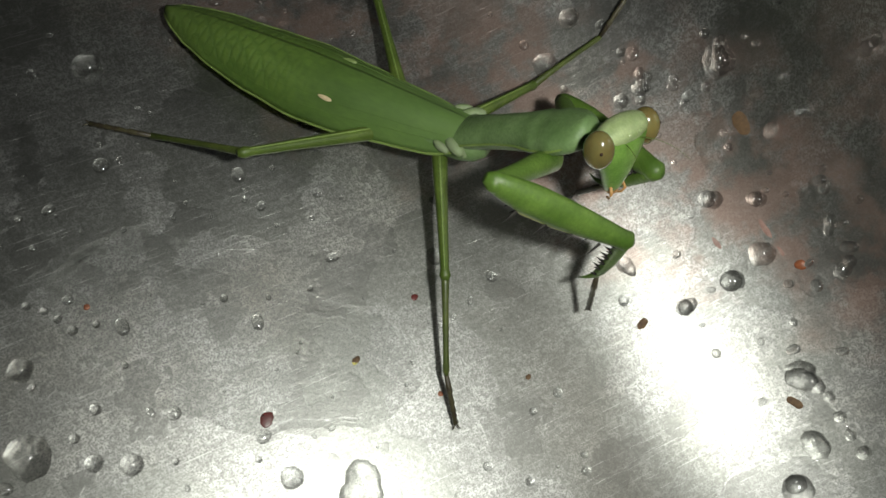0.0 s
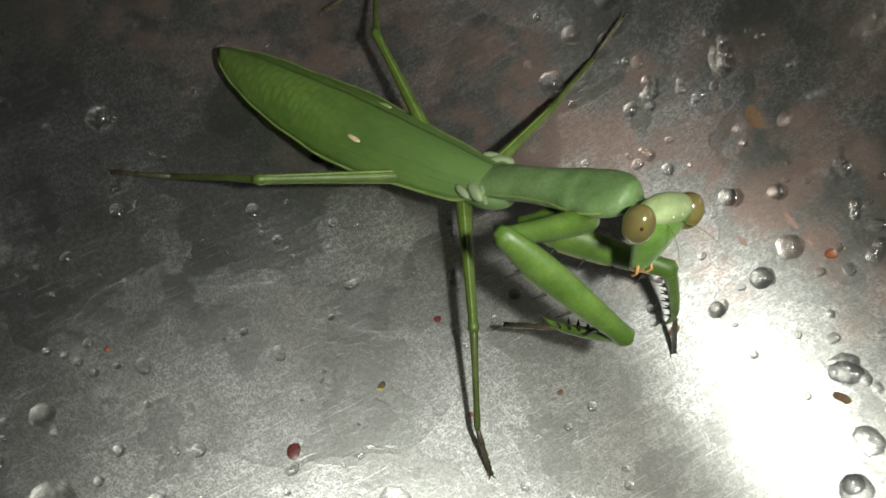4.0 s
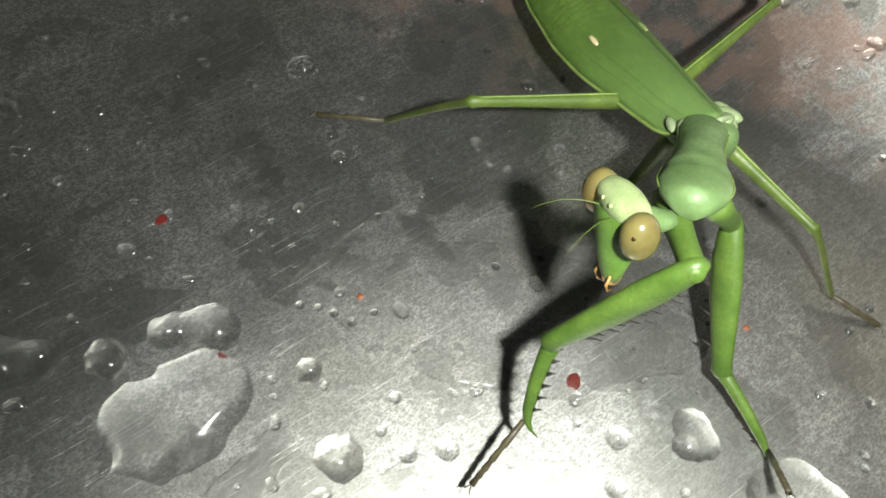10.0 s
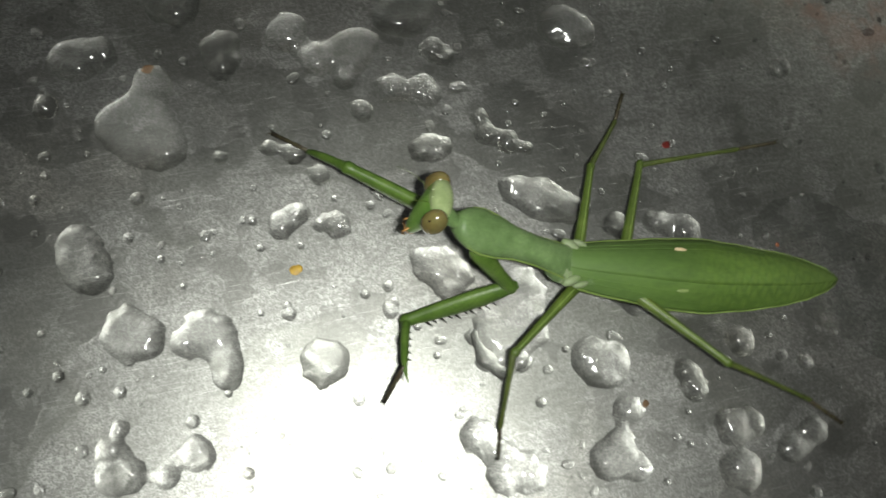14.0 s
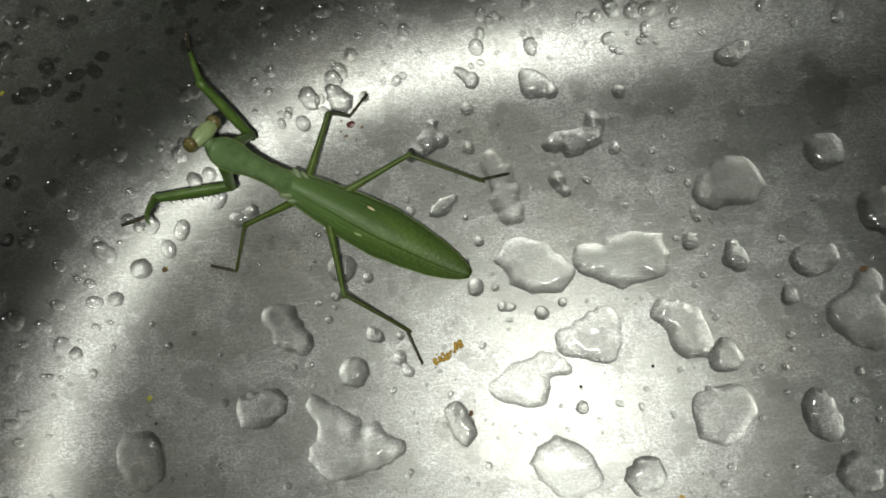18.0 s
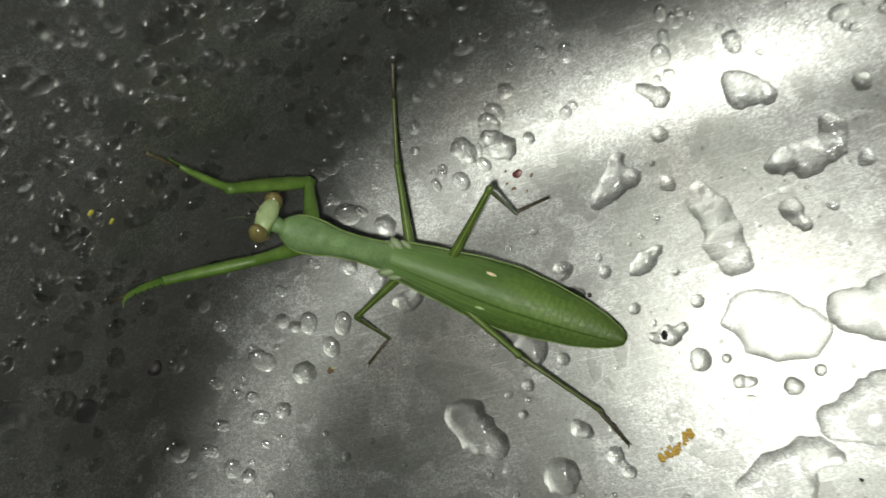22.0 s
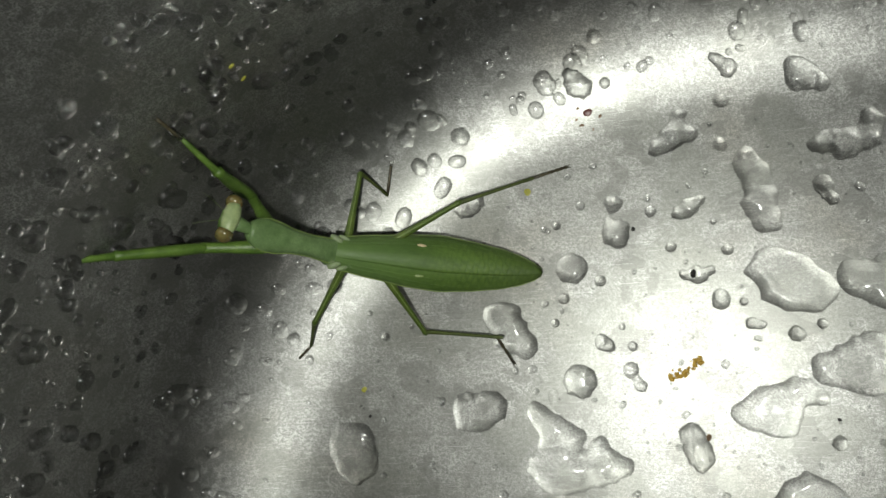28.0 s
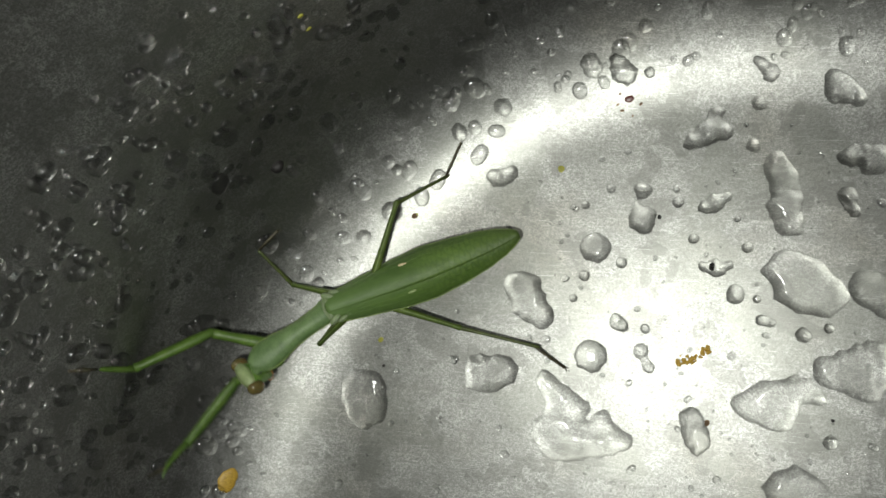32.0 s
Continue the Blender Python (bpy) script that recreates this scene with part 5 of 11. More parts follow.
    walk(HEAD_PART, [
        (0, pose(0.01886, -0.00224, 0.01451, -14.5, -10.6, -22.8)),
        (0.5, pose(0.01871, -0.00450, 0.01478, -22.3, -6.8, -30.3)),
        (1, pose(0.01838, -0.00679, 0.01492, -30.5, -4.0, -38.3)),
        (1.5, pose(0.01950, -0.00572, 0.01326, -29.5, -1.7, -32.5)),
        (2, pose(0.02041, -0.00464, 0.01154, -28.3, 0.4, -26.7)),
        (2.5, pose(0.02026, -0.00435, 0.01039, -27.4, 1.5, -25.7)),
        (3, pose(0.02008, -0.00407, 0.00923, -26.6, 2.7, -24.7)),
        (3.5, pose(0.02097, -0.00278, 0.00938, -24.9, 1.9, -24.4)),
        (4, pose(0.02183, -0.00142, 0.00943, -23.1, 1.1, -24.1)),
        (4.5, pose(0.02156, -0.00195, 0.00971, -21.3, -1.5, -31.7)),
        (5, pose(0.02113, -0.00271, 0.01011, -18.0, -4.9, -43.5)),
        (5.5, pose(0.02060, -0.00360, 0.01055, -13.1, -7.9, -57.9)),
        (6, pose(0.02003, -0.00447, 0.01096, -7.6, -9.6, -72.5)),
        (6.5, pose(0.01950, -0.00521, 0.01129, -2.8, -10.0, -85.0)),
        (7, pose(0.01912, -0.00571, 0.01151, 0.3, -9.6, -93.1)),
        (7.5, pose(0.01893, -0.00739, 0.01109, -0.3, -11.4, -92.5)),
        (8, pose(0.01866, -0.00902, 0.01066, -0.9, -13.1, -92.0)),
        (8.5, pose(0.01910, -0.01209, 0.01130, 1.6, -12.9, -102.1)),
        (9, pose(0.01925, -0.01539, 0.01164, 4.0, -12.3, -112.2)),
        (9.5, pose(0.01783, -0.01710, 0.00977, 6.0, -8.1, -103.2)),
        (10, pose(0.01625, -0.01859, 0.00788, 8.7, -4.2, -94.1)),
        (10.5, pose(0.01638, -0.01743, 0.00701, 9.0, -7.8, -84.4)),
        (11, pose(0.01665, -0.01629, 0.00616, 8.6, -11.3, -74.6)),
        (11.5, pose(0.01661, -0.01691, 0.00582, 10.0, -11.0, -67.2)),
        (12, pose(0.01656, -0.01754, 0.00545, 11.4, -10.8, -59.9)),
        (12.5, pose(0.01937, -0.01451, 0.00877, 11.8, -12.8, -35.9)),
        (13, pose(0.02167, -0.01221, 0.00818, 10.0, -11.4, -16.9)),
        (13.5, pose(0.02269, -0.00791, 0.00927, 16.6, -13.9, -15.6)),
        (14, pose(0.02297, -0.00352, 0.01003, 23.2, -16.6, -14.6)),
        (14.5, pose(0.02219, -0.00164, 0.00815, 23.1, -3.0, -4.0)),
        (15, pose(0.02115, 0.00013, 0.00636, 25.5, 10.4, 6.7)),
        (15.5, pose(0.02305, -0.00134, 0.00518, 20.3, 7.8, 8.6)),
        (16, pose(0.02298, -0.00034, 0.00545, 20.4, 6.1, 11.6)),
        (16.5, pose(0.02279, 0.00112, 0.00582, 20.4, 3.7, 16.0)),
        (17, pose(0.02252, 0.00254, 0.00616, 20.2, 1.2, 20.4)),
        (17.5, pose(0.02229, 0.00348, 0.00637, 20.0, -0.4, 23.4)),
        (18, pose(0.01913, 0.00103, 0.01348, 17.7, -10.5, -16.4)),
        (18.5, pose(0.01965, -0.00056, 0.01399, 19.2, -8.4, -20.1)),
        (19, pose(0.02007, -0.00222, 0.01446, 20.6, -6.2, -23.7)),
        (19.5, pose(0.01972, -0.00223, 0.01538, 25.0, -6.5, -24.2)),
        (20, pose(0.01934, -0.00223, 0.01629, 29.3, -6.9, -24.6)),
        (20.5, pose(0.01965, -0.00214, 0.01539, 25.5, -7.2, -24.7)),
        (21, pose(0.01991, -0.00205, 0.01449, 21.7, -7.6, -24.8)),
        (21.5, pose(0.02045, -0.00064, 0.01300, 27.1, -6.0, -13.1)),
        (22, pose(0.02081, 0.00073, 0.01148, 32.7, -5.5, -1.4)),
        (22.5, pose(0.02134, 0.00518, 0.00885, 19.0, 0.7, 9.2)),
        (23, pose(0.02085, 0.00936, 0.00586, 6.5, 9.1, 18.1)),
        (23.5, pose(0.01987, 0.00843, 0.01024, 13.3, 6.0, 14.1)),
        (24, pose(0.01813, 0.00718, 0.01431, 20.3, 3.5, 9.9)),
        (24.5, pose(0.01991, 0.00682, 0.01070, 16.0, 9.5, 15.7)),
        (25, pose(0.02103, 0.00633, 0.00696, 12.2, 16.0, 21.1)),
        (25.5, pose(0.02156, 0.00481, 0.00650, 10.7, 15.6, 14.7)),
        (26, pose(0.02215, 0.00250, 0.00577, 8.5, 14.6, 5.1)),
        (26.5, pose(0.02252, -0.00011, 0.00489, 6.4, 13.1, -5.5)),
        (27, pose(0.02258, -0.00248, 0.00406, 4.7, 11.5, -14.8)),
        (27.5, pose(0.02247, -0.00405, 0.00348, 3.8, 10.3, -21.0)),
        (28, pose(0.02087, -0.00255, 0.01398, 14.5, -8.6, -12.2)),
        (28.5, pose(0.01994, -0.00213, 0.01525, 15.8, -9.4, -10.3)),
        (29, pose(0.01894, -0.00171, 0.01647, 17.0, -10.3, -8.3)),
        (29.5, pose(0.02164, 0.00270, 0.01202, 26.0, 7.6, 12.1)),
        (30, pose(0.02268, 0.00686, 0.00683, 41.6, 20.8, 36.7)),
        (30.5, pose(0.02356, 0.00151, 0.00239, 28.4, 18.1, 26.6)),
        (31, pose(0.02247, -0.00371, -0.00198, 16.2, 13.5, 17.7)),
        (31.5, pose(0.02243, 0.00193, 0.00021, 16.3, 19.6, 22.6)),
        (32, pose(0.02087, 0.00728, 0.00229, 17.1, 25.7, 27.8)),
    ])
    walk(FORE_R[0], [
        (0, pose(0.01404, -0.00428, 0.00957, -0.0, -36.0, -106.1)),
        (0.5, pose(0.01338, -0.00586, 0.00969, -1.4, -37.5, -100.7)),
        (1, pose(0.01260, -0.00735, 0.00971, -2.2, -39.0, -94.5)),
        (1.5, pose(0.01370, -0.00667, 0.00866, -1.4, -38.2, -92.9)),
        (2, pose(0.01465, -0.00596, 0.00755, -1.3, -37.6, -90.4)),
        (2.5, pose(0.01487, -0.00571, 0.00730, -0.6, -37.8, -90.0)),
        (3, pose(0.01509, -0.00546, 0.00705, -0.4, -38.0, -89.6)),
        (3.5, pose(0.01567, -0.00424, 0.00660, 2.7, -33.9, -100.8)),
        (4, pose(0.01615, -0.00300, 0.00611, 3.3, -29.2, -110.4)),
        (4.5, pose(0.01598, -0.00332, 0.00638, 1.1, -30.2, -109.2)),
        (5, pose(0.01571, -0.00380, 0.00677, 0.0, -31.7, -107.2)),
        (5.5, pose(0.01537, -0.00435, 0.00722, -0.5, -33.5, -104.6)),
        (6, pose(0.01499, -0.00491, 0.00764, -0.9, -35.3, -101.8)),
        (6.5, pose(0.01463, -0.00538, 0.00800, -1.1, -36.9, -99.0)),
        (7, pose(0.01438, -0.00570, 0.00824, -1.0, -37.9, -97.0)),
        (7.5, pose(0.01446, -0.00632, 0.00762, -2.7, -38.1, -88.4)),
        (8, pose(0.01451, -0.00691, 0.00698, -3.5, -37.7, -79.5)),
        (8.5, pose(0.01371, -0.00890, 0.00633, -7.2, -36.9, -57.2)),
        (9, pose(0.01270, -0.01072, 0.00555, -8.1, -31.6, -35.5)),
        (9.25, pose(0.01239, -0.01120, 0.00525, -6.4, -27.5, -32.3)),
        (9.5, pose(0.01209, -0.01168, 0.00495, -4.5, -23.5, -29.1)),
        (10, pose(0.01143, -0.01257, 0.00432, -2.6, -15.1, -23.6)),
        (10.5, pose(0.01089, -0.01319, 0.00384, -3.3, -11.5, 1.8)),
        (11, pose(0.01032, -0.01376, 0.00336, -2.9, -5.9, 25.9)),
        (11.5, pose(0.01027, -0.01393, 0.00279, -0.5, -7.6, 10.9)),
        (12, pose(0.01020, -0.01408, 0.00222, 0.6, -8.8, -4.2)),
        (12.5, pose(0.01229, -0.01168, 0.00442, 2.1, 28.5, -33.8)),
        (13, pose(0.01406, -0.00979, 0.00370, -1.5, 44.2, -44.9)),
        (13.5, pose(0.01532, -0.00717, 0.00457, -1.6, 55.3, -47.1)),
        (14, pose(0.01615, -0.00432, 0.00525, -1.9, 64.6, -49.1)),
        (14.5, pose(0.01664, -0.00353, 0.00422, -4.5, 60.1, -56.1)),
        (15, pose(0.01703, -0.00270, 0.00313, -4.3, 54.9, -60.7)),
        (15.25, pose(0.01707, -0.00304, 0.00247, -20.8, 54.3, -113.8)),
        (15.5, pose(0.01710, -0.00338, 0.00180, -29.8, 46.6, -160.3)),
        (16, pose(0.01722, -0.00257, 0.00200, -11.3, 47.2, -152.7)),
        (16.5, pose(0.01732, -0.00139, 0.00227, -1.1, 47.3, -140.7)),
        (17, pose(0.01734, -0.00022, 0.00252, 3.7, 46.1, -128.3)),
        (17.5, pose(0.01731, 0.00058, 0.00268, 4.4, 44.7, -120.1)),
        (18, pose(0.01542, -0.00118, 0.00824, 12.5, 65.6, -97.3)),
        (18.5, pose(0.01520, -0.00223, 0.00843, 1.7, 66.1, -107.9)),
        (19, pose(0.01492, -0.00328, 0.00858, -4.6, 65.8, -118.2)),
        (19.5, pose(0.01451, -0.00352, 0.00917, -0.0, 65.5, -113.3)),
        (20, pose(0.01407, -0.00377, 0.00974, 2.7, 65.0, -108.2)),
        (20.5, pose(0.01451, -0.00354, 0.00917, 3.2, 63.8, -105.1)),
        (21, pose(0.01492, -0.00330, 0.00859, 3.4, 62.6, -101.9)),
        (21.5, pose(0.01559, -0.00249, 0.00761, 15.7, 57.1, -71.6)),
        (22, pose(0.01616, -0.00168, 0.00658, 14.8, 46.6, -51.8)),
        (22.5, pose(0.01685, 0.00148, 0.00460, -2.3, 55.0, -77.8)),
        (23, pose(0.01679, 0.00444, 0.00237, -12.0, 57.1, -103.3)),
        (23.17, pose(0.01658, 0.00412, 0.00351, -5.8, 60.8, -92.0)),
        (23.33, pose(0.01638, 0.00380, 0.00466, 2.6, 63.8, -78.5)),
        (23.5, pose(0.01617, 0.00348, 0.00580, 13.2, 65.7, -62.9)),
        (24, pose(0.01490, 0.00225, 0.00895, 29.5, 56.3, -12.3)),
        (24.5, pose(0.01622, 0.00191, 0.00635, 19.0, 56.8, -4.0)),
        (25, pose(0.01710, 0.00149, 0.00354, 13.2, 54.5, 4.4)),
        (25.5, pose(0.01723, 0.00056, 0.00314, 4.2, 58.1, -2.1)),
        (26, pose(0.01733, -0.00083, 0.00249, -3.4, 62.2, -14.1)),
        (26.5, pose(0.01728, -0.00237, 0.00173, -10.2, 64.5, -30.1)),
        (27, pose(0.01709, -0.00374, 0.00101, -13.6, 64.4, -44.7)),
        (27.5, pose(0.01689, -0.00463, 0.00052, -12.3, 63.3, -53.4)),
        (27.75, pose(0.01602, -0.00413, 0.00426, -9.6, 56.0, -54.6)),
        (28, pose(0.01516, -0.00363, 0.00801, -7.1, 48.8, -56.1)),
        (28.5, pose(0.01457, -0.00358, 0.00907, -8.5, 52.9, -69.5)),
        (29, pose(0.01390, -0.00352, 0.01008, -10.8, 55.2, -85.3)),
        (29.5, pose(0.01609, -0.00080, 0.00691, -7.2, 18.5, -93.4)),
        (30, pose(0.01714, 0.00173, 0.00321, -2.8, -13.7, -92.6)),
        (30.5, pose(0.01747, -0.00140, -0.00012, -0.3, -17.3, -101.3)),
        (31, pose(0.01657, -0.00446, -0.00359, 0.3, -21.8, -105.1)),
        (31.5, pose(0.01741, -0.00098, -0.00179, -5.1, -51.0, -26.7)),
        (32, pose(0.01734, 0.00258, 0.00000, -7.8, -20.7, -31.5)),
    ])
    walk(FORE_R[1], [
        (0, pose(0.01121, -0.01412, 0.01700, -25.2, 32.5, 18.1)),
        (0.5, pose(0.01151, -0.01571, 0.01739, -19.5, 38.9, 17.3)),
        (1, pose(0.01182, -0.01716, 0.01766, -12.7, 45.2, 15.8)),
        (1.5, pose(0.01320, -0.01660, 0.01649, -10.6, 48.4, 16.6)),
        (2, pose(0.01458, -0.01598, 0.01527, -10.1, 51.5, 17.4)),
        (2.5, pose(0.01487, -0.01571, 0.01506, -11.0, 54.3, 15.2)),
        (3, pose(0.01516, -0.01543, 0.01484, -13.1, 56.9, 12.7)),
        (3.5, pose(0.01370, -0.01455, 0.01367, -15.0, 49.3, 11.8)),
        (4, pose(0.01229, -0.01335, 0.01227, -19.0, 41.5, 9.8)),
        (4.5, pose(0.01239, -0.01365, 0.01274, -18.4, 43.1, 9.7)),
        (5, pose(0.01253, -0.01408, 0.01342, -17.6, 45.5, 9.5)),
        (5.5, pose(0.01270, -0.01456, 0.01420, -16.9, 48.2, 9.1)),
        (6, pose(0.01289, -0.01501, 0.01496, -16.2, 50.9, 8.5)),
        (6.5, pose(0.01305, -0.01538, 0.01559, -15.6, 53.3, 7.8)),
        (7, pose(0.01316, -0.01561, 0.01601, -14.7, 54.9, 7.2)),
        (7.5, pose(0.01475, -0.01627, 0.01542, -6.0, 62.8, 15.7)),
        (8, pose(0.01633, -0.01676, 0.01470, 7.8, 69.8, 28.4)),
        (8.5, pose(0.01919, -0.01741, 0.01392, 88.5, 83.5, 100.3)),
        (9, pose(0.02148, -0.01697, 0.01219, -162.1, 72.0, -179.0)),
        (9.25, pose(0.02188, -0.01719, 0.01110, -116.4, 69.7, -155.8)),
        (9.5, pose(0.02223, -0.01732, 0.01000, -82.6, 63.1, -144.9)),
        (10, pose(0.02262, -0.01746, 0.00762, -25.7, 50.0, -127.2)),
        (10.5, pose(0.02328, -0.01279, 0.00637, -0.9, 39.4, -109.6)),
        (11, pose(0.02164, -0.00826, 0.00467, 6.1, 26.4, -89.3)),
        (11.5, pose(0.02258, -0.01156, 0.00447, 3.2, 14.8, -82.2)),
        (12, pose(0.02267, -0.01499, 0.00415, 0.7, 2.2, -72.7)),
        (12.5, pose(0.02153, -0.01787, -0.00161, -5.9, -17.4, -53.0)),
        (13, pose(0.02049, -0.01619, -0.00511, -9.8, -41.2, -27.6)),
        (13.5, pose(0.02022, -0.01244, -0.00583, -8.6, -26.9, -22.4)),
        (14, pose(0.01970, -0.00843, -0.00617, -7.0, -12.0, -19.2)),
        (14.5, pose(0.02016, -0.00877, -0.00674, -6.7, -8.5, -15.3)),
        (15, pose(0.02058, -0.00904, -0.00723, -7.2, -4.3, -11.4)),
        (15.25, pose(0.01408, -0.00979, -0.00781, -9.2, -15.3, -14.3)),
        (15.5, pose(0.00892, -0.00630, -0.00739, -10.8, -26.3, -17.0)),
        (16, pose(0.00958, -0.00651, -0.00729, -13.3, -26.3, -11.3)),
        (16.5, pose(0.01068, -0.00683, -0.00702, -15.1, -25.8, -3.1)),
        (17, pose(0.01191, -0.00709, -0.00660, -16.1, -24.7, 4.5)),
        (17.5, pose(0.01280, -0.00720, -0.00622, -16.1, -23.5, 9.3)),
        (18, pose(0.01476, -0.00635, -0.00328, -6.1, -36.5, -18.2)),
        (18.5, pose(0.01362, -0.00711, -0.00313, -5.7, -38.0, -20.8)),
        (19, pose(0.01247, -0.00785, -0.00295, -4.8, -39.3, -23.4)),
        (19.5, pose(0.01244, -0.00835, -0.00234, -6.2, -38.2, -22.3)),
        (20, pose(0.01240, -0.00885, -0.00172, -7.4, -37.1, -21.1)),
        (20.5, pose(0.01306, -0.00893, -0.00218, -8.7, -40.4, -20.0)),
        (21, pose(0.01372, -0.00901, -0.00264, -10.1, -43.7, -18.8)),
        (21.5, pose(0.01777, -0.00901, -0.00301, -21.0, -48.9, 4.5)),
        (22, pose(0.02153, -0.00851, -0.00261, -27.6, -47.1, 27.8)),
        (22.5, pose(0.01838, -0.00561, -0.00576, -16.4, -34.4, 23.8)),
        (23, pose(0.01521, -0.00226, -0.00824, -4.8, -19.4, 19.4)),
        (23.17, pose(0.01637, -0.00205, -0.00753, -1.8, -13.1, 16.9)),
        (23.33, pose(0.01749, -0.00167, -0.00669, 0.8, -6.6, 14.9)),
        (23.5, pose(0.01854, -0.00115, -0.00573, 3.2, -0.1, 13.1)),
        (24, pose(0.02176, 0.00076, -0.00157, 7.4, 27.3, 2.7)),
        (24.5, pose(0.02314, 0.00143, -0.00424, 12.1, 12.1, 12.8)),
        (25, pose(0.02442, 0.00205, -0.00676, 10.0, 2.7, 18.5)),
        (25.5, pose(0.02392, 0.00032, -0.00760, 8.5, -4.4, 18.5)),
        (26, pose(0.02305, -0.00227, -0.00869, 8.3, -17.3, 18.3)),
        (26.5, pose(0.02199, -0.00510, -0.00969, 8.0, -34.3, 17.8)),
        (27, pose(0.02098, -0.00758, -0.01040, 7.9, -50.5, 16.6)),
        (27.5, pose(0.02028, -0.00919, -0.01078, 8.6, -60.9, 14.9)),
        (27.75, pose(0.02012, -0.00989, -0.00623, 11.7, -64.3, -1.0)),
        (28, pose(0.01980, -0.01055, -0.00152, 17.6, -67.2, -19.5)),
        (28.5, pose(0.01724, -0.01072, -0.00103, 6.9, -60.4, -19.6)),
        (29, pose(0.01449, -0.01072, -0.00031, 2.3, -52.9, -20.2)),
        (29.5, pose(0.01537, -0.01277, 0.00289, -6.3, -44.6, -17.6)),
        (30, pose(0.01658, -0.01054, 0.00621, -6.6, -32.7, -31.1)),
        (30.5, pose(0.01511, -0.01324, 0.00365, -19.8, -48.4, -18.7)),
        (31, pose(0.01351, -0.01580, 0.00111, -39.2, -61.9, 4.1)),
        (31.5, pose(0.02517, -0.00488, 0.00894, -38.3, -28.1, 27.9)),
        (32, pose(0.02834, -0.00417, 0.00488, -20.4, -20.6, 8.4)),
    ])
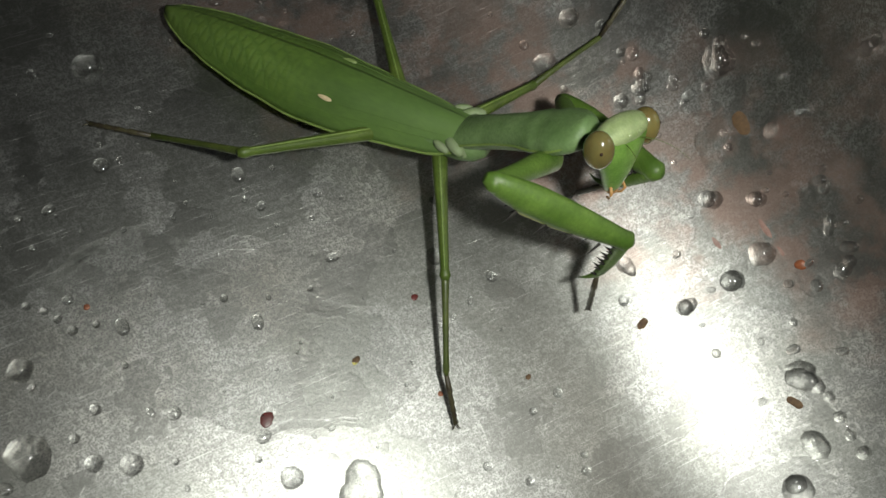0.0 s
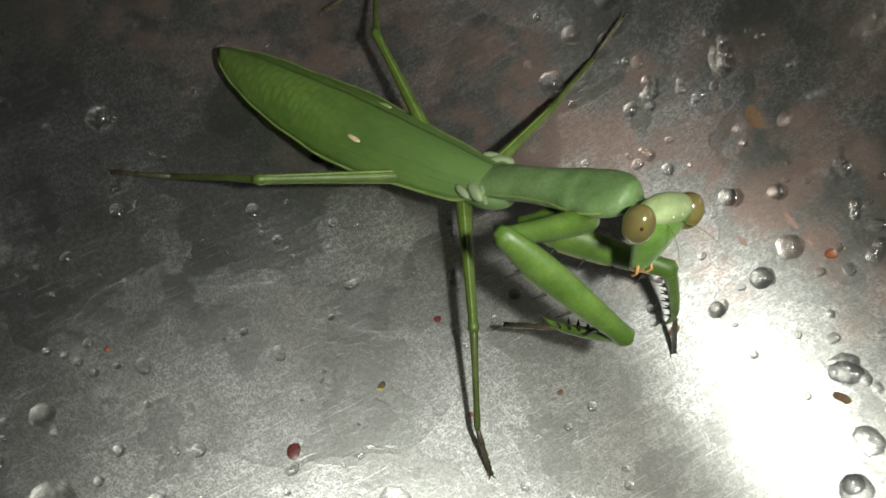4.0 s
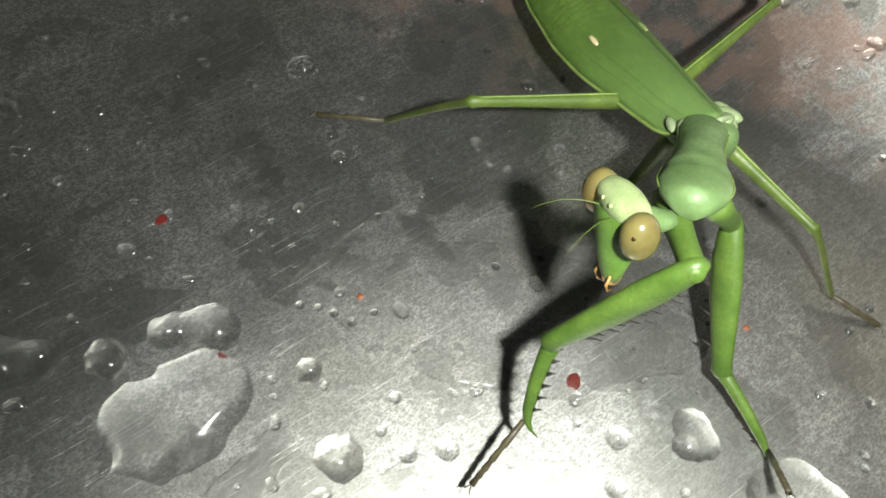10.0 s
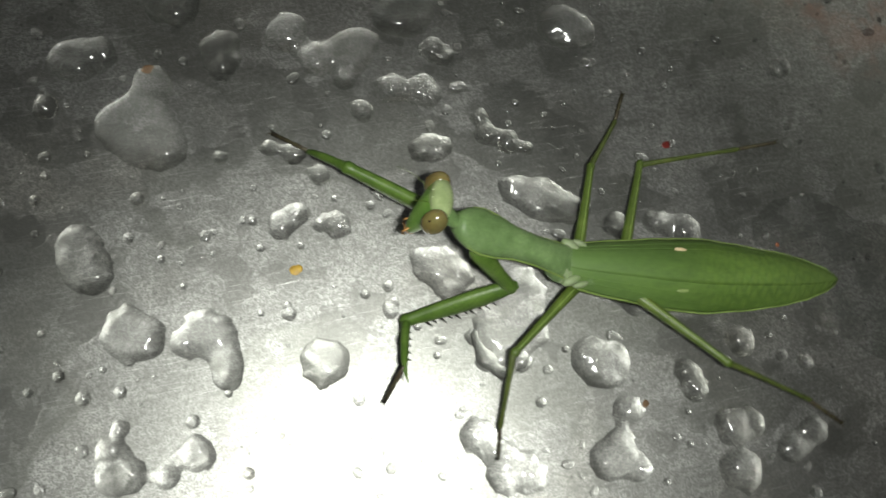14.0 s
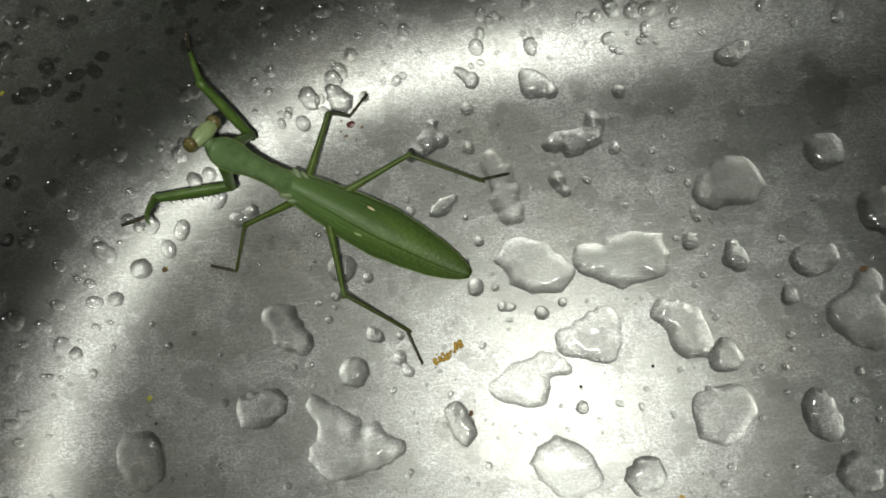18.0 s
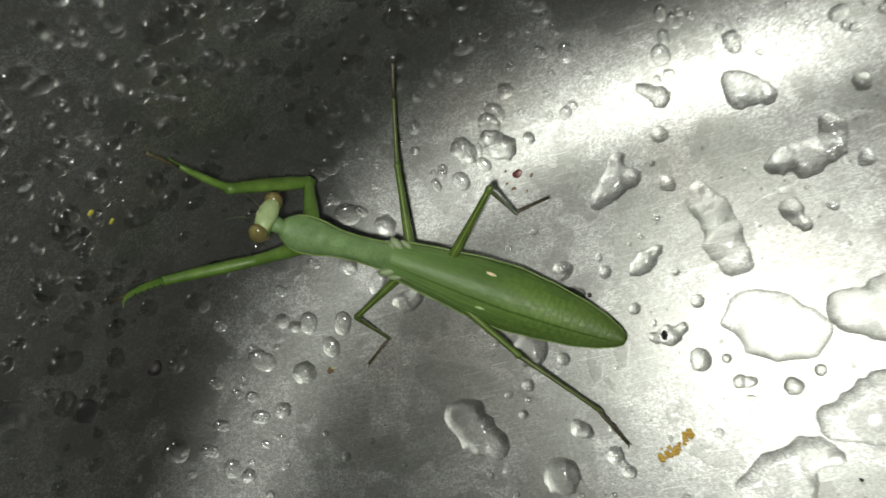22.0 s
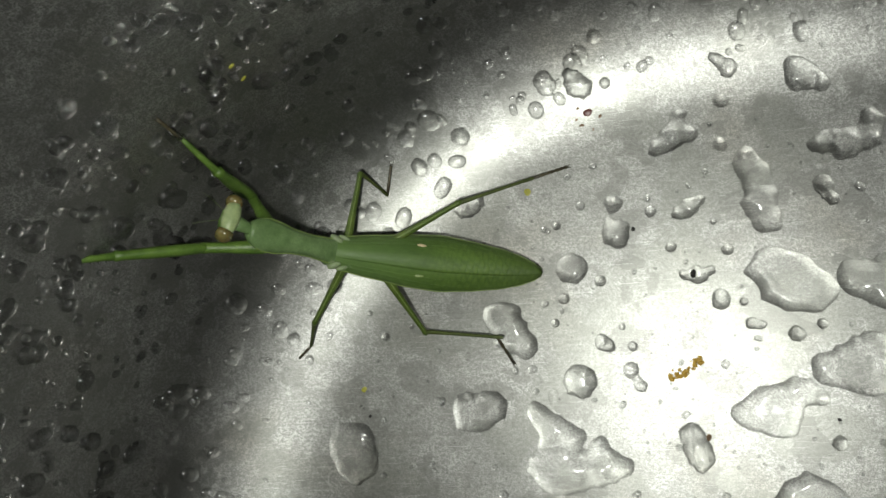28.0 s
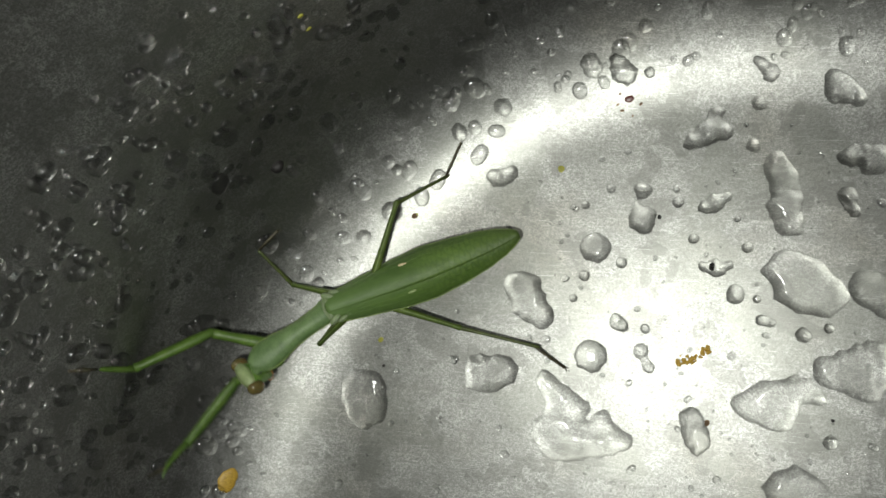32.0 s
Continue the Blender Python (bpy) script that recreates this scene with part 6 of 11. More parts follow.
    walk(FORE_R[2], [
        (0, pose(0.02550, -0.00945, 0.00743, 174.7, 80.2, -169.7)),
        (0.5, pose(0.02475, -0.01158, 0.00620, 163.6, 63.4, 168.5)),
        (1, pose(0.02391, -0.01374, 0.00501, 171.6, 46.1, 162.8)),
        (1.5, pose(0.02454, -0.01321, 0.00316, 174.5, 45.4, 164.8)),
        (2, pose(0.02516, -0.01267, 0.00131, 175.7, 44.8, 166.7)),
        (2.5, pose(0.02492, -0.01298, 0.00059, 178.1, 42.2, 169.0)),
        (3, pose(0.02465, -0.01329, -0.00010, -178.9, 39.9, 171.1)),
        (3.5, pose(0.02508, -0.01218, 0.00016, -176.5, 38.3, 174.6)),
        (4, pose(0.02545, -0.01107, 0.00046, -173.6, 37.0, 177.8)),
        (4.5, pose(0.02522, -0.01146, 0.00056, -174.2, 37.0, 176.5)),
        (5, pose(0.02486, -0.01203, 0.00072, -174.8, 37.0, 174.5)),
        (5.5, pose(0.02443, -0.01269, 0.00091, -174.9, 37.1, 172.2)),
        (6, pose(0.02399, -0.01336, 0.00111, -175.2, 37.3, 169.9)),
        (6.5, pose(0.02360, -0.01393, 0.00130, -175.3, 37.5, 167.8)),
        (7, pose(0.02333, -0.01433, 0.00143, -174.9, 37.6, 166.5)),
        (7.5, pose(0.02260, -0.01407, -0.00043, -176.8, 35.5, 161.4)),
        (8, pose(0.02174, -0.01384, -0.00203, -178.0, 34.6, 156.1)),
        (8.5, pose(0.01883, -0.01543, -0.00380, -162.8, 23.5, 142.4)),
        (9, pose(0.01598, -0.01707, -0.00477, -140.3, 15.1, 130.8)),
        (9.25, pose(0.01625, -0.01973, -0.00562, -123.6, 38.3, 128.4)),
        (9.5, pose(0.01564, -0.02195, -0.00590, -98.4, 60.8, 138.1)),
        (10, pose(0.01569, -0.02659, -0.00604, 54.2, 68.5, -68.0)),
        (10.5, pose(0.01865, -0.02577, -0.00494, 38.2, 61.8, -73.8)),
        (11, pose(0.02182, -0.02423, -0.00325, 17.7, 53.4, -80.7)),
        (11.5, pose(0.02493, -0.02864, -0.00009, 6.0, 62.6, -83.6)),
        (12, pose(0.02795, -0.03200, 0.00345, -6.1, 68.1, -88.8)),
        (12.5, pose(0.03178, -0.03144, 0.00373, -20.4, 45.6, -98.3)),
        (13, pose(0.03238, -0.02241, 0.00662, -12.9, 63.1, -71.7)),
        (13.5, pose(0.03491, -0.01851, 0.00224, -9.9, 56.5, -55.4)),
        (14, pose(0.03617, -0.01416, -0.00246, -6.3, 42.4, -40.1)),
        (14.5, pose(0.03716, -0.01342, -0.00412, -10.8, 41.7, -39.7)),
        (15, pose(0.03800, -0.01256, -0.00588, -13.8, 39.8, -39.2)),
        (15.25, pose(0.03074, -0.01403, -0.00312, -28.6, 48.0, -91.5)),
        (15.5, pose(0.02421, -0.01096, 0.00049, -47.3, 44.2, -147.0)),
        (16, pose(0.02525, -0.00964, 0.00061, -38.5, 49.1, -128.2)),
        (16.5, pose(0.02670, -0.00771, 0.00075, -21.2, 46.9, -82.3)),
        (17, pose(0.02805, -0.00581, 0.00085, -13.2, 29.5, -48.0)),
        (17.5, pose(0.02893, -0.00455, 0.00089, -15.5, 18.7, -36.2)),
        (18, pose(0.02836, -0.01083, 0.00732, -11.7, 30.4, -41.5)),
        (18.5, pose(0.02675, -0.01209, 0.00784, -11.2, 44.5, -45.2)),
        (19, pose(0.02512, -0.01334, 0.00834, -14.3, 59.2, -51.9)),
        (19.5, pose(0.02540, -0.01365, 0.00870, -18.4, 59.7, -59.0)),
        (20, pose(0.02566, -0.01396, 0.00904, -22.5, 59.8, -66.2)),
        (20.5, pose(0.02581, -0.01356, 0.00938, -20.8, 56.2, -66.3)),
        (21, pose(0.02591, -0.01316, 0.00968, -19.0, 52.2, -66.1)),
        (21.5, pose(0.02945, -0.00808, 0.01042, -6.3, -0.6, -34.1)),
        (22, pose(0.03227, -0.00285, 0.01044, -17.0, -46.8, -8.8)),
        (22.5, pose(0.03184, 0.00033, 0.00431, -30.0, -56.7, 7.8)),
        (23, pose(0.03107, 0.00332, -0.00232, -44.2, -63.0, 38.3)),
        (23.167, pose(0.03268, 0.00318, -0.00345, -12.4, -61.7, 58.3)),
        (23.17, pose(0.03298, 0.00301, -0.00350, -9.1, -61.9, 60.3)),
        (23.33, pose(0.03460, 0.00287, -0.00464, 27.0, -66.9, 81.0)),
        (23.333, pose(0.03429, 0.00304, -0.00457, 30.6, -67.7, 82.8)),
        (23.5, pose(0.03590, 0.00290, -0.00570, 70.6, -76.5, 92.6)),
        (24, pose(0.03758, 0.00150, -0.00975, 58.9, -75.5, 108.2)),
        (24.5, pose(0.04013, 0.00529, -0.00798, 115.6, -62.0, 44.2)),
        (25, pose(0.04130, 0.00770, -0.00760, 100.2, -40.3, 30.9)),
        (25.5, pose(0.04078, 0.00594, -0.00624, 72.0, -36.5, 33.0)),
        (26, pose(0.03922, 0.00308, -0.00341, 39.8, -22.4, 35.5)),
        (26.5, pose(0.03601, -0.00060, 0.00035, 18.8, 3.0, 35.8)),
        (27, pose(0.03184, -0.00433, 0.00336, 9.4, 18.8, 34.2)),
        (27.5, pose(0.02867, -0.00696, 0.00478, 5.5, 23.5, 33.0)),
        (27.75, pose(0.02783, -0.01002, 0.00983, -12.7, -5.7, -1.8)),
        (28, pose(0.02630, -0.01284, 0.01492, -11.8, -39.8, -34.0)),
        (28.5, pose(0.02553, -0.01367, 0.01447, -8.0, -38.5, -29.8)),
        (29, pose(0.02458, -0.01443, 0.01391, -5.9, -37.1, -25.9)),
        (29.5, pose(0.02747, -0.01661, 0.01540, -6.6, -44.1, -46.9)),
        (30, pose(0.02943, -0.01828, 0.01584, -11.5, -47.3, -72.0)),
        (30.5, pose(0.02631, -0.01704, 0.01699, -16.6, -37.8, -75.5)),
        (31, pose(0.02188, -0.01520, 0.01684, -15.6, -29.9, -71.7)),
        (31.5, pose(0.03969, 0.00280, 0.01772, -24.4, -45.0, -5.1)),
        (32, pose(0.04559, -0.00163, 0.01144, -27.4, -75.1, -9.5)),
    ])
    walk(FORE_R[3], [
        (0, pose(0.02367, -0.00978, -0.00334, 0.0, 85.9, -73.4)),
        (0.5, pose(0.01996, -0.01061, -0.00357, -102.3, 78.1, 162.9)),
        (1, pose(0.01666, -0.01150, -0.00286, -63.4, 62.2, 156.2)),
        (1.5, pose(0.01714, -0.01119, -0.00462, -25.3, 49.2, 168.6)),
        (2, pose(0.01761, -0.01088, -0.00638, -8.6, 35.5, 175.7)),
        (2.5, pose(0.01698, -0.01144, -0.00676, -5.4, 36.0, 168.7)),
        (3, pose(0.01637, -0.01200, -0.00711, -4.0, 36.0, 161.6)),
        (3.5, pose(0.01655, -0.01137, -0.00661, 1.1, 36.4, 172.8)),
        (4, pose(0.01673, -0.01074, -0.00611, 3.2, 35.8, -176.2)),
        (4.5, pose(0.01651, -0.01092, -0.00601, 0.6, 36.9, -179.2)),
        (5, pose(0.01618, -0.01119, -0.00586, -1.0, 38.3, 176.1)),
        (5.5, pose(0.01581, -0.01151, -0.00569, -2.0, 39.7, 170.4)),
        (6, pose(0.01544, -0.01183, -0.00551, -2.5, 40.8, 164.4)),
        (6.5, pose(0.01513, -0.01211, -0.00535, -2.6, 41.5, 159.2)),
        (7, pose(0.01492, -0.01230, -0.00523, -2.2, 41.8, 155.7)),
        (7.5, pose(0.01417, -0.01123, -0.00677, -1.1, 40.3, 155.4)),
        (8, pose(0.01351, -0.01020, -0.00823, -0.5, 38.7, 155.2)),
        (8.5, pose(0.01089, -0.00931, -0.00815, -0.9, 54.2, 153.2)),
        (9, pose(0.00909, -0.00908, -0.00761, -4.1, 66.1, 146.1)),
        (9.25, pose(0.01092, -0.01301, -0.01239, 31.2, 59.3, -129.6)),
        (9.5, pose(0.01167, -0.01839, -0.01544, 31.0, 42.0, -77.2)),
        (10, pose(0.01719, -0.03030, -0.01620, 13.9, 37.3, -74.9)),
        (10.5, pose(0.02009, -0.03072, -0.01457, 2.9, 47.0, -87.4)),
        (11, pose(0.02287, -0.03066, -0.01202, -5.1, 56.5, -104.7)),
        (11.5, pose(0.02549, -0.03363, -0.00979, -7.7, 64.9, -114.2)),
        (12, pose(0.02803, -0.03607, -0.00668, -13.2, 73.0, -127.3)),
        (12.5, pose(0.03068, -0.03901, -0.00408, 11.3, 47.8, -89.3)),
        (13, pose(0.03393, -0.02711, -0.00311, 0.6, 23.1, -102.6)),
        (13.5, pose(0.03834, -0.02347, -0.00687, 4.7, 32.2, -74.6)),
        (14, pose(0.04233, -0.01935, -0.00983, 9.6, 35.6, -38.0)),
        (14.5, pose(0.04344, -0.01863, -0.01138, 3.8, 36.3, -39.2)),
        (15, pose(0.04451, -0.01786, -0.01288, 1.3, 37.1, -40.5)),
        (15.25, pose(0.03055, -0.02133, -0.01125, -1.4, 42.3, -51.1)),
        (15.5, pose(0.01764, -0.01523, -0.00712, -5.7, 46.9, -63.0)),
        (16, pose(0.02083, -0.01527, -0.00764, 2.2, 22.8, -47.7)),
        (16.5, pose(0.02769, -0.01511, -0.00723, 2.7, -31.7, -39.4)),
        (17, pose(0.03442, -0.01288, -0.00453, 3.9, -52.1, -49.0)),
        (17.5, pose(0.03728, -0.01066, -0.00262, 0.4, -50.6, -45.2)),
        (18, pose(0.03542, -0.01707, 0.00179, 29.5, -78.7, -90.4)),
        (18.5, pose(0.03224, -0.01762, 0.00019, 56.4, -82.6, -128.1)),
        (19, pose(0.02858, -0.01774, -0.00104, 67.2, -83.1, -149.8)),
        (19.5, pose(0.02823, -0.01837, -0.00074, 97.3, -85.5, 172.6)),
        (20, pose(0.02788, -0.01899, -0.00041, 142.0, -84.6, 122.3)),
        (20.5, pose(0.02825, -0.01913, 0.00031, 116.9, -81.7, 135.0)),
        (21, pose(0.02863, -0.01928, 0.00105, 91.6, -78.5, 140.9)),
        (21.5, pose(0.03849, -0.01421, 0.01053, 54.9, -64.5, 141.8)),
        (21.75, pose(0.03908, -0.00910, 0.01447, 64.5, -86.7, 154.7)),
        (22, pose(0.03966, -0.00399, 0.01840, -102.1, -71.0, -16.4)),
        (22.5, pose(0.03778, 0.00115, 0.01344, -64.7, -59.9, -2.0)),
        (23, pose(0.03496, 0.00640, 0.00741, -31.7, -44.6, 4.8)),
        (23.17, pose(0.03552, 0.00749, 0.00614, -27.0, -46.9, 6.5)),
        (23.33, pose(0.03526, 0.00710, 0.00542, -22.2, -49.4, 7.9)),
        (23.5, pose(0.03578, 0.00544, 0.00493, -17.2, -51.9, 9.1)),
        (24, pose(0.03673, 0.00410, 0.00083, -15.4, -64.1, 20.6)),
        (24.5, pose(0.04381, 0.00886, 0.00166, -25.2, -74.2, 43.4)),
        (25, pose(0.04846, 0.01198, -0.00054, -28.0, -71.0, 61.9)),
        (25.5, pose(0.04814, 0.01073, 0.00026, -18.2, -68.9, 63.0)),
        (26, pose(0.04743, 0.00894, 0.00076, -9.7, -65.7, 60.9)),
        (26.5, pose(0.04486, 0.00579, -0.00022, 0.9, -53.7, 48.5)),
        (27, pose(0.04039, 0.00149, -0.00017, 3.1, -31.0, 40.5)),
        (27.5, pose(0.03707, -0.00150, 0.00042, 1.8, -18.2, 37.7)),
        (27.75, pose(0.03870, -0.01037, 0.01091, -2.2, -41.9, 14.0)),
        (28, pose(0.03325, -0.01754, 0.02191, 13.0, -64.1, -24.0)),
        (28.5, pose(0.03295, -0.01792, 0.02127, 7.6, -54.9, -26.0)),
        (29, pose(0.03243, -0.01824, 0.02049, 3.9, -47.1, -26.8)),
        (29.5, pose(0.03283, -0.02233, 0.02301, 6.8, -59.0, -38.7)),
        (30, pose(0.03172, -0.02533, 0.02386, 19.0, -67.6, -66.9)),
        (30.5, pose(0.02848, -0.02540, 0.02368, 15.8, -71.2, -72.6)),
        (31, pose(0.02485, -0.02419, 0.02229, 14.5, -69.6, -80.0)),
        (31.5, pose(0.04812, 0.00206, 0.02617, 10.4, -51.7, 1.8)),
        (32, pose(0.04863, -0.00214, 0.02300, -38.2, -75.7, -3.5)),
    ])
    walk(MID_R[0], [
        (0, pose(-0.00230, -0.00253, -0.00287, 0.0, 13.7, -60.7)),
        (0.5, pose(-0.00230, -0.00253, -0.00287, 0.2, 15.8, -58.3)),
        (1, pose(-0.00230, -0.00253, -0.00287, 0.4, 18.0, -55.7)),
        (1.5, pose(-0.00230, -0.00253, -0.00287, 0.4, 19.1, -53.6)),
        (2, pose(-0.00230, -0.00253, -0.00287, 0.4, 20.2, -51.5)),
        (2.5, pose(-0.00230, -0.00253, -0.00287, 0.5, 20.1, -49.3)),
        (3, pose(-0.00230, -0.00253, -0.00287, 0.5, 20.1, -47.1)),
        (3.5, pose(-0.00230, -0.00253, -0.00287, -0.2, 18.8, -49.7)),
        (4, pose(-0.00230, -0.00253, -0.00287, -0.4, 17.6, -52.3)),
        (4.5, pose(-0.00230, -0.00253, -0.00287, -0.1, 17.5, -51.6)),
        (5, pose(-0.00230, -0.00253, -0.00287, 0.1, 17.4, -50.5)),
        (5.5, pose(-0.00230, -0.00253, -0.00287, 0.2, 17.3, -49.3)),
        (6, pose(-0.00230, -0.00253, -0.00287, 0.2, 17.2, -48.2)),
        (6.5, pose(-0.00230, -0.00253, -0.00287, 0.2, 17.1, -47.2)),
        (7, pose(-0.00230, -0.00253, -0.00287, 0.1, 17.0, -46.5)),
        (7.5, pose(-0.00230, -0.00253, -0.00287, 0.3, 27.1, -44.2)),
        (8, pose(-0.00230, -0.00253, -0.00287, 0.7, 37.3, -41.4)),
        (8.5, pose(-0.00230, -0.00253, -0.00287, 2.5, 43.3, -33.6)),
        (9, pose(-0.00230, -0.00253, -0.00287, 4.1, 48.5, -24.4)),
        (9.5, pose(-0.00230, -0.00253, -0.00287, -0.0, 45.7, -30.0)),
        (9.67, pose(-0.00230, -0.00253, -0.00287, 8.7, 49.8, -74.7)),
        (9.83, pose(-0.00230, -0.00253, -0.00287, 10.2, 56.9, -124.5)),
        (10, pose(-0.00230, -0.00253, -0.00287, 0.0, 61.7, 175.6)),
        (10.25, pose(-0.00230, -0.00253, -0.00287, 15.7, 32.3, -126.6)),
        (10.5, pose(-0.00230, -0.00253, -0.00287, 0.0, 4.9, -85.9)),
        (11, pose(-0.00230, -0.00253, -0.00287, 0.0, -0.7, -74.1)),
        (11.5, pose(-0.00230, -0.00253, -0.00287, 0.0, -6.6, -73.4)),
        (12, pose(-0.00230, -0.00253, -0.00287, 0.0, -18.3, -43.0)),
        (12.17, pose(-0.00230, -0.00253, -0.00287, 0.0, -10.5, -43.6)),
        (12.33, pose(-0.00230, -0.00253, -0.00287, -0.0, -2.8, -44.3)),
        (12.5, pose(-0.00230, -0.00253, -0.00287, -0.2, 5.0, -44.9)),
        (12.67, pose(-0.00230, -0.00253, -0.00287, -1.9, -5.9, -52.3)),
        (12.83, pose(-0.00230, -0.00253, -0.00287, -2.2, -16.9, -59.6)),
        (13, pose(-0.00230, -0.00253, -0.00287, -0.9, -27.9, -67.5)),
        (13.5, pose(-0.00230, -0.00253, -0.00287, 3.1, -10.4, -86.7)),
        (14, pose(-0.00230, -0.00253, -0.00287, 2.2, 6.9, -102.7)),
        (14.5, pose(-0.00230, -0.00253, -0.00287, 0.5, 6.2, -110.8)),
        (15, pose(-0.00230, -0.00253, -0.00287, -0.1, 5.4, -118.4)),
        (15.25, pose(-0.00230, -0.00253, -0.00287, 0.1, 8.3, -85.2)),
        (15.5, pose(-0.00230, -0.00253, -0.00287, 1.9, 10.6, -51.7)),
        (16, pose(-0.00230, -0.00253, -0.00287, 0.5, 4.9, -55.0)),
        (16.5, pose(-0.00230, -0.00253, -0.00287, 0.0, -3.8, -59.9)),
        (17, pose(-0.00230, -0.00253, -0.00287, 0.1, -12.3, -64.8)),
        (17.5, pose(-0.00230, -0.00253, -0.00287, 0.3, -17.8, -68.1)),
        (18, pose(-0.00230, -0.00253, -0.00287, 1.6, -14.6, -81.3)),
        (18.5, pose(-0.00230, -0.00253, -0.00287, -0.8, -10.4, -66.2)),
        (19, pose(-0.00230, -0.00253, -0.00287, -1.2, -5.9, -52.9)),
        (19.5, pose(-0.00230, -0.00253, -0.00287, -0.4, -3.5, -53.9)),
        (20, pose(-0.00230, -0.00253, -0.00287, -0.1, -1.0, -54.9)),
        (20.5, pose(-0.00230, -0.00253, -0.00287, -0.1, -1.7, -53.7)),
        (21, pose(-0.00230, -0.00253, -0.00287, -0.0, -2.3, -52.4)),
        (21.5, pose(-0.00230, -0.00253, -0.00287, 0.1, -4.0, -57.4)),
        (22, pose(-0.00230, -0.00253, -0.00287, 0.2, -5.8, -62.5)),
        (22.5, pose(-0.00230, -0.00253, -0.00287, 0.4, -9.9, -72.0)),
        (23, pose(-0.00230, -0.00253, -0.00287, 0.7, -13.6, -80.9)),
        (23.5, pose(-0.00230, -0.00253, -0.00287, -1.6, -9.5, -59.4)),
        (24, pose(-0.00230, -0.00253, -0.00287, -2.1, -3.0, -34.4)),
        (24.5, pose(-0.00230, -0.00253, -0.00287, -0.8, 2.9, -34.7)),
        (24.75, pose(-0.00230, -0.00253, -0.00287, -0.5, 6.1, -34.9)),
        (25, pose(-0.00230, -0.00253, -0.00287, -0.3, 9.3, -35.1)),
        (25.5, pose(-0.00230, -0.00253, -0.00287, -0.4, 10.7, -39.9)),
        (26, pose(-0.00230, -0.00253, -0.00287, -0.7, 12.6, -47.3)),
        (26.5, pose(-0.00230, -0.00253, -0.00287, -1.0, 14.5, -55.7)),
        (27, pose(-0.00230, -0.00253, -0.00287, -1.1, 15.9, -63.1)),
        (27.5, pose(-0.00230, -0.00253, -0.00287, -0.9, 16.7, -67.9)),
        (28, pose(-0.00230, -0.00253, -0.00287, -3.2, 8.8, -95.6)),
        (28.5, pose(-0.00230, -0.00253, -0.00287, 0.1, -12.8, -73.9)),
        (28.75, pose(-0.00230, -0.00253, -0.00287, 0.1, -22.4, -62.0)),
        (29, pose(-0.00230, -0.00253, -0.00287, -2.2, -31.8, -49.1)),
        (29.5, pose(-0.00230, -0.00253, -0.00287, -1.9, -25.0, -44.1)),
        (30, pose(-0.00230, -0.00253, -0.00287, -1.5, -17.9, -39.5)),
        (30.25, pose(-0.00230, -0.00253, -0.00287, -0.3, -0.9, -42.3)),
        (30.5, pose(-0.00230, -0.00253, -0.00287, 0.1, 16.1, -44.9)),
        (31, pose(-0.00230, -0.00253, -0.00287, -1.1, 49.3, -52.6)),
        (31.5, pose(-0.00230, -0.00253, -0.00287, 2.1, 41.2, -44.9)),
        (31.75, pose(-0.00230, -0.00253, -0.00287, 1.2, 36.6, -40.9)),
        (32, pose(-0.00230, -0.00253, -0.00287, 0.0, 32.0, -37.1)),
    ])
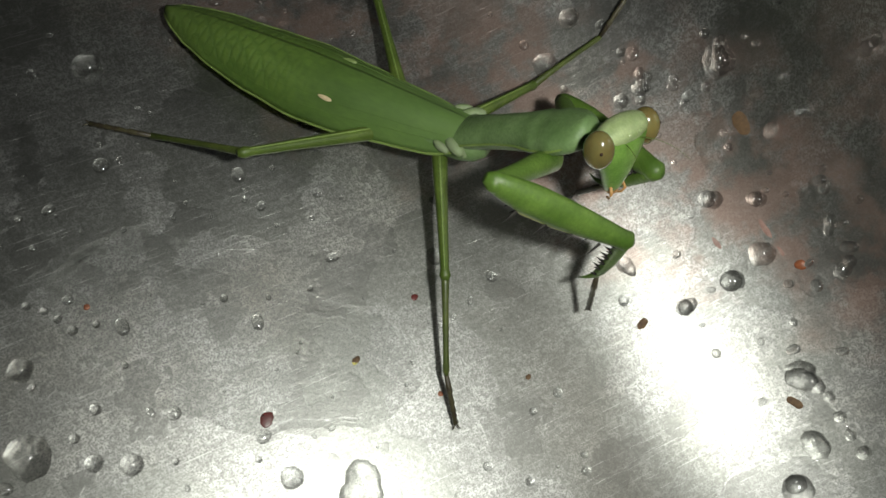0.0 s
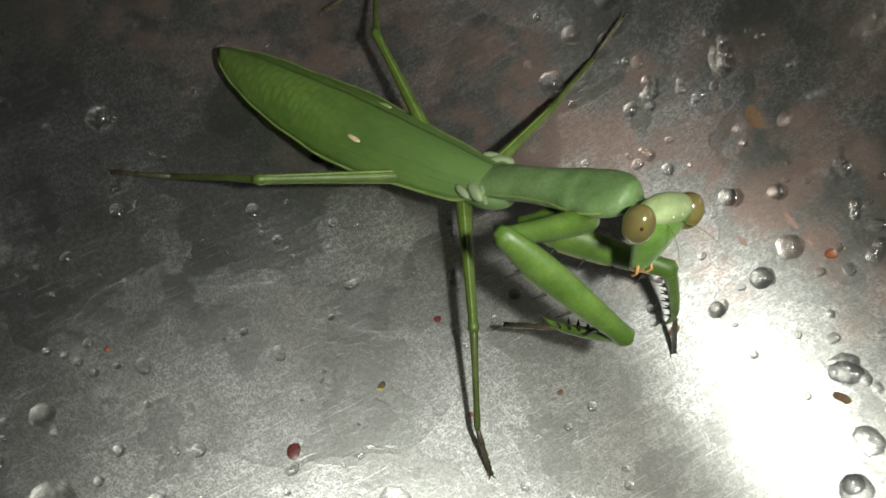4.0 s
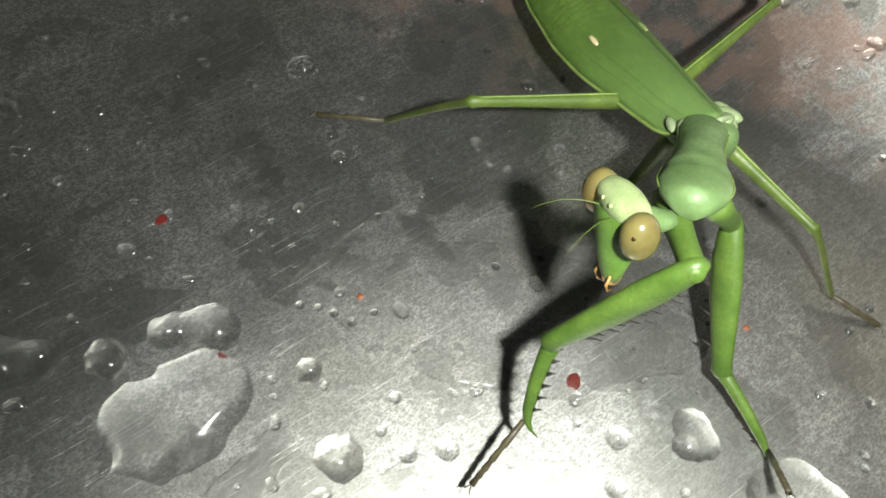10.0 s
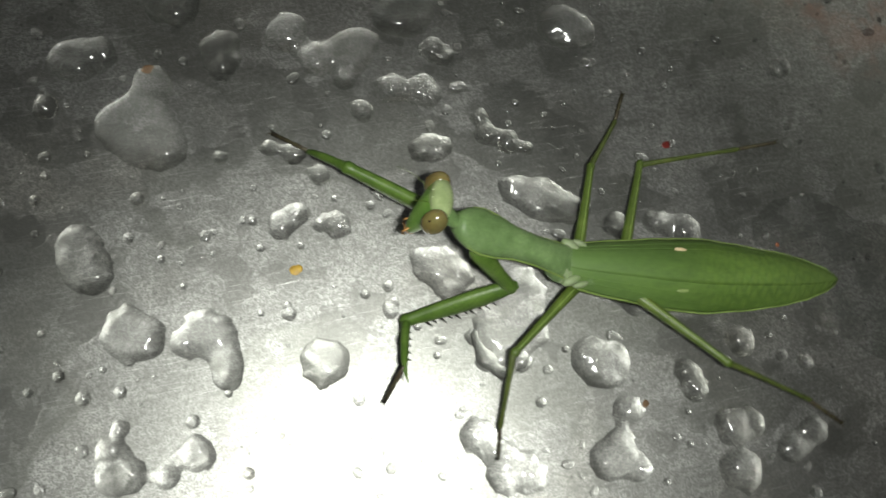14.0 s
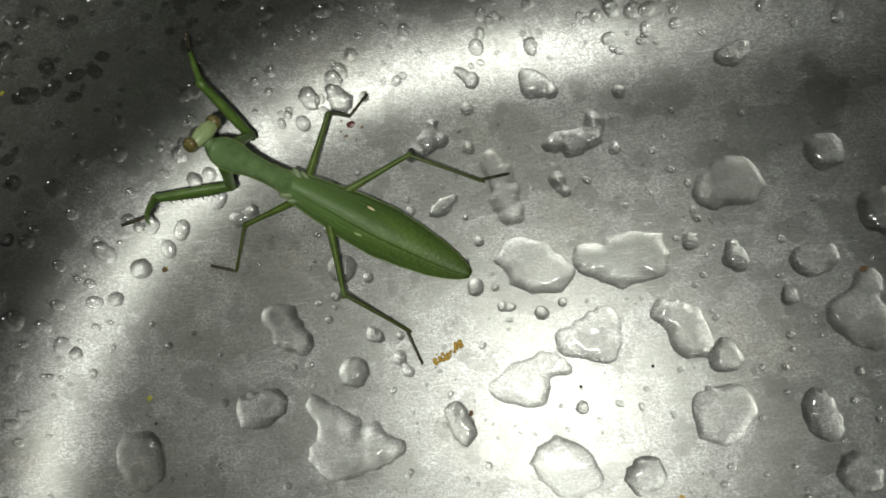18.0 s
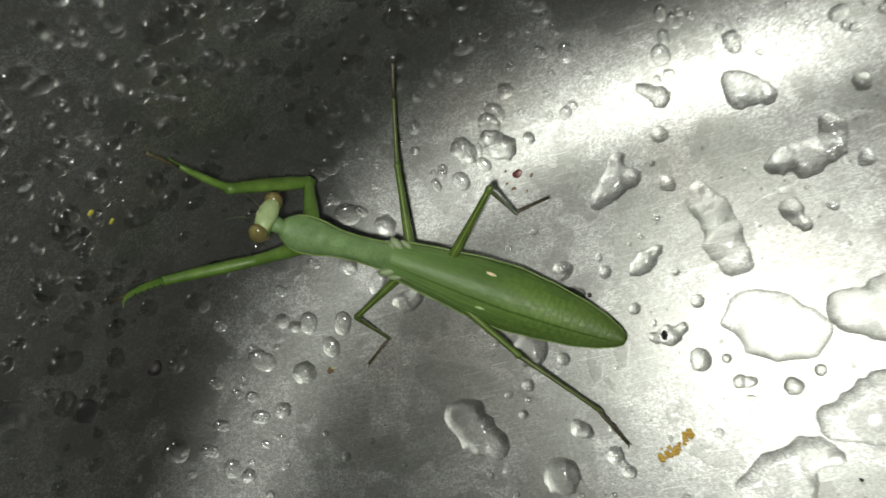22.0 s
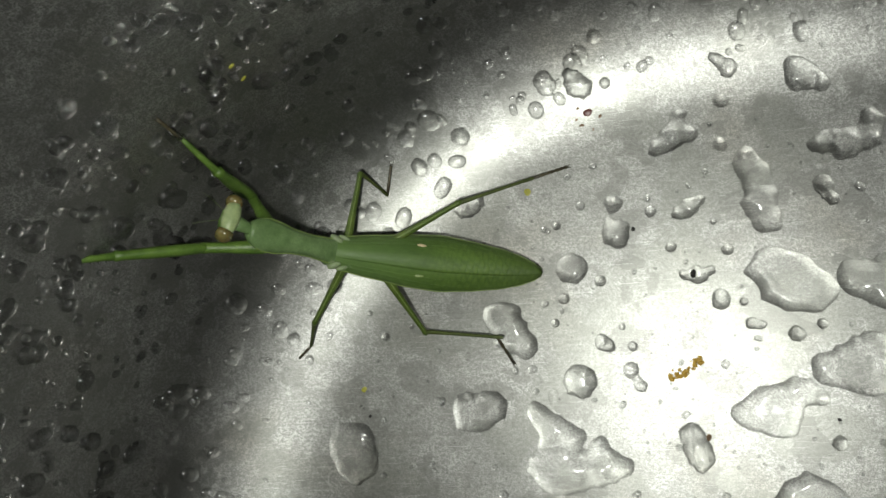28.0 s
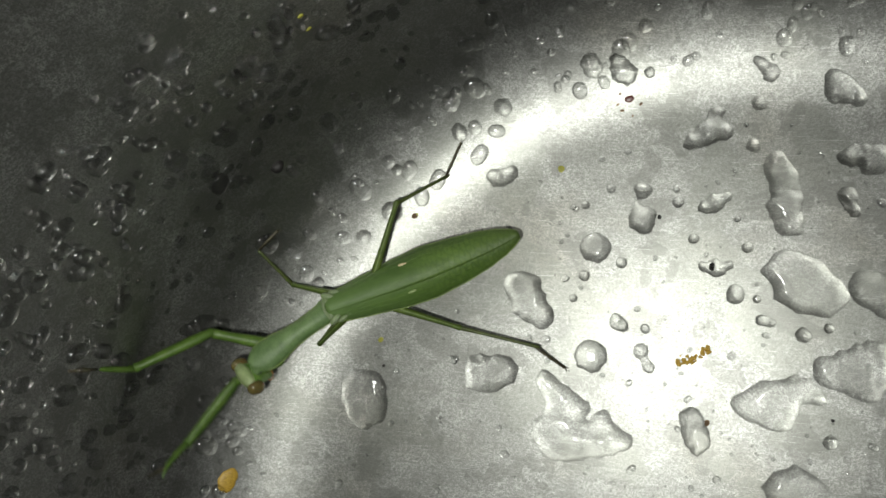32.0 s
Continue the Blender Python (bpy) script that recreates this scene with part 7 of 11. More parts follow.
    walk(HIND_R[0], [
        (0, pose(-0.01035, -0.00253, -0.00287, 0.0, -20.9, -128.7)),
        (0.5, pose(-0.01035, -0.00253, -0.00287, -0.2, -21.3, -127.1)),
        (1, pose(-0.01035, -0.00253, -0.00287, -0.3, -21.8, -125.5)),
        (1.5, pose(-0.01035, -0.00253, -0.00287, -0.1, -21.4, -125.8)),
        (2, pose(-0.01035, -0.00253, -0.00287, 0.0, -21.0, -126.2)),
        (2.5, pose(-0.01035, -0.00253, -0.00287, -0.1, -21.2, -125.3)),
        (3, pose(-0.01035, -0.00253, -0.00287, -0.2, -21.3, -124.4)),
        (3.5, pose(-0.01035, -0.00253, -0.00287, 0.5, -20.0, -128.1)),
        (4, pose(-0.01035, -0.00253, -0.00287, 0.6, -18.7, -131.5)),
        (4.5, pose(-0.01035, -0.00253, -0.00287, 0.2, -18.7, -131.2)),
        (5, pose(-0.01035, -0.00253, -0.00287, 0.0, -18.7, -130.9)),
        (5.5, pose(-0.01035, -0.00253, -0.00287, -0.0, -18.6, -130.4)),
        (6, pose(-0.01035, -0.00253, -0.00287, -0.1, -18.6, -130.0)),
        (6.5, pose(-0.01035, -0.00253, -0.00287, -0.1, -18.6, -129.6)),
        (7, pose(-0.01035, -0.00253, -0.00287, -0.1, -18.6, -129.3)),
        (7.5, pose(-0.01035, -0.00253, -0.00287, -0.2, -16.9, -128.1)),
        (8, pose(-0.01035, -0.00253, -0.00287, -0.2, -15.1, -126.9)),
        (8.5, pose(-0.01035, -0.00253, -0.00287, -0.9, -16.1, -118.3)),
        (9, pose(-0.01035, -0.00253, -0.00287, -1.3, -16.7, -109.1)),
        (9.5, pose(-0.01035, -0.00253, -0.00287, -1.3, -16.3, -101.7)),
        (10, pose(-0.01035, -0.00253, -0.00287, 0.0, -10.8, -101.0)),
        (10.5, pose(-0.01035, -0.00253, -0.00287, 0.0, -13.7, -87.2)),
        (11, pose(-0.01035, -0.00253, -0.00287, 0.0, -13.5, -76.9)),
        (11.5, pose(-0.01035, -0.00253, -0.00287, 1.2, -16.1, -87.9)),
        (12, pose(-0.01035, -0.00253, -0.00287, 2.2, -14.0, -105.3)),
        (12.5, pose(-0.01035, -0.00253, -0.00287, 1.3, -11.5, -110.3)),
        (12.75, pose(-0.01035, -0.00253, -0.00287, 3.5, -28.0, -82.5)),
        (13, pose(-0.01035, -0.00253, -0.00287, -4.6, -43.2, -49.2)),
        (13.5, pose(-0.01035, -0.00253, -0.00287, 7.6, -15.0, -84.6)),
        (14, pose(-0.01035, -0.00253, -0.00287, 5.1, 14.1, -108.1)),
        (14.5, pose(-0.01035, -0.00253, -0.00287, 3.3, 27.7, -95.0)),
        (15, pose(-0.01035, -0.00253, -0.00287, 5.0, 40.2, -77.5)),
        (15.25, pose(-0.01035, -0.00253, -0.00287, -12.8, 19.8, -117.6)),
        (15.5, pose(-0.01035, -0.00253, -0.00287, -13.7, -5.7, -148.6)),
        (16, pose(-0.01035, -0.00253, -0.00287, -5.1, -5.9, -148.3)),
        (16.5, pose(-0.01035, -0.00253, -0.00287, -2.0, -6.1, -147.8)),
        (17, pose(-0.01035, -0.00253, -0.00287, -0.8, -6.3, -147.3)),
        (17.5, pose(-0.01035, -0.00253, -0.00287, -0.3, -6.4, -147.0)),
        (18, pose(-0.01035, -0.00253, -0.00287, -1.1, -9.7, -123.3)),
        (18.5, pose(-0.01035, -0.00253, -0.00287, -1.2, -22.4, -111.7)),
        (19, pose(-0.01035, -0.00253, -0.00287, -2.9, -34.9, -96.8)),
        (19.5, pose(-0.01035, -0.00253, -0.00287, -1.0, -32.6, -97.6)),
        (20, pose(-0.01035, -0.00253, -0.00287, -0.2, -30.4, -98.4)),
        (20.5, pose(-0.01035, -0.00253, -0.00287, -0.1, -29.4, -98.4)),
        (21, pose(-0.01035, -0.00253, -0.00287, -0.1, -28.4, -98.3)),
        (21.5, pose(-0.01035, -0.00253, -0.00287, 0.3, -32.0, -99.9)),
        (22, pose(-0.01035, -0.00253, -0.00287, 0.5, -35.7, -101.6)),
        (22.5, pose(-0.01035, -0.00253, -0.00287, 1.1, -38.9, -105.1)),
        (23, pose(-0.01035, -0.00253, -0.00287, 1.5, -41.9, -108.8)),
        (23.5, pose(-0.01035, -0.00253, -0.00287, 1.3, -31.6, -111.4)),
        (24, pose(-0.01035, -0.00253, -0.00287, 0.9, -21.5, -113.3)),
        (24.5, pose(-0.01035, -0.00253, -0.00287, 0.2, -22.9, -112.1)),
        (25, pose(-0.01035, -0.00253, -0.00287, -0.1, -24.3, -110.8)),
        (25.5, pose(-0.01035, -0.00253, -0.00287, 1.1, -20.6, -117.8)),
        (26, pose(-0.01035, -0.00253, -0.00287, 1.7, -14.8, -127.3)),
        (26.5, pose(-0.01035, -0.00253, -0.00287, 1.5, -8.7, -136.2)),
        (27, pose(-0.01035, -0.00253, -0.00287, 0.9, -3.8, -143.0)),
        (27.5, pose(-0.01035, -0.00253, -0.00287, 0.4, -0.9, -146.9)),
        (28, pose(-0.01035, -0.00253, -0.00287, 0.2, -9.7, -144.5)),
        (28.5, pose(-0.01035, -0.00253, -0.00287, -1.1, -17.0, -126.3)),
        (29, pose(-0.01035, -0.00253, -0.00287, -3.0, -23.3, -103.8)),
        (29.5, pose(-0.01035, -0.00253, -0.00287, -0.3, -23.2, -109.5)),
        (30, pose(-0.01035, -0.00253, -0.00287, 0.7, -22.9, -115.0)),
        (30.5, pose(-0.01035, -0.00253, -0.00287, -0.8, -28.6, -107.8)),
        (31, pose(-0.01035, -0.00253, -0.00287, -2.0, -34.1, -99.4)),
        (31.5, pose(-0.01035, -0.00253, -0.00287, 3.0, -24.7, -116.6)),
        (32, pose(-0.01035, -0.00253, -0.00287, 3.3, -14.6, -130.3)),
    ])
    walk(MID_R[1], [
        (0, pose(0.00591, -0.01714, -0.00697, 0.0, 32.0, -63.3)),
        (0.5, pose(0.00643, -0.01664, -0.00758, 0.6, 30.3, -60.5)),
        (1, pose(0.00695, -0.01608, -0.00820, 0.8, 28.2, -57.6)),
        (1.5, pose(0.00736, -0.01565, -0.00852, 0.7, 32.4, -56.0)),
        (2, pose(0.00777, -0.01520, -0.00884, 0.7, 36.6, -54.3)),
        (2.5, pose(0.00825, -0.01482, -0.00882, 0.7, 40.6, -52.7)),
        (3, pose(0.00872, -0.01441, -0.00879, 0.8, 44.7, -51.0)),
        (3.5, pose(0.00825, -0.01498, -0.00845, -0.6, 44.8, -54.2)),
        (4, pose(0.00776, -0.01554, -0.00809, -1.3, 44.7, -57.3)),
        (4.5, pose(0.00792, -0.01542, -0.00807, -0.3, 45.8, -56.5)),
        (5, pose(0.00816, -0.01523, -0.00804, 0.3, 47.3, -55.2)),
        (5.5, pose(0.00843, -0.01502, -0.00800, 0.7, 49.0, -53.7)),
        (6, pose(0.00869, -0.01481, -0.00797, 1.0, 50.6, -51.9)),
        (6.5, pose(0.00891, -0.01462, -0.00794, 1.1, 52.0, -50.3)),
        (7, pose(0.00906, -0.01450, -0.00791, 1.0, 52.9, -49.2)),
        (7.5, pose(0.00871, -0.01324, -0.01073, 2.5, 56.1, -44.4)),
        (8, pose(0.00800, -0.01160, -0.01333, 3.6, 57.6, -39.2)),
        (8.5, pose(0.00816, -0.00947, -0.01470, 11.7, 65.2, -19.9)),
        (9, pose(0.00811, -0.00726, -0.01579, 22.7, 68.4, 7.6)),
        (9.5, pose(0.00813, -0.00855, -0.01522, 15.2, 58.0, 13.8)),
        (9.67, pose(0.00064, -0.01326, -0.01605, 3.5, 32.8, -1.1)),
        (9.83, pose(-0.00764, -0.01030, -0.01732, 0.1, 6.5, -8.6)),
        (10, pose(-0.01045, -0.00190, -0.01806, 0.0, -19.9, -14.9)),
        (10.25, pose(-0.01099, -0.01423, -0.01209, 21.5, 20.7, -56.5)),
        (10.5, pose(-0.00107, -0.01967, -0.00435, 0.0, 64.1, -114.0)),
        (11, pose(0.00241, -0.01912, -0.00265, 0.0, 80.4, -152.2)),
        (11.5, pose(0.00261, -0.01895, -0.00089, 0.0, 82.4, 170.4)),
        (12, pose(0.00968, -0.01369, 0.00256, 0.0, 59.8, -152.1)),
        (12.17, pose(0.00998, -0.01423, 0.00029, -23.6, 47.5, 132.8)),
        (12.33, pose(0.01005, -0.01455, -0.00204, -17.7, 29.6, 80.6)),
        (12.5, pose(0.00988, -0.01465, -0.00439, 0.8, 21.6, 32.7)),
        (12.667, pose(0.00777, -0.01530, -0.00119, -0.6, 26.6, 70.4)),
        (12.67, pose(0.00821, -0.01610, -0.00110, -0.5, 26.8, 72.3)),
        (12.83, pose(0.00605, -0.01676, 0.00215, 2.3, 31.5, 113.8)),
        (12.833, pose(0.00565, -0.01595, 0.00201, 2.5, 31.8, 115.8)),
        (13, pose(0.00354, -0.01661, 0.00521, 8.2, 33.4, 157.2)),
        (13.5, pose(-0.00133, -0.01947, 0.00024, 9.5, 34.6, -174.8)),
        (14, pose(-0.00606, -0.01924, -0.00494, 12.7, 17.4, -122.0)),
        (14.5, pose(-0.00838, -0.01857, -0.00473, 4.4, 26.1, -127.4)),
        (15, pose(-0.01048, -0.01763, -0.00449, 0.8, 33.1, -133.2)),
        (15.5, pose(0.00820, -0.01584, -0.00606, 9.2, 27.2, -89.4)),
        (16, pose(0.00755, -0.01661, -0.00435, 3.4, 34.2, -91.8)),
        (16.5, pose(0.00634, -0.01742, -0.00174, 1.0, 44.1, -94.1)),
        (17, pose(0.00488, -0.01778, 0.00080, 0.2, 51.4, -94.7)),
        (17.5, pose(0.00383, -0.01777, 0.00239, 0.2, 54.5, -94.6)),
        (18, pose(0.00024, -0.01903, 0.00148, -20.7, 65.3, -138.1)),
        (18.5, pose(0.00454, -0.01806, 0.00023, 14.3, 53.1, -84.5)),
        (19, pose(0.00806, -0.01621, -0.00111, 13.4, 25.8, -59.9)),
        (19.5, pose(0.00785, -0.01644, -0.00184, 5.3, 18.4, -59.6)),
        (20, pose(0.00761, -0.01664, -0.00257, 2.0, 11.2, -59.2)),
        (20.5, pose(0.00792, -0.01642, -0.00238, 0.8, 7.4, -59.1)),
        (21, pose(0.00821, -0.01620, -0.00219, 0.3, 3.9, -58.8)),
        (21.5, pose(0.00696, -0.01703, -0.00167, -0.0, -0.4, -63.5)),
        (22, pose(0.00562, -0.01776, -0.00114, 0.0, -4.7, -68.1)),
        (22.5, pose(0.00295, -0.01869, 0.00011, 0.2, -9.6, -74.4)),
        (23, pose(0.00034, -0.01909, 0.00117, 0.5, -13.9, -80.4)),
        (23.5, pose(0.00636, -0.01717, -0.00002, -0.4, -11.6, -74.6)),
        (24, pose(0.01192, -0.01225, -0.00196, -0.6, -8.7, -68.2)),
        (24.25, pose(0.01189, -0.01229, -0.00286, 5.3, 7.9, -95.0)),
        (24.5, pose(0.01186, -0.01234, -0.00375, 2.8, 25.4, -122.5)),
        (24.75, pose(0.01177, -0.01234, -0.00471, -1.9, 31.0, -157.4)),
        (25, pose(0.01163, -0.01231, -0.00566, -9.8, 33.1, 165.8)),
        (25.5, pose(0.01071, -0.01340, -0.00607, -4.2, 32.1, 165.5)),
        (26, pose(0.00912, -0.01490, -0.00664, -1.8, 31.4, 165.3)),
        (26.5, pose(0.00712, -0.01632, -0.00720, -0.6, 31.5, 165.9)),
        (27, pose(0.00521, -0.01732, -0.00761, 0.2, 32.5, 167.9)),
        (27.5, pose(0.00391, -0.01784, -0.00784, 0.6, 33.4, 170.3)),
        (28, pose(-0.00397, -0.01950, -0.00550, -3.0, 49.6, 158.0)),
        (28.5, pose(0.00235, -0.01870, 0.00094, 36.5, 72.9, -130.1)),
        (28.75, pose(0.00517, -0.01662, 0.00370, 43.8, 42.4, -87.8)),
        (29, pose(0.00729, -0.01362, 0.00622, 27.7, 15.0, -59.9)),
        (29.5, pose(0.00894, -0.01341, 0.00440, 10.5, 9.7, -59.6)),
        (30, pose(0.01037, -0.01297, 0.00242, 4.0, 3.7, -59.1)),
        (30.25, pose(0.01045, -0.01414, -0.00261, 2.5, -19.7, -61.6)),
        (30.5, pose(0.00944, -0.01422, -0.00767, 1.9, -43.2, -64.0)),
        (31, pose(0.00452, -0.01146, -0.01596, -1.9, -64.2, -56.6)),
        (31.5, pose(0.00689, -0.01170, -0.01424, 6.4, -48.5, -73.4)),
        (31.75, pose(0.00817, -0.01161, -0.01315, 2.7, -40.2, -70.2)),
        (32, pose(0.00937, -0.01135, -0.01201, 0.0, -31.8, -67.9)),
    ])
    walk(HIND_R[1], [
        (0, pose(-0.02211, -0.01721, 0.00429, 0.0, 23.8, -179.7)),
        (0.5, pose(-0.02166, -0.01748, 0.00445, 0.1, 23.8, -178.9)),
        (1, pose(-0.02119, -0.01775, 0.00460, 0.2, 23.8, -178.0)),
        (1.5, pose(-0.02132, -0.01772, 0.00448, 0.3, 23.4, -176.3)),
        (2, pose(-0.02144, -0.01769, 0.00435, 0.4, 23.0, -174.6)),
        (2.5, pose(-0.02120, -0.01784, 0.00440, 0.2, 22.9, -174.2)),
        (3, pose(-0.02095, -0.01799, 0.00445, 0.2, 22.9, -173.7)),
        (3.5, pose(-0.02202, -0.01741, 0.00401, 0.3, 22.8, -172.5)),
        (4, pose(-0.02298, -0.01681, 0.00358, 0.3, 22.5, -171.3)),
        (4.5, pose(-0.02292, -0.01687, 0.00357, 0.1, 22.7, -171.0)),
        (5, pose(-0.02282, -0.01695, 0.00357, 0.1, 23.0, -170.7)),
        (5.5, pose(-0.02271, -0.01705, 0.00356, 0.1, 23.4, -170.3)),
        (6, pose(-0.02260, -0.01715, 0.00355, 0.1, 23.8, -169.9)),
        (6.5, pose(-0.02250, -0.01723, 0.00354, 0.1, 24.1, -169.6)),
        (7, pose(-0.02243, -0.01729, 0.00354, 0.1, 24.3, -169.3)),
        (7.5, pose(-0.02223, -0.01768, 0.00298, -0.1, 23.5, -169.8)),
        (8, pose(-0.02201, -0.01807, 0.00238, -0.1, 22.5, -170.4)),
        (8.5, pose(-0.01951, -0.01956, 0.00270, 0.2, 26.6, -168.8)),
        (9, pose(-0.01666, -0.02074, 0.00292, 0.5, 29.8, -166.3)),
        (9.5, pose(-0.01427, -0.02145, 0.00277, 1.5, 32.2, -160.3)),
        (10, pose(-0.01421, -0.02249, 0.00101, 0.0, 36.3, -157.8)),
        (10.5, pose(-0.00937, -0.02262, 0.00202, 0.0, 45.9, -148.2)),
        (11, pose(-0.00579, -0.02214, 0.00195, 0.0, 49.6, -134.1)),
        (11.5, pose(-0.00964, -0.02185, 0.00272, -10.3, 45.2, -167.0)),
        (12, pose(-0.01549, -0.02137, 0.00199, -12.0, 32.9, 165.4)),
        (12.5, pose(-0.01721, -0.02102, 0.00112, -1.2, 23.3, -178.5)),
        (13, pose(-0.00077, -0.01363, 0.01091, 1.1, 32.4, -169.1)),
        (13.5, pose(-0.00853, -0.02188, 0.00234, -2.4, 18.3, 177.6)),
        (14, pose(-0.01642, -0.02108, -0.00777, 1.0, -2.3, -167.0)),
        (14.5, pose(-0.01190, -0.02028, -0.01223, 0.5, -13.3, -178.1)),
        (15, pose(-0.00703, -0.01754, -0.01586, 0.8, -22.3, 175.6)),
        (15.5, pose(-0.02745, -0.01296, -0.00086, -1.2, 11.4, -174.4)),
        (16, pose(-0.02738, -0.01305, -0.00081, -0.4, 10.9, -173.7)),
        (16.5, pose(-0.02728, -0.01319, -0.00074, -0.1, 10.2, -172.7)),
        (17, pose(-0.02718, -0.01333, -0.00067, 0.0, 9.5, -171.6)),
        (17.5, pose(-0.02711, -0.01343, -0.00062, 0.1, 9.0, -170.8)),
        (18, pose(-0.02124, -0.01911, 0.00051, 0.0, 6.6, -171.1)),
        (18.5, pose(-0.01721, -0.01982, 0.00481, -0.9, 41.4, 173.0)),
        (19, pose(-0.01231, -0.01893, 0.00863, -12.2, 67.9, 146.2)),
        (19.5, pose(-0.01261, -0.01933, 0.00797, -7.8, 68.0, 145.6)),
        (20, pose(-0.01289, -0.01970, 0.00731, -5.0, 68.0, 145.3)),
        (20.5, pose(-0.01291, -0.01988, 0.00700, -5.5, 67.9, 141.0)),
        (21, pose(-0.01292, -0.02005, 0.00668, -5.7, 67.6, 136.9)),
        (21.5, pose(-0.01328, -0.01934, 0.00779, 2.5, 69.3, 147.3)),
        (22, pose(-0.01363, -0.01854, 0.00887, 9.0, 70.4, 159.6)),
        (22.5, pose(-0.01442, -0.01766, 0.00976, 12.6, 64.5, 173.0)),
        (23, pose(-0.01518, -0.01670, 0.01058, 10.9, 57.7, -178.1)),
        (23.5, pose(-0.01659, -0.01849, 0.00768, 5.9, 56.0, -177.6)),
        (24, pose(-0.01777, -0.01972, 0.00451, 4.4, 53.0, -174.1)),
        (24.5, pose(-0.01733, -0.01970, 0.00496, 1.6, 52.3, -175.6)),
        (25, pose(-0.01687, -0.01967, 0.00541, 0.3, 51.5, -176.8)),
        (25.5, pose(-0.01914, -0.01919, 0.00421, 2.1, 45.3, -171.5)),
        (26, pose(-0.02213, -0.01801, 0.00228, 3.3, 33.4, -163.4)),
        (26.5, pose(-0.02472, -0.01629, 0.00017, 2.8, 18.6, -156.2)),
        (27, pose(-0.02638, -0.01462, -0.00155, 1.5, 7.7, -152.3)),
        (27.5, pose(-0.02721, -0.01352, -0.00257, 0.7, 2.2, -150.7)),
        (28, pose(-0.02651, -0.01404, 0.00051, 0.2, 2.7, -155.3)),
        (28.5, pose(-0.02173, -0.01805, 0.00303, -0.1, 31.6, -162.4)),
        (29, pose(-0.01477, -0.02048, 0.00507, -3.3, 58.9, -173.3)),
        (29.5, pose(-0.01653, -0.01997, 0.00505, 2.9, 57.9, -163.1)),
        (30, pose(-0.01818, -0.01933, 0.00497, 5.7, 55.7, -153.3)),
        (30.5, pose(-0.01576, -0.01936, 0.00675, -1.1, 53.7, -162.9)),
        (31, pose(-0.01306, -0.01898, 0.00840, -3.2, 50.1, -169.7)),
        (31.5, pose(-0.01853, -0.01888, 0.00555, -0.5, 46.5, -167.0)),
        (32, pose(-0.02294, -0.01740, 0.00218, 1.8, 38.6, -160.5)),
    ])
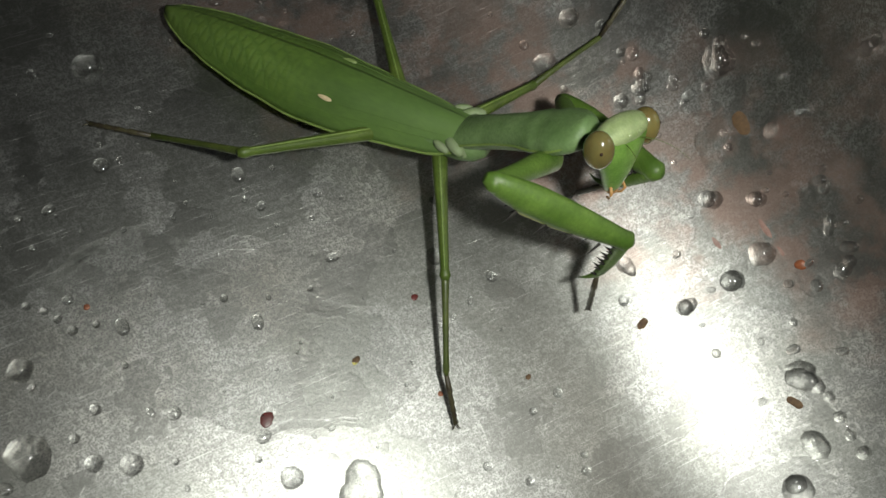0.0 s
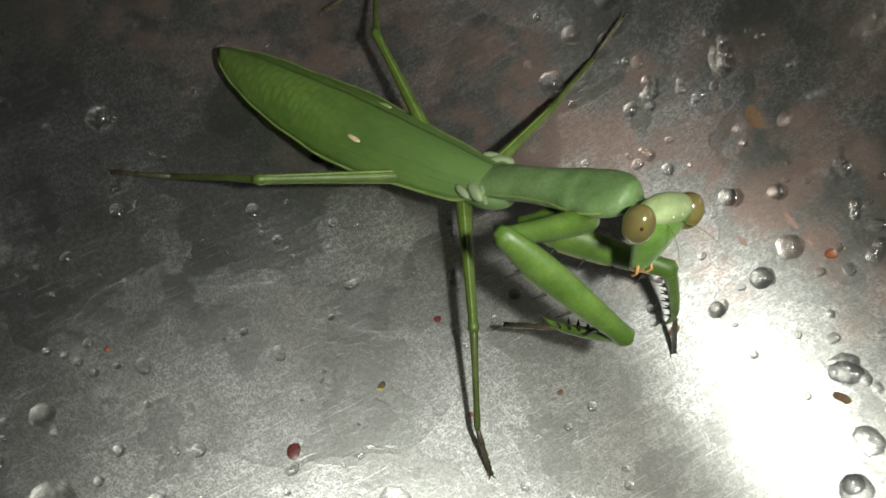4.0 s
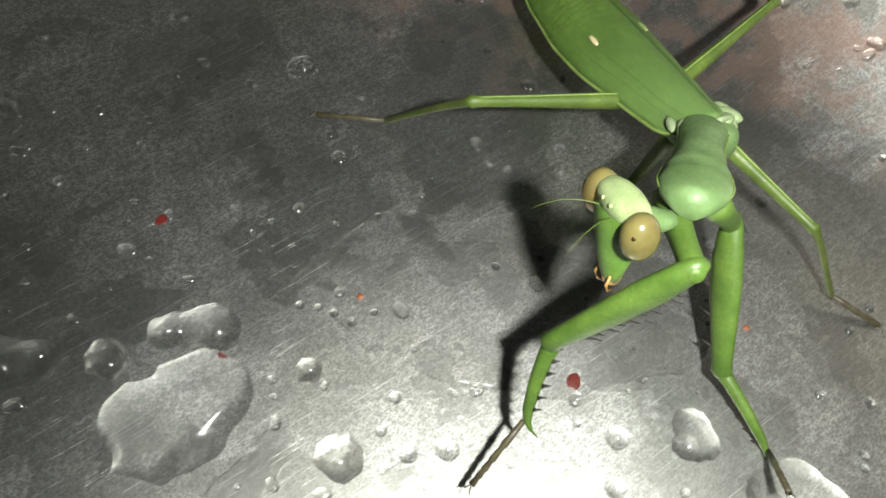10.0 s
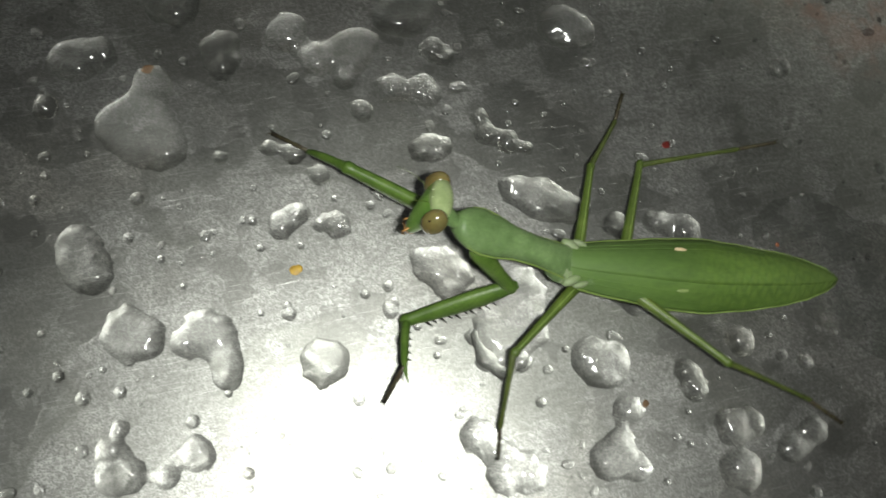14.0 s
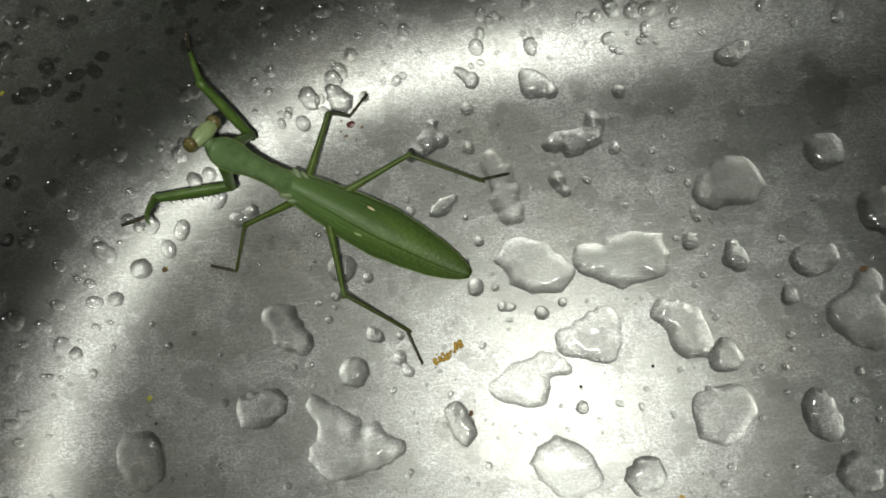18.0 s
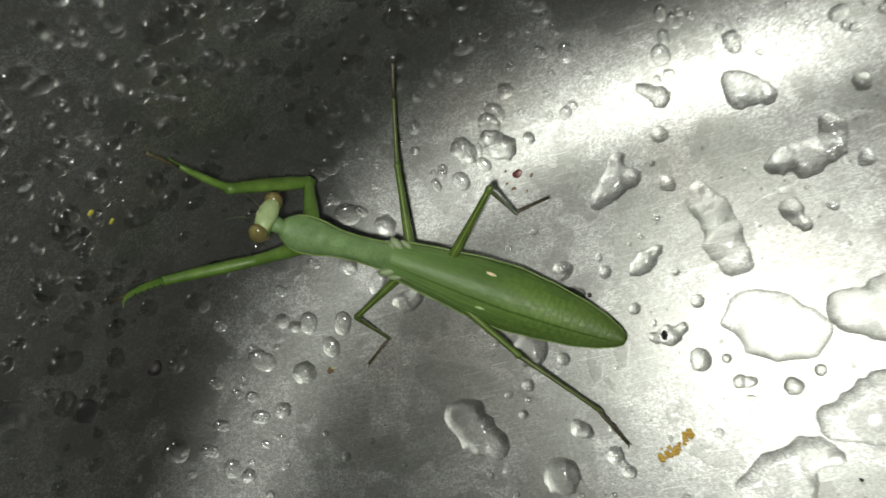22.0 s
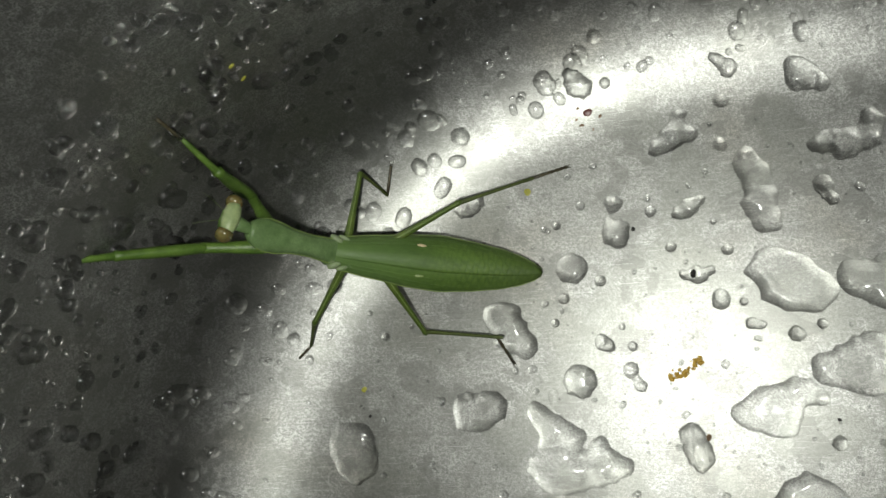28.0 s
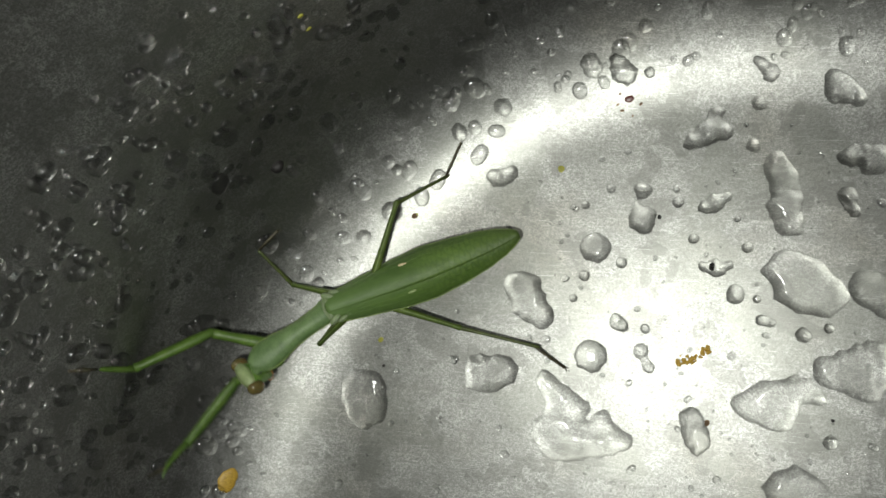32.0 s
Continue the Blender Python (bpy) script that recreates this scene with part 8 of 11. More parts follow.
    walk(MID_R[2], [
        (0, pose(0.01073, -0.02673, -0.01367, -0.0, 42.1, -51.2)),
        (0.5, pose(0.01182, -0.02615, -0.01396, 2.0, 45.9, -44.9)),
        (1, pose(0.01293, -0.02550, -0.01417, 3.7, 50.2, -37.1)),
        (1.5, pose(0.01334, -0.02451, -0.01530, 2.0, 53.6, -36.7)),
        (2, pose(0.01370, -0.02344, -0.01639, 1.0, 56.8, -36.7)),
        (2.5, pose(0.01406, -0.02245, -0.01706, 2.2, 57.7, -32.9)),
        (3, pose(0.01439, -0.02140, -0.01768, 2.8, 58.3, -29.4)),
        (3.5, pose(0.01351, -0.02226, -0.01736, -0.2, 58.5, -33.0)),
        (4, pose(0.01262, -0.02310, -0.01699, -1.8, 58.6, -36.8)),
        (4.5, pose(0.01280, -0.02277, -0.01713, -0.8, 57.2, -36.5)),
        (5, pose(0.01306, -0.02228, -0.01733, -0.3, 55.0, -36.2)),
        (5.5, pose(0.01335, -0.02171, -0.01755, 0.0, 52.4, -35.8)),
        (6, pose(0.01364, -0.02113, -0.01775, 0.1, 49.8, -35.5)),
        (6.5, pose(0.01388, -0.02062, -0.01791, 0.1, 47.5, -35.3)),
        (7, pose(0.01404, -0.02027, -0.01801, 0.1, 45.9, -35.2)),
        (7.5, pose(0.01375, -0.01817, -0.02123, 2.4, 53.7, -28.7)),
        (8, pose(0.01325, -0.01588, -0.02401, 4.4, 60.6, -21.9)),
        (8.5, pose(0.01315, -0.01128, -0.02618, 4.8, 54.2, -16.1)),
        (9, pose(0.01273, -0.00664, -0.02755, 4.0, 50.1, -11.7)),
        (9.5, pose(0.01464, -0.00696, -0.02595, 5.2, 38.6, -1.4)),
        (9.67, pose(0.01128, -0.01347, -0.02290, -1.4, 36.4, -53.2)),
        (9.83, pose(0.00479, -0.01218, -0.01875, -3.3, 30.9, -102.0)),
        (10, pose(0.00104, -0.00496, -0.01375, 0.0, 26.0, -148.2)),
        (10.25, pose(-0.00446, -0.02411, -0.01656, 1.3, 20.6, -122.2)),
        (10.5, pose(-0.00332, -0.02473, -0.01573, 0.0, 15.2, -97.2)),
        (11, pose(0.00054, -0.02011, -0.01512, 0.0, 18.1, -77.4)),
        (11.5, pose(0.00096, -0.01867, -0.01343, 0.0, 21.1, -76.8)),
        (12, pose(0.00406, -0.01667, -0.00837, 0.0, 36.5, -87.4)),
        (12.17, pose(0.00418, -0.00795, -0.00903, 6.8, 29.5, -44.8)),
        (12.33, pose(0.01186, -0.00370, -0.00829, 6.6, 20.5, -6.1)),
        (12.5, pose(0.01978, -0.00831, -0.00905, 0.7, 13.5, 31.0)),
        (12.667, pose(0.01112, -0.00971, -0.00662, -1.7, 15.3, 79.6)),
        (12.67, pose(0.01165, -0.00535, -0.00682, -1.7, 15.6, 84.4)),
        (12.83, pose(0.00170, -0.00691, -0.00448, -1.5, 18.7, 138.5)),
        (12.833, pose(0.00247, -0.01112, -0.00419, -1.3, 19.0, 143.3)),
        (13, pose(-0.00619, -0.01252, -0.00177, 1.4, 20.3, -166.6)),
        (13.5, pose(-0.01170, -0.02041, -0.00694, 4.9, 11.3, -130.6)),
        (14, pose(-0.01245, -0.02948, -0.00872, 3.2, 18.5, -112.0)),
        (14.5, pose(-0.01529, -0.02759, -0.01029, 0.8, 15.4, -115.7)),
        (15, pose(-0.01773, -0.02536, -0.01140, -0.1, 15.3, -119.8)),
        (15.5, pose(0.00831, -0.02709, -0.01184, 2.7, 19.8, -91.8)),
        (16, pose(0.00722, -0.02707, -0.01146, 1.3, 6.6, -90.1)),
        (16.5, pose(0.00569, -0.02649, -0.01053, 0.5, -5.0, -89.0)),
        (17, pose(0.00423, -0.02565, -0.00908, 0.2, -7.8, -88.8)),
        (17.5, pose(0.00323, -0.02509, -0.00791, 0.1, -7.9, -88.8)),
        (18, pose(-0.00370, -0.02256, -0.01001, 0.6, 15.2, -98.6)),
        (18.5, pose(0.00526, -0.02561, -0.00989, 2.8, -38.6, -79.9)),
        (19, pose(0.01376, -0.02607, -0.00661, -5.7, -44.4, -55.3)),
        (19.5, pose(0.01392, -0.02679, -0.00583, -2.1, -43.7, -56.7)),
        (20, pose(0.01396, -0.02731, -0.00502, -0.5, -41.5, -58.2)),
        (20.5, pose(0.01437, -0.02718, -0.00400, 0.6, -39.2, -61.0)),
        (21, pose(0.01473, -0.02700, -0.00304, 0.9, -37.1, -63.5)),
        (21.5, pose(0.01259, -0.02836, -0.00157, 2.0, -35.6, -69.7)),
        (22, pose(0.01032, -0.02946, -0.00011, 2.0, -33.0, -74.7)),
        (22.5, pose(0.00631, -0.03070, 0.00222, 2.6, -32.4, -82.4)),
        (23, pose(0.00238, -0.03120, 0.00422, 2.6, -30.9, -89.5)),
        (23.5, pose(0.00965, -0.02912, 0.00253, -10.6, -25.7, -24.5)),
        (23.75, pose(0.01311, -0.02649, 0.00125, -14.7, -7.3, 1.8)),
        (24, pose(0.01656, -0.02386, -0.00003, -10.2, 11.0, 27.1)),
        (24.5, pose(0.00571, -0.02198, -0.00917, -3.7, -7.9, 30.8)),
        (24.75, pose(0.00175, -0.01652, -0.01122, 5.6, 4.3, -15.2)),
        (25, pose(0.00135, -0.00972, -0.01257, 3.2, 19.4, -61.3)),
        (25.5, pose(0.00033, -0.01072, -0.01279, 1.1, 13.5, -62.1)),
        (26, pose(-0.00133, -0.01215, -0.01322, 0.4, 2.9, -62.0)),
        (26.5, pose(-0.00334, -0.01370, -0.01381, 0.2, -9.7, -60.5)),
        (27, pose(-0.00523, -0.01509, -0.01440, -0.1, -20.1, -58.6)),
        (27.5, pose(-0.00650, -0.01606, -0.01480, -0.2, -26.3, -57.4)),
        (28, pose(-0.01159, -0.01643, -0.01513, 5.3, -23.7, -89.6)),
        (28.5, pose(-0.00004, -0.02154, -0.01115, -6.1, -65.7, -55.1)),
        (28.75, pose(0.00553, -0.02596, -0.00483, -4.4, -57.8, -55.2)),
        (29, pose(0.01342, -0.02419, 0.00295, -3.0, -50.0, -55.0)),
        (29.5, pose(0.01524, -0.02417, 0.00227, -4.1, -54.1, -48.4)),
        (30, pose(0.01686, -0.02380, 0.00161, -5.0, -55.3, -41.4)),
        (30.25, pose(0.01612, -0.02461, 0.00167, 13.1, -12.7, -64.6)),
        (30.5, pose(0.01348, -0.02250, 0.00100, 14.9, 32.1, -76.5)),
        (31, pose(0.00755, -0.01605, -0.00457, 3.7, 26.0, -86.7)),
        (31.25, pose(0.00841, -0.01789, -0.00467, 2.2, 54.0, -74.9)),
        (31.5, pose(0.00928, -0.01973, -0.00476, 31.3, 80.6, -34.5)),
        (31.75, pose(0.01144, -0.02070, -0.00498, -25.6, 29.9, -126.1)),
        (32, pose(0.01341, -0.02131, -0.00534, 0.0, -19.7, -162.8)),
    ])
    walk(HIND_R[2], [
        (0, pose(-0.03894, -0.01729, -0.00313, 0.0, -0.3, -166.3)),
        (0.5, pose(-0.03849, -0.01781, -0.00298, -0.0, 0.7, -164.0)),
        (1, pose(-0.03802, -0.01834, -0.00282, 0.0, 1.8, -161.9)),
        (1.5, pose(-0.03817, -0.01881, -0.00283, 0.0, 2.3, -159.8)),
        (2, pose(-0.03830, -0.01929, -0.00283, 0.0, 2.8, -157.7)),
        (2.5, pose(-0.03805, -0.01957, -0.00277, 0.0, 3.4, -156.8)),
        (3, pose(-0.03780, -0.01985, -0.00271, 0.0, 4.1, -155.8)),
        (3.5, pose(-0.03885, -0.01963, -0.00311, 0.0, 2.7, -155.5)),
        (4, pose(-0.03978, -0.01939, -0.00346, 0.0, 1.5, -155.4)),
        (4.5, pose(-0.03968, -0.01951, -0.00353, 0.0, 1.1, -154.7)),
        (5, pose(-0.03953, -0.01969, -0.00364, 0.0, 0.4, -153.6)),
        (5.5, pose(-0.03935, -0.01989, -0.00375, 0.0, -0.3, -152.3)),
        (6, pose(-0.03917, -0.02010, -0.00387, 0.0, -1.0, -151.1)),
        (6.5, pose(-0.03901, -0.02028, -0.00398, -0.0, -1.6, -150.1)),
        (7, pose(-0.03890, -0.02040, -0.00405, -0.0, -2.0, -149.3)),
        (7.5, pose(-0.03884, -0.02066, -0.00436, -0.0, -2.5, -148.1)),
        (8, pose(-0.03877, -0.02091, -0.00466, -0.0, -2.8, -146.8)),
        (8.5, pose(-0.03564, -0.02275, -0.00555, 0.0, 0.0, -147.6)),
        (9, pose(-0.03216, -0.02452, -0.00623, 0.0, 3.8, -149.2)),
        (9.5, pose(-0.02893, -0.02669, -0.00705, 0.1, 9.3, -143.8)),
        (10, pose(-0.02880, -0.02844, -0.01057, 0.0, 0.3, -123.6)),
        (10.5, pose(-0.02094, -0.02978, -0.01201, 0.0, 6.6, -112.0)),
        (11, pose(-0.01462, -0.03123, -0.01293, 0.0, 11.5, -98.4)),
        (11.5, pose(-0.02228, -0.02476, -0.01033, -2.9, 15.0, -141.7)),
        (12, pose(-0.03044, -0.01747, -0.00800, -3.5, 14.2, -168.4)),
        (12.5, pose(-0.03410, -0.02146, -0.00616, 0.7, 8.1, -146.8)),
        (13, pose(-0.01603, -0.01658, 0.00105, 2.5, 29.9, -104.8)),
        (13.5, pose(-0.02598, -0.02116, -0.00345, -4.0, 19.7, -130.9)),
        (14, pose(-0.03433, -0.02523, -0.00703, -5.3, 3.9, -164.4)),
        (14.5, pose(-0.02979, -0.02089, -0.00799, -1.7, 16.3, -153.0)),
        (15, pose(-0.02400, -0.01623, -0.00888, 1.1, 29.9, -137.7)),
        (15.5, pose(-0.04540, -0.01472, -0.00449, -2.8, 23.5, -153.9)),
        (16, pose(-0.04534, -0.01503, -0.00430, -0.2, 21.3, -148.2)),
        (16.5, pose(-0.04524, -0.01551, -0.00400, 1.2, 17.3, -139.0)),
        (17, pose(-0.04514, -0.01599, -0.00370, 1.6, 12.2, -129.0)),
        (17.5, pose(-0.04506, -0.01632, -0.00349, 1.2, 8.3, -121.9)),
        (18, pose(-0.03930, -0.02193, -0.00159, -0.6, 28.6, -139.4)),
        (18.5, pose(-0.03092, -0.01813, -0.00736, 3.2, 22.2, -121.2)),
        (19, pose(-0.01805, -0.01508, -0.00843, -1.8, 39.5, -140.1)),
        (19.5, pose(-0.01830, -0.01543, -0.00908, -0.3, 39.3, -138.5)),
        (20, pose(-0.01856, -0.01577, -0.00975, 0.3, 39.0, -136.8)),
        (20.5, pose(-0.01830, -0.01552, -0.01004, 0.1, 39.1, -137.0)),
        (21, pose(-0.01803, -0.01526, -0.01033, -0.0, 39.2, -137.2)),
        (21.5, pose(-0.01875, -0.01584, -0.00942, 0.3, 38.4, -136.0)),
        (22, pose(-0.01943, -0.01639, -0.00846, 0.4, 37.8, -135.1)),
        (22.5, pose(-0.02228, -0.01670, -0.00685, 0.8, 41.6, -132.8)),
        (23, pose(-0.02501, -0.01702, -0.00498, 0.9, 46.2, -131.2)),
        (23.5, pose(-0.02687, -0.01893, -0.00758, -2.8, 30.1, -141.8)),
        (24, pose(-0.02877, -0.02085, -0.01019, -2.7, 10.7, -150.4)),
        (24.5, pose(-0.02855, -0.02058, -0.00960, -1.1, 12.5, -150.9)),
        (25, pose(-0.02831, -0.02031, -0.00898, -0.5, 14.3, -151.5)),
        (25.5, pose(-0.03193, -0.02110, -0.00888, 0.1, 6.0, -148.1)),
        (26, pose(-0.03685, -0.02241, -0.00785, 0.2, -2.7, -144.7)),
        (26.5, pose(-0.04067, -0.02332, -0.00572, 0.1, -5.1, -144.2)),
        (27, pose(-0.04252, -0.02311, -0.00401, 0.0, -6.8, -144.5)),
        (27.5, pose(-0.04325, -0.02251, -0.00328, 0.0, -9.0, -144.3)),
        (28, pose(-0.04321, -0.02171, -0.00034, 0.7, -0.8, -155.6)),
        (28.5, pose(-0.03667, -0.02278, -0.00662, 0.2, -18.9, -139.0)),
        (29, pose(-0.02421, -0.02160, -0.01068, -1.2, -15.0, -128.7)),
        (29.5, pose(-0.02588, -0.02280, -0.01054, -1.4, -24.9, -120.3)),
        (30, pose(-0.02745, -0.02398, -0.01024, -2.1, -32.6, -111.4)),
        (30.5, pose(-0.02616, -0.02256, -0.00809, 0.4, -14.5, -117.3)),
        (31, pose(-0.02468, -0.02110, -0.00571, 0.7, 5.1, -123.2)),
        (31.5, pose(-0.03087, -0.02172, -0.00780, 0.1, -7.3, -129.0)),
        (32, pose(-0.03650, -0.02220, -0.00929, 0.5, -14.8, -138.0)),
    ])
    walk(FORE_L[0], [
        (0, pose(0.01468, 0.00027, 0.00957, -0.0, 39.8, 115.8)),
        (0.5, pose(0.01454, -0.00140, 0.00969, 0.7, 36.5, 118.3)),
        (1, pose(0.01427, -0.00307, 0.00971, 0.7, 32.9, 120.1)),
        (1.5, pose(0.01506, -0.00227, 0.00866, 1.4, 34.9, 124.8)),
        (2, pose(0.01574, -0.00149, 0.00755, 1.7, 36.5, 129.3)),
        (2.5, pose(0.01588, -0.00122, 0.00730, 1.7, 37.3, 133.3)),
        (3, pose(0.01602, -0.00096, 0.00705, 1.8, 37.9, 137.2)),
        (3.5, pose(0.01623, 0.00033, 0.00660, 9.5, 43.7, 169.6)),
        (4, pose(0.01635, 0.00160, 0.00611, 13.4, 39.8, -157.3)),
        (4.5, pose(0.01627, 0.00127, 0.00638, 5.4, 41.9, -159.3)),
        (5, pose(0.01615, 0.00078, 0.00677, 1.5, 45.0, -162.6)),
        (5.5, pose(0.01597, 0.00021, 0.00722, -0.7, 48.4, -166.8)),
        (6, pose(0.01577, -0.00037, 0.00764, -2.1, 51.7, -171.5)),
        (6.5, pose(0.01557, -0.00088, 0.00800, -2.9, 54.3, -176.1)),
        (7, pose(0.01542, -0.00122, 0.00824, -2.9, 56.0, -179.5)),
        (7.5, pose(0.01567, -0.00188, 0.00762, -1.9, 49.8, 179.3)),
        (8, pose(0.01588, -0.00252, 0.00698, -1.1, 43.7, 178.5)),
        (8.5, pose(0.01564, -0.00473, 0.00633, -5.9, 46.4, 161.8)),
        (9, pose(0.01516, -0.00683, 0.00555, -8.7, 47.1, 143.9)),
        (9.5, pose(0.01481, -0.00796, 0.00495, -7.7, 48.5, 133.5)),
        (10, pose(0.01438, -0.00904, 0.00432, -7.6, 49.1, 122.4)),
        (10.5, pose(0.01401, -0.00981, 0.00384, -5.7, 43.7, 115.7)),
        (11, pose(0.01360, -0.01053, 0.00336, -4.2, 38.0, 110.1)),
        (11.5, pose(0.01357, -0.01073, 0.00279, -8.0, 45.9, 88.2)),
        (12, pose(0.01354, -0.01091, 0.00222, -12.6, 48.7, 61.7)),
        (12.5, pose(0.01498, -0.00795, 0.00442, 8.1, 42.9, 102.1)),
        (13, pose(0.01616, -0.00569, 0.00370, -4.5, 45.4, 75.9)),
        (13.5, pose(0.01669, -0.00277, 0.00457, 12.4, 54.3, 117.1)),
        (14, pose(0.01672, 0.00024, 0.00525, 20.3, 48.3, 157.6)),
        (14.5, pose(0.01698, 0.00106, 0.00422, 9.8, 39.5, 160.4)),
        (15, pose(0.01714, 0.00189, 0.00313, 4.6, 31.3, 162.3)),
        (15.25, pose(0.01726, 0.00155, 0.00247, -3.1, 38.1, 108.4)),
        (15.5, pose(0.01739, 0.00122, 0.00180, -14.7, 36.7, 51.8)),
        (16, pose(0.01729, 0.00203, 0.00200, -7.2, 44.5, 49.9)),
        (16.5, pose(0.01708, 0.00320, 0.00227, -5.5, 56.2, 45.4)),
        (17, pose(0.01679, 0.00435, 0.00252, -7.8, 67.2, 36.7)),
        (17.5, pose(0.01655, 0.00511, 0.00268, -12.2, 73.4, 25.8)),
        (18, pose(0.01509, 0.00341, 0.00824, 52.6, 72.7, 119.2)),
        (18.5, pose(0.01518, 0.00237, 0.00843, -21.5, 74.8, 34.0)),
        (19, pose(0.01522, 0.00131, 0.00858, -27.5, 56.8, 1.8)),
        (19.5, pose(0.01490, 0.00106, 0.00917, -15.7, 53.7, -2.6)),
        (20, pose(0.01455, 0.00081, 0.00974, -9.0, 50.3, -6.3)),
        (20.5, pose(0.01490, 0.00105, 0.00917, -3.8, 50.3, -4.8)),
        (21, pose(0.01522, 0.00129, 0.00859, -1.3, 50.2, -3.3)),
        (21.5, pose(0.01564, 0.00211, 0.00761, 6.8, 39.5, 18.6)),
        (22, pose(0.01598, 0.00292, 0.00658, 6.6, 25.3, 34.1)),
        (22.5, pose(0.01582, 0.00596, 0.00460, 5.8, 41.2, 49.0)),
        (23, pose(0.01503, 0.00869, 0.00237, 9.3, 51.7, 69.1)),
        (23.5, pose(0.01458, 0.00780, 0.00580, 2.7, 66.6, 62.8)),
        (24, pose(0.01352, 0.00664, 0.00895, -17.0, 77.4, 35.0)),
        (24.5, pose(0.01505, 0.00636, 0.00635, -3.9, 82.0, 47.5)),
        (25, pose(0.01609, 0.00597, 0.00354, 8.8, 84.3, 61.7)),
        (25.5, pose(0.01647, 0.00510, 0.00314, -15.6, 74.7, 30.6)),
        (26, pose(0.01694, 0.00376, 0.00249, -12.7, 52.2, 20.9)),
        (26.5, pose(0.01730, 0.00223, 0.00173, -6.4, 23.2, 17.5)),
        (27, pose(0.01748, 0.00085, 0.00101, -2.7, 3.3, 15.8)),
        (27.5, pose(0.01752, -0.00007, 0.00052, -1.0, -5.7, 15.0)),
        (28, pose(0.01556, 0.00095, 0.00801, -0.1, -2.3, 7.2)),
        (28.5, pose(0.01496, 0.00100, 0.00907, 0.0, 14.5, 4.6)),
        (29, pose(0.01430, 0.00106, 0.01008, -0.4, 32.1, 1.2)),
        (29.25, pose(0.01498, 0.00242, 0.00850, 0.2, 39.2, 4.1)),
        (29.5, pose(0.01566, 0.00378, 0.00691, 1.4, 46.2, 7.4)),
        (30, pose(0.01607, 0.00621, 0.00321, 5.0, 55.7, 18.9)),
        (30.5, pose(0.01723, 0.00319, -0.00012, 3.1, 27.1, 21.8)),
        (31, pose(0.01715, 0.00011, -0.00359, 1.2, 0.4, 21.6)),
        (31.25, pose(0.01710, 0.00186, -0.00269, -18.2, -34.1, -13.4)),
        (31.5, pose(0.01706, 0.00361, -0.00179, 0.4, -71.9, -70.0)),
        (31.75, pose(0.01656, 0.00530, -0.00089, -16.8, -28.2, -25.2)),
        (32, pose(0.01607, 0.00700, 0.00000, -0.3, 13.6, 3.1)),
    ])
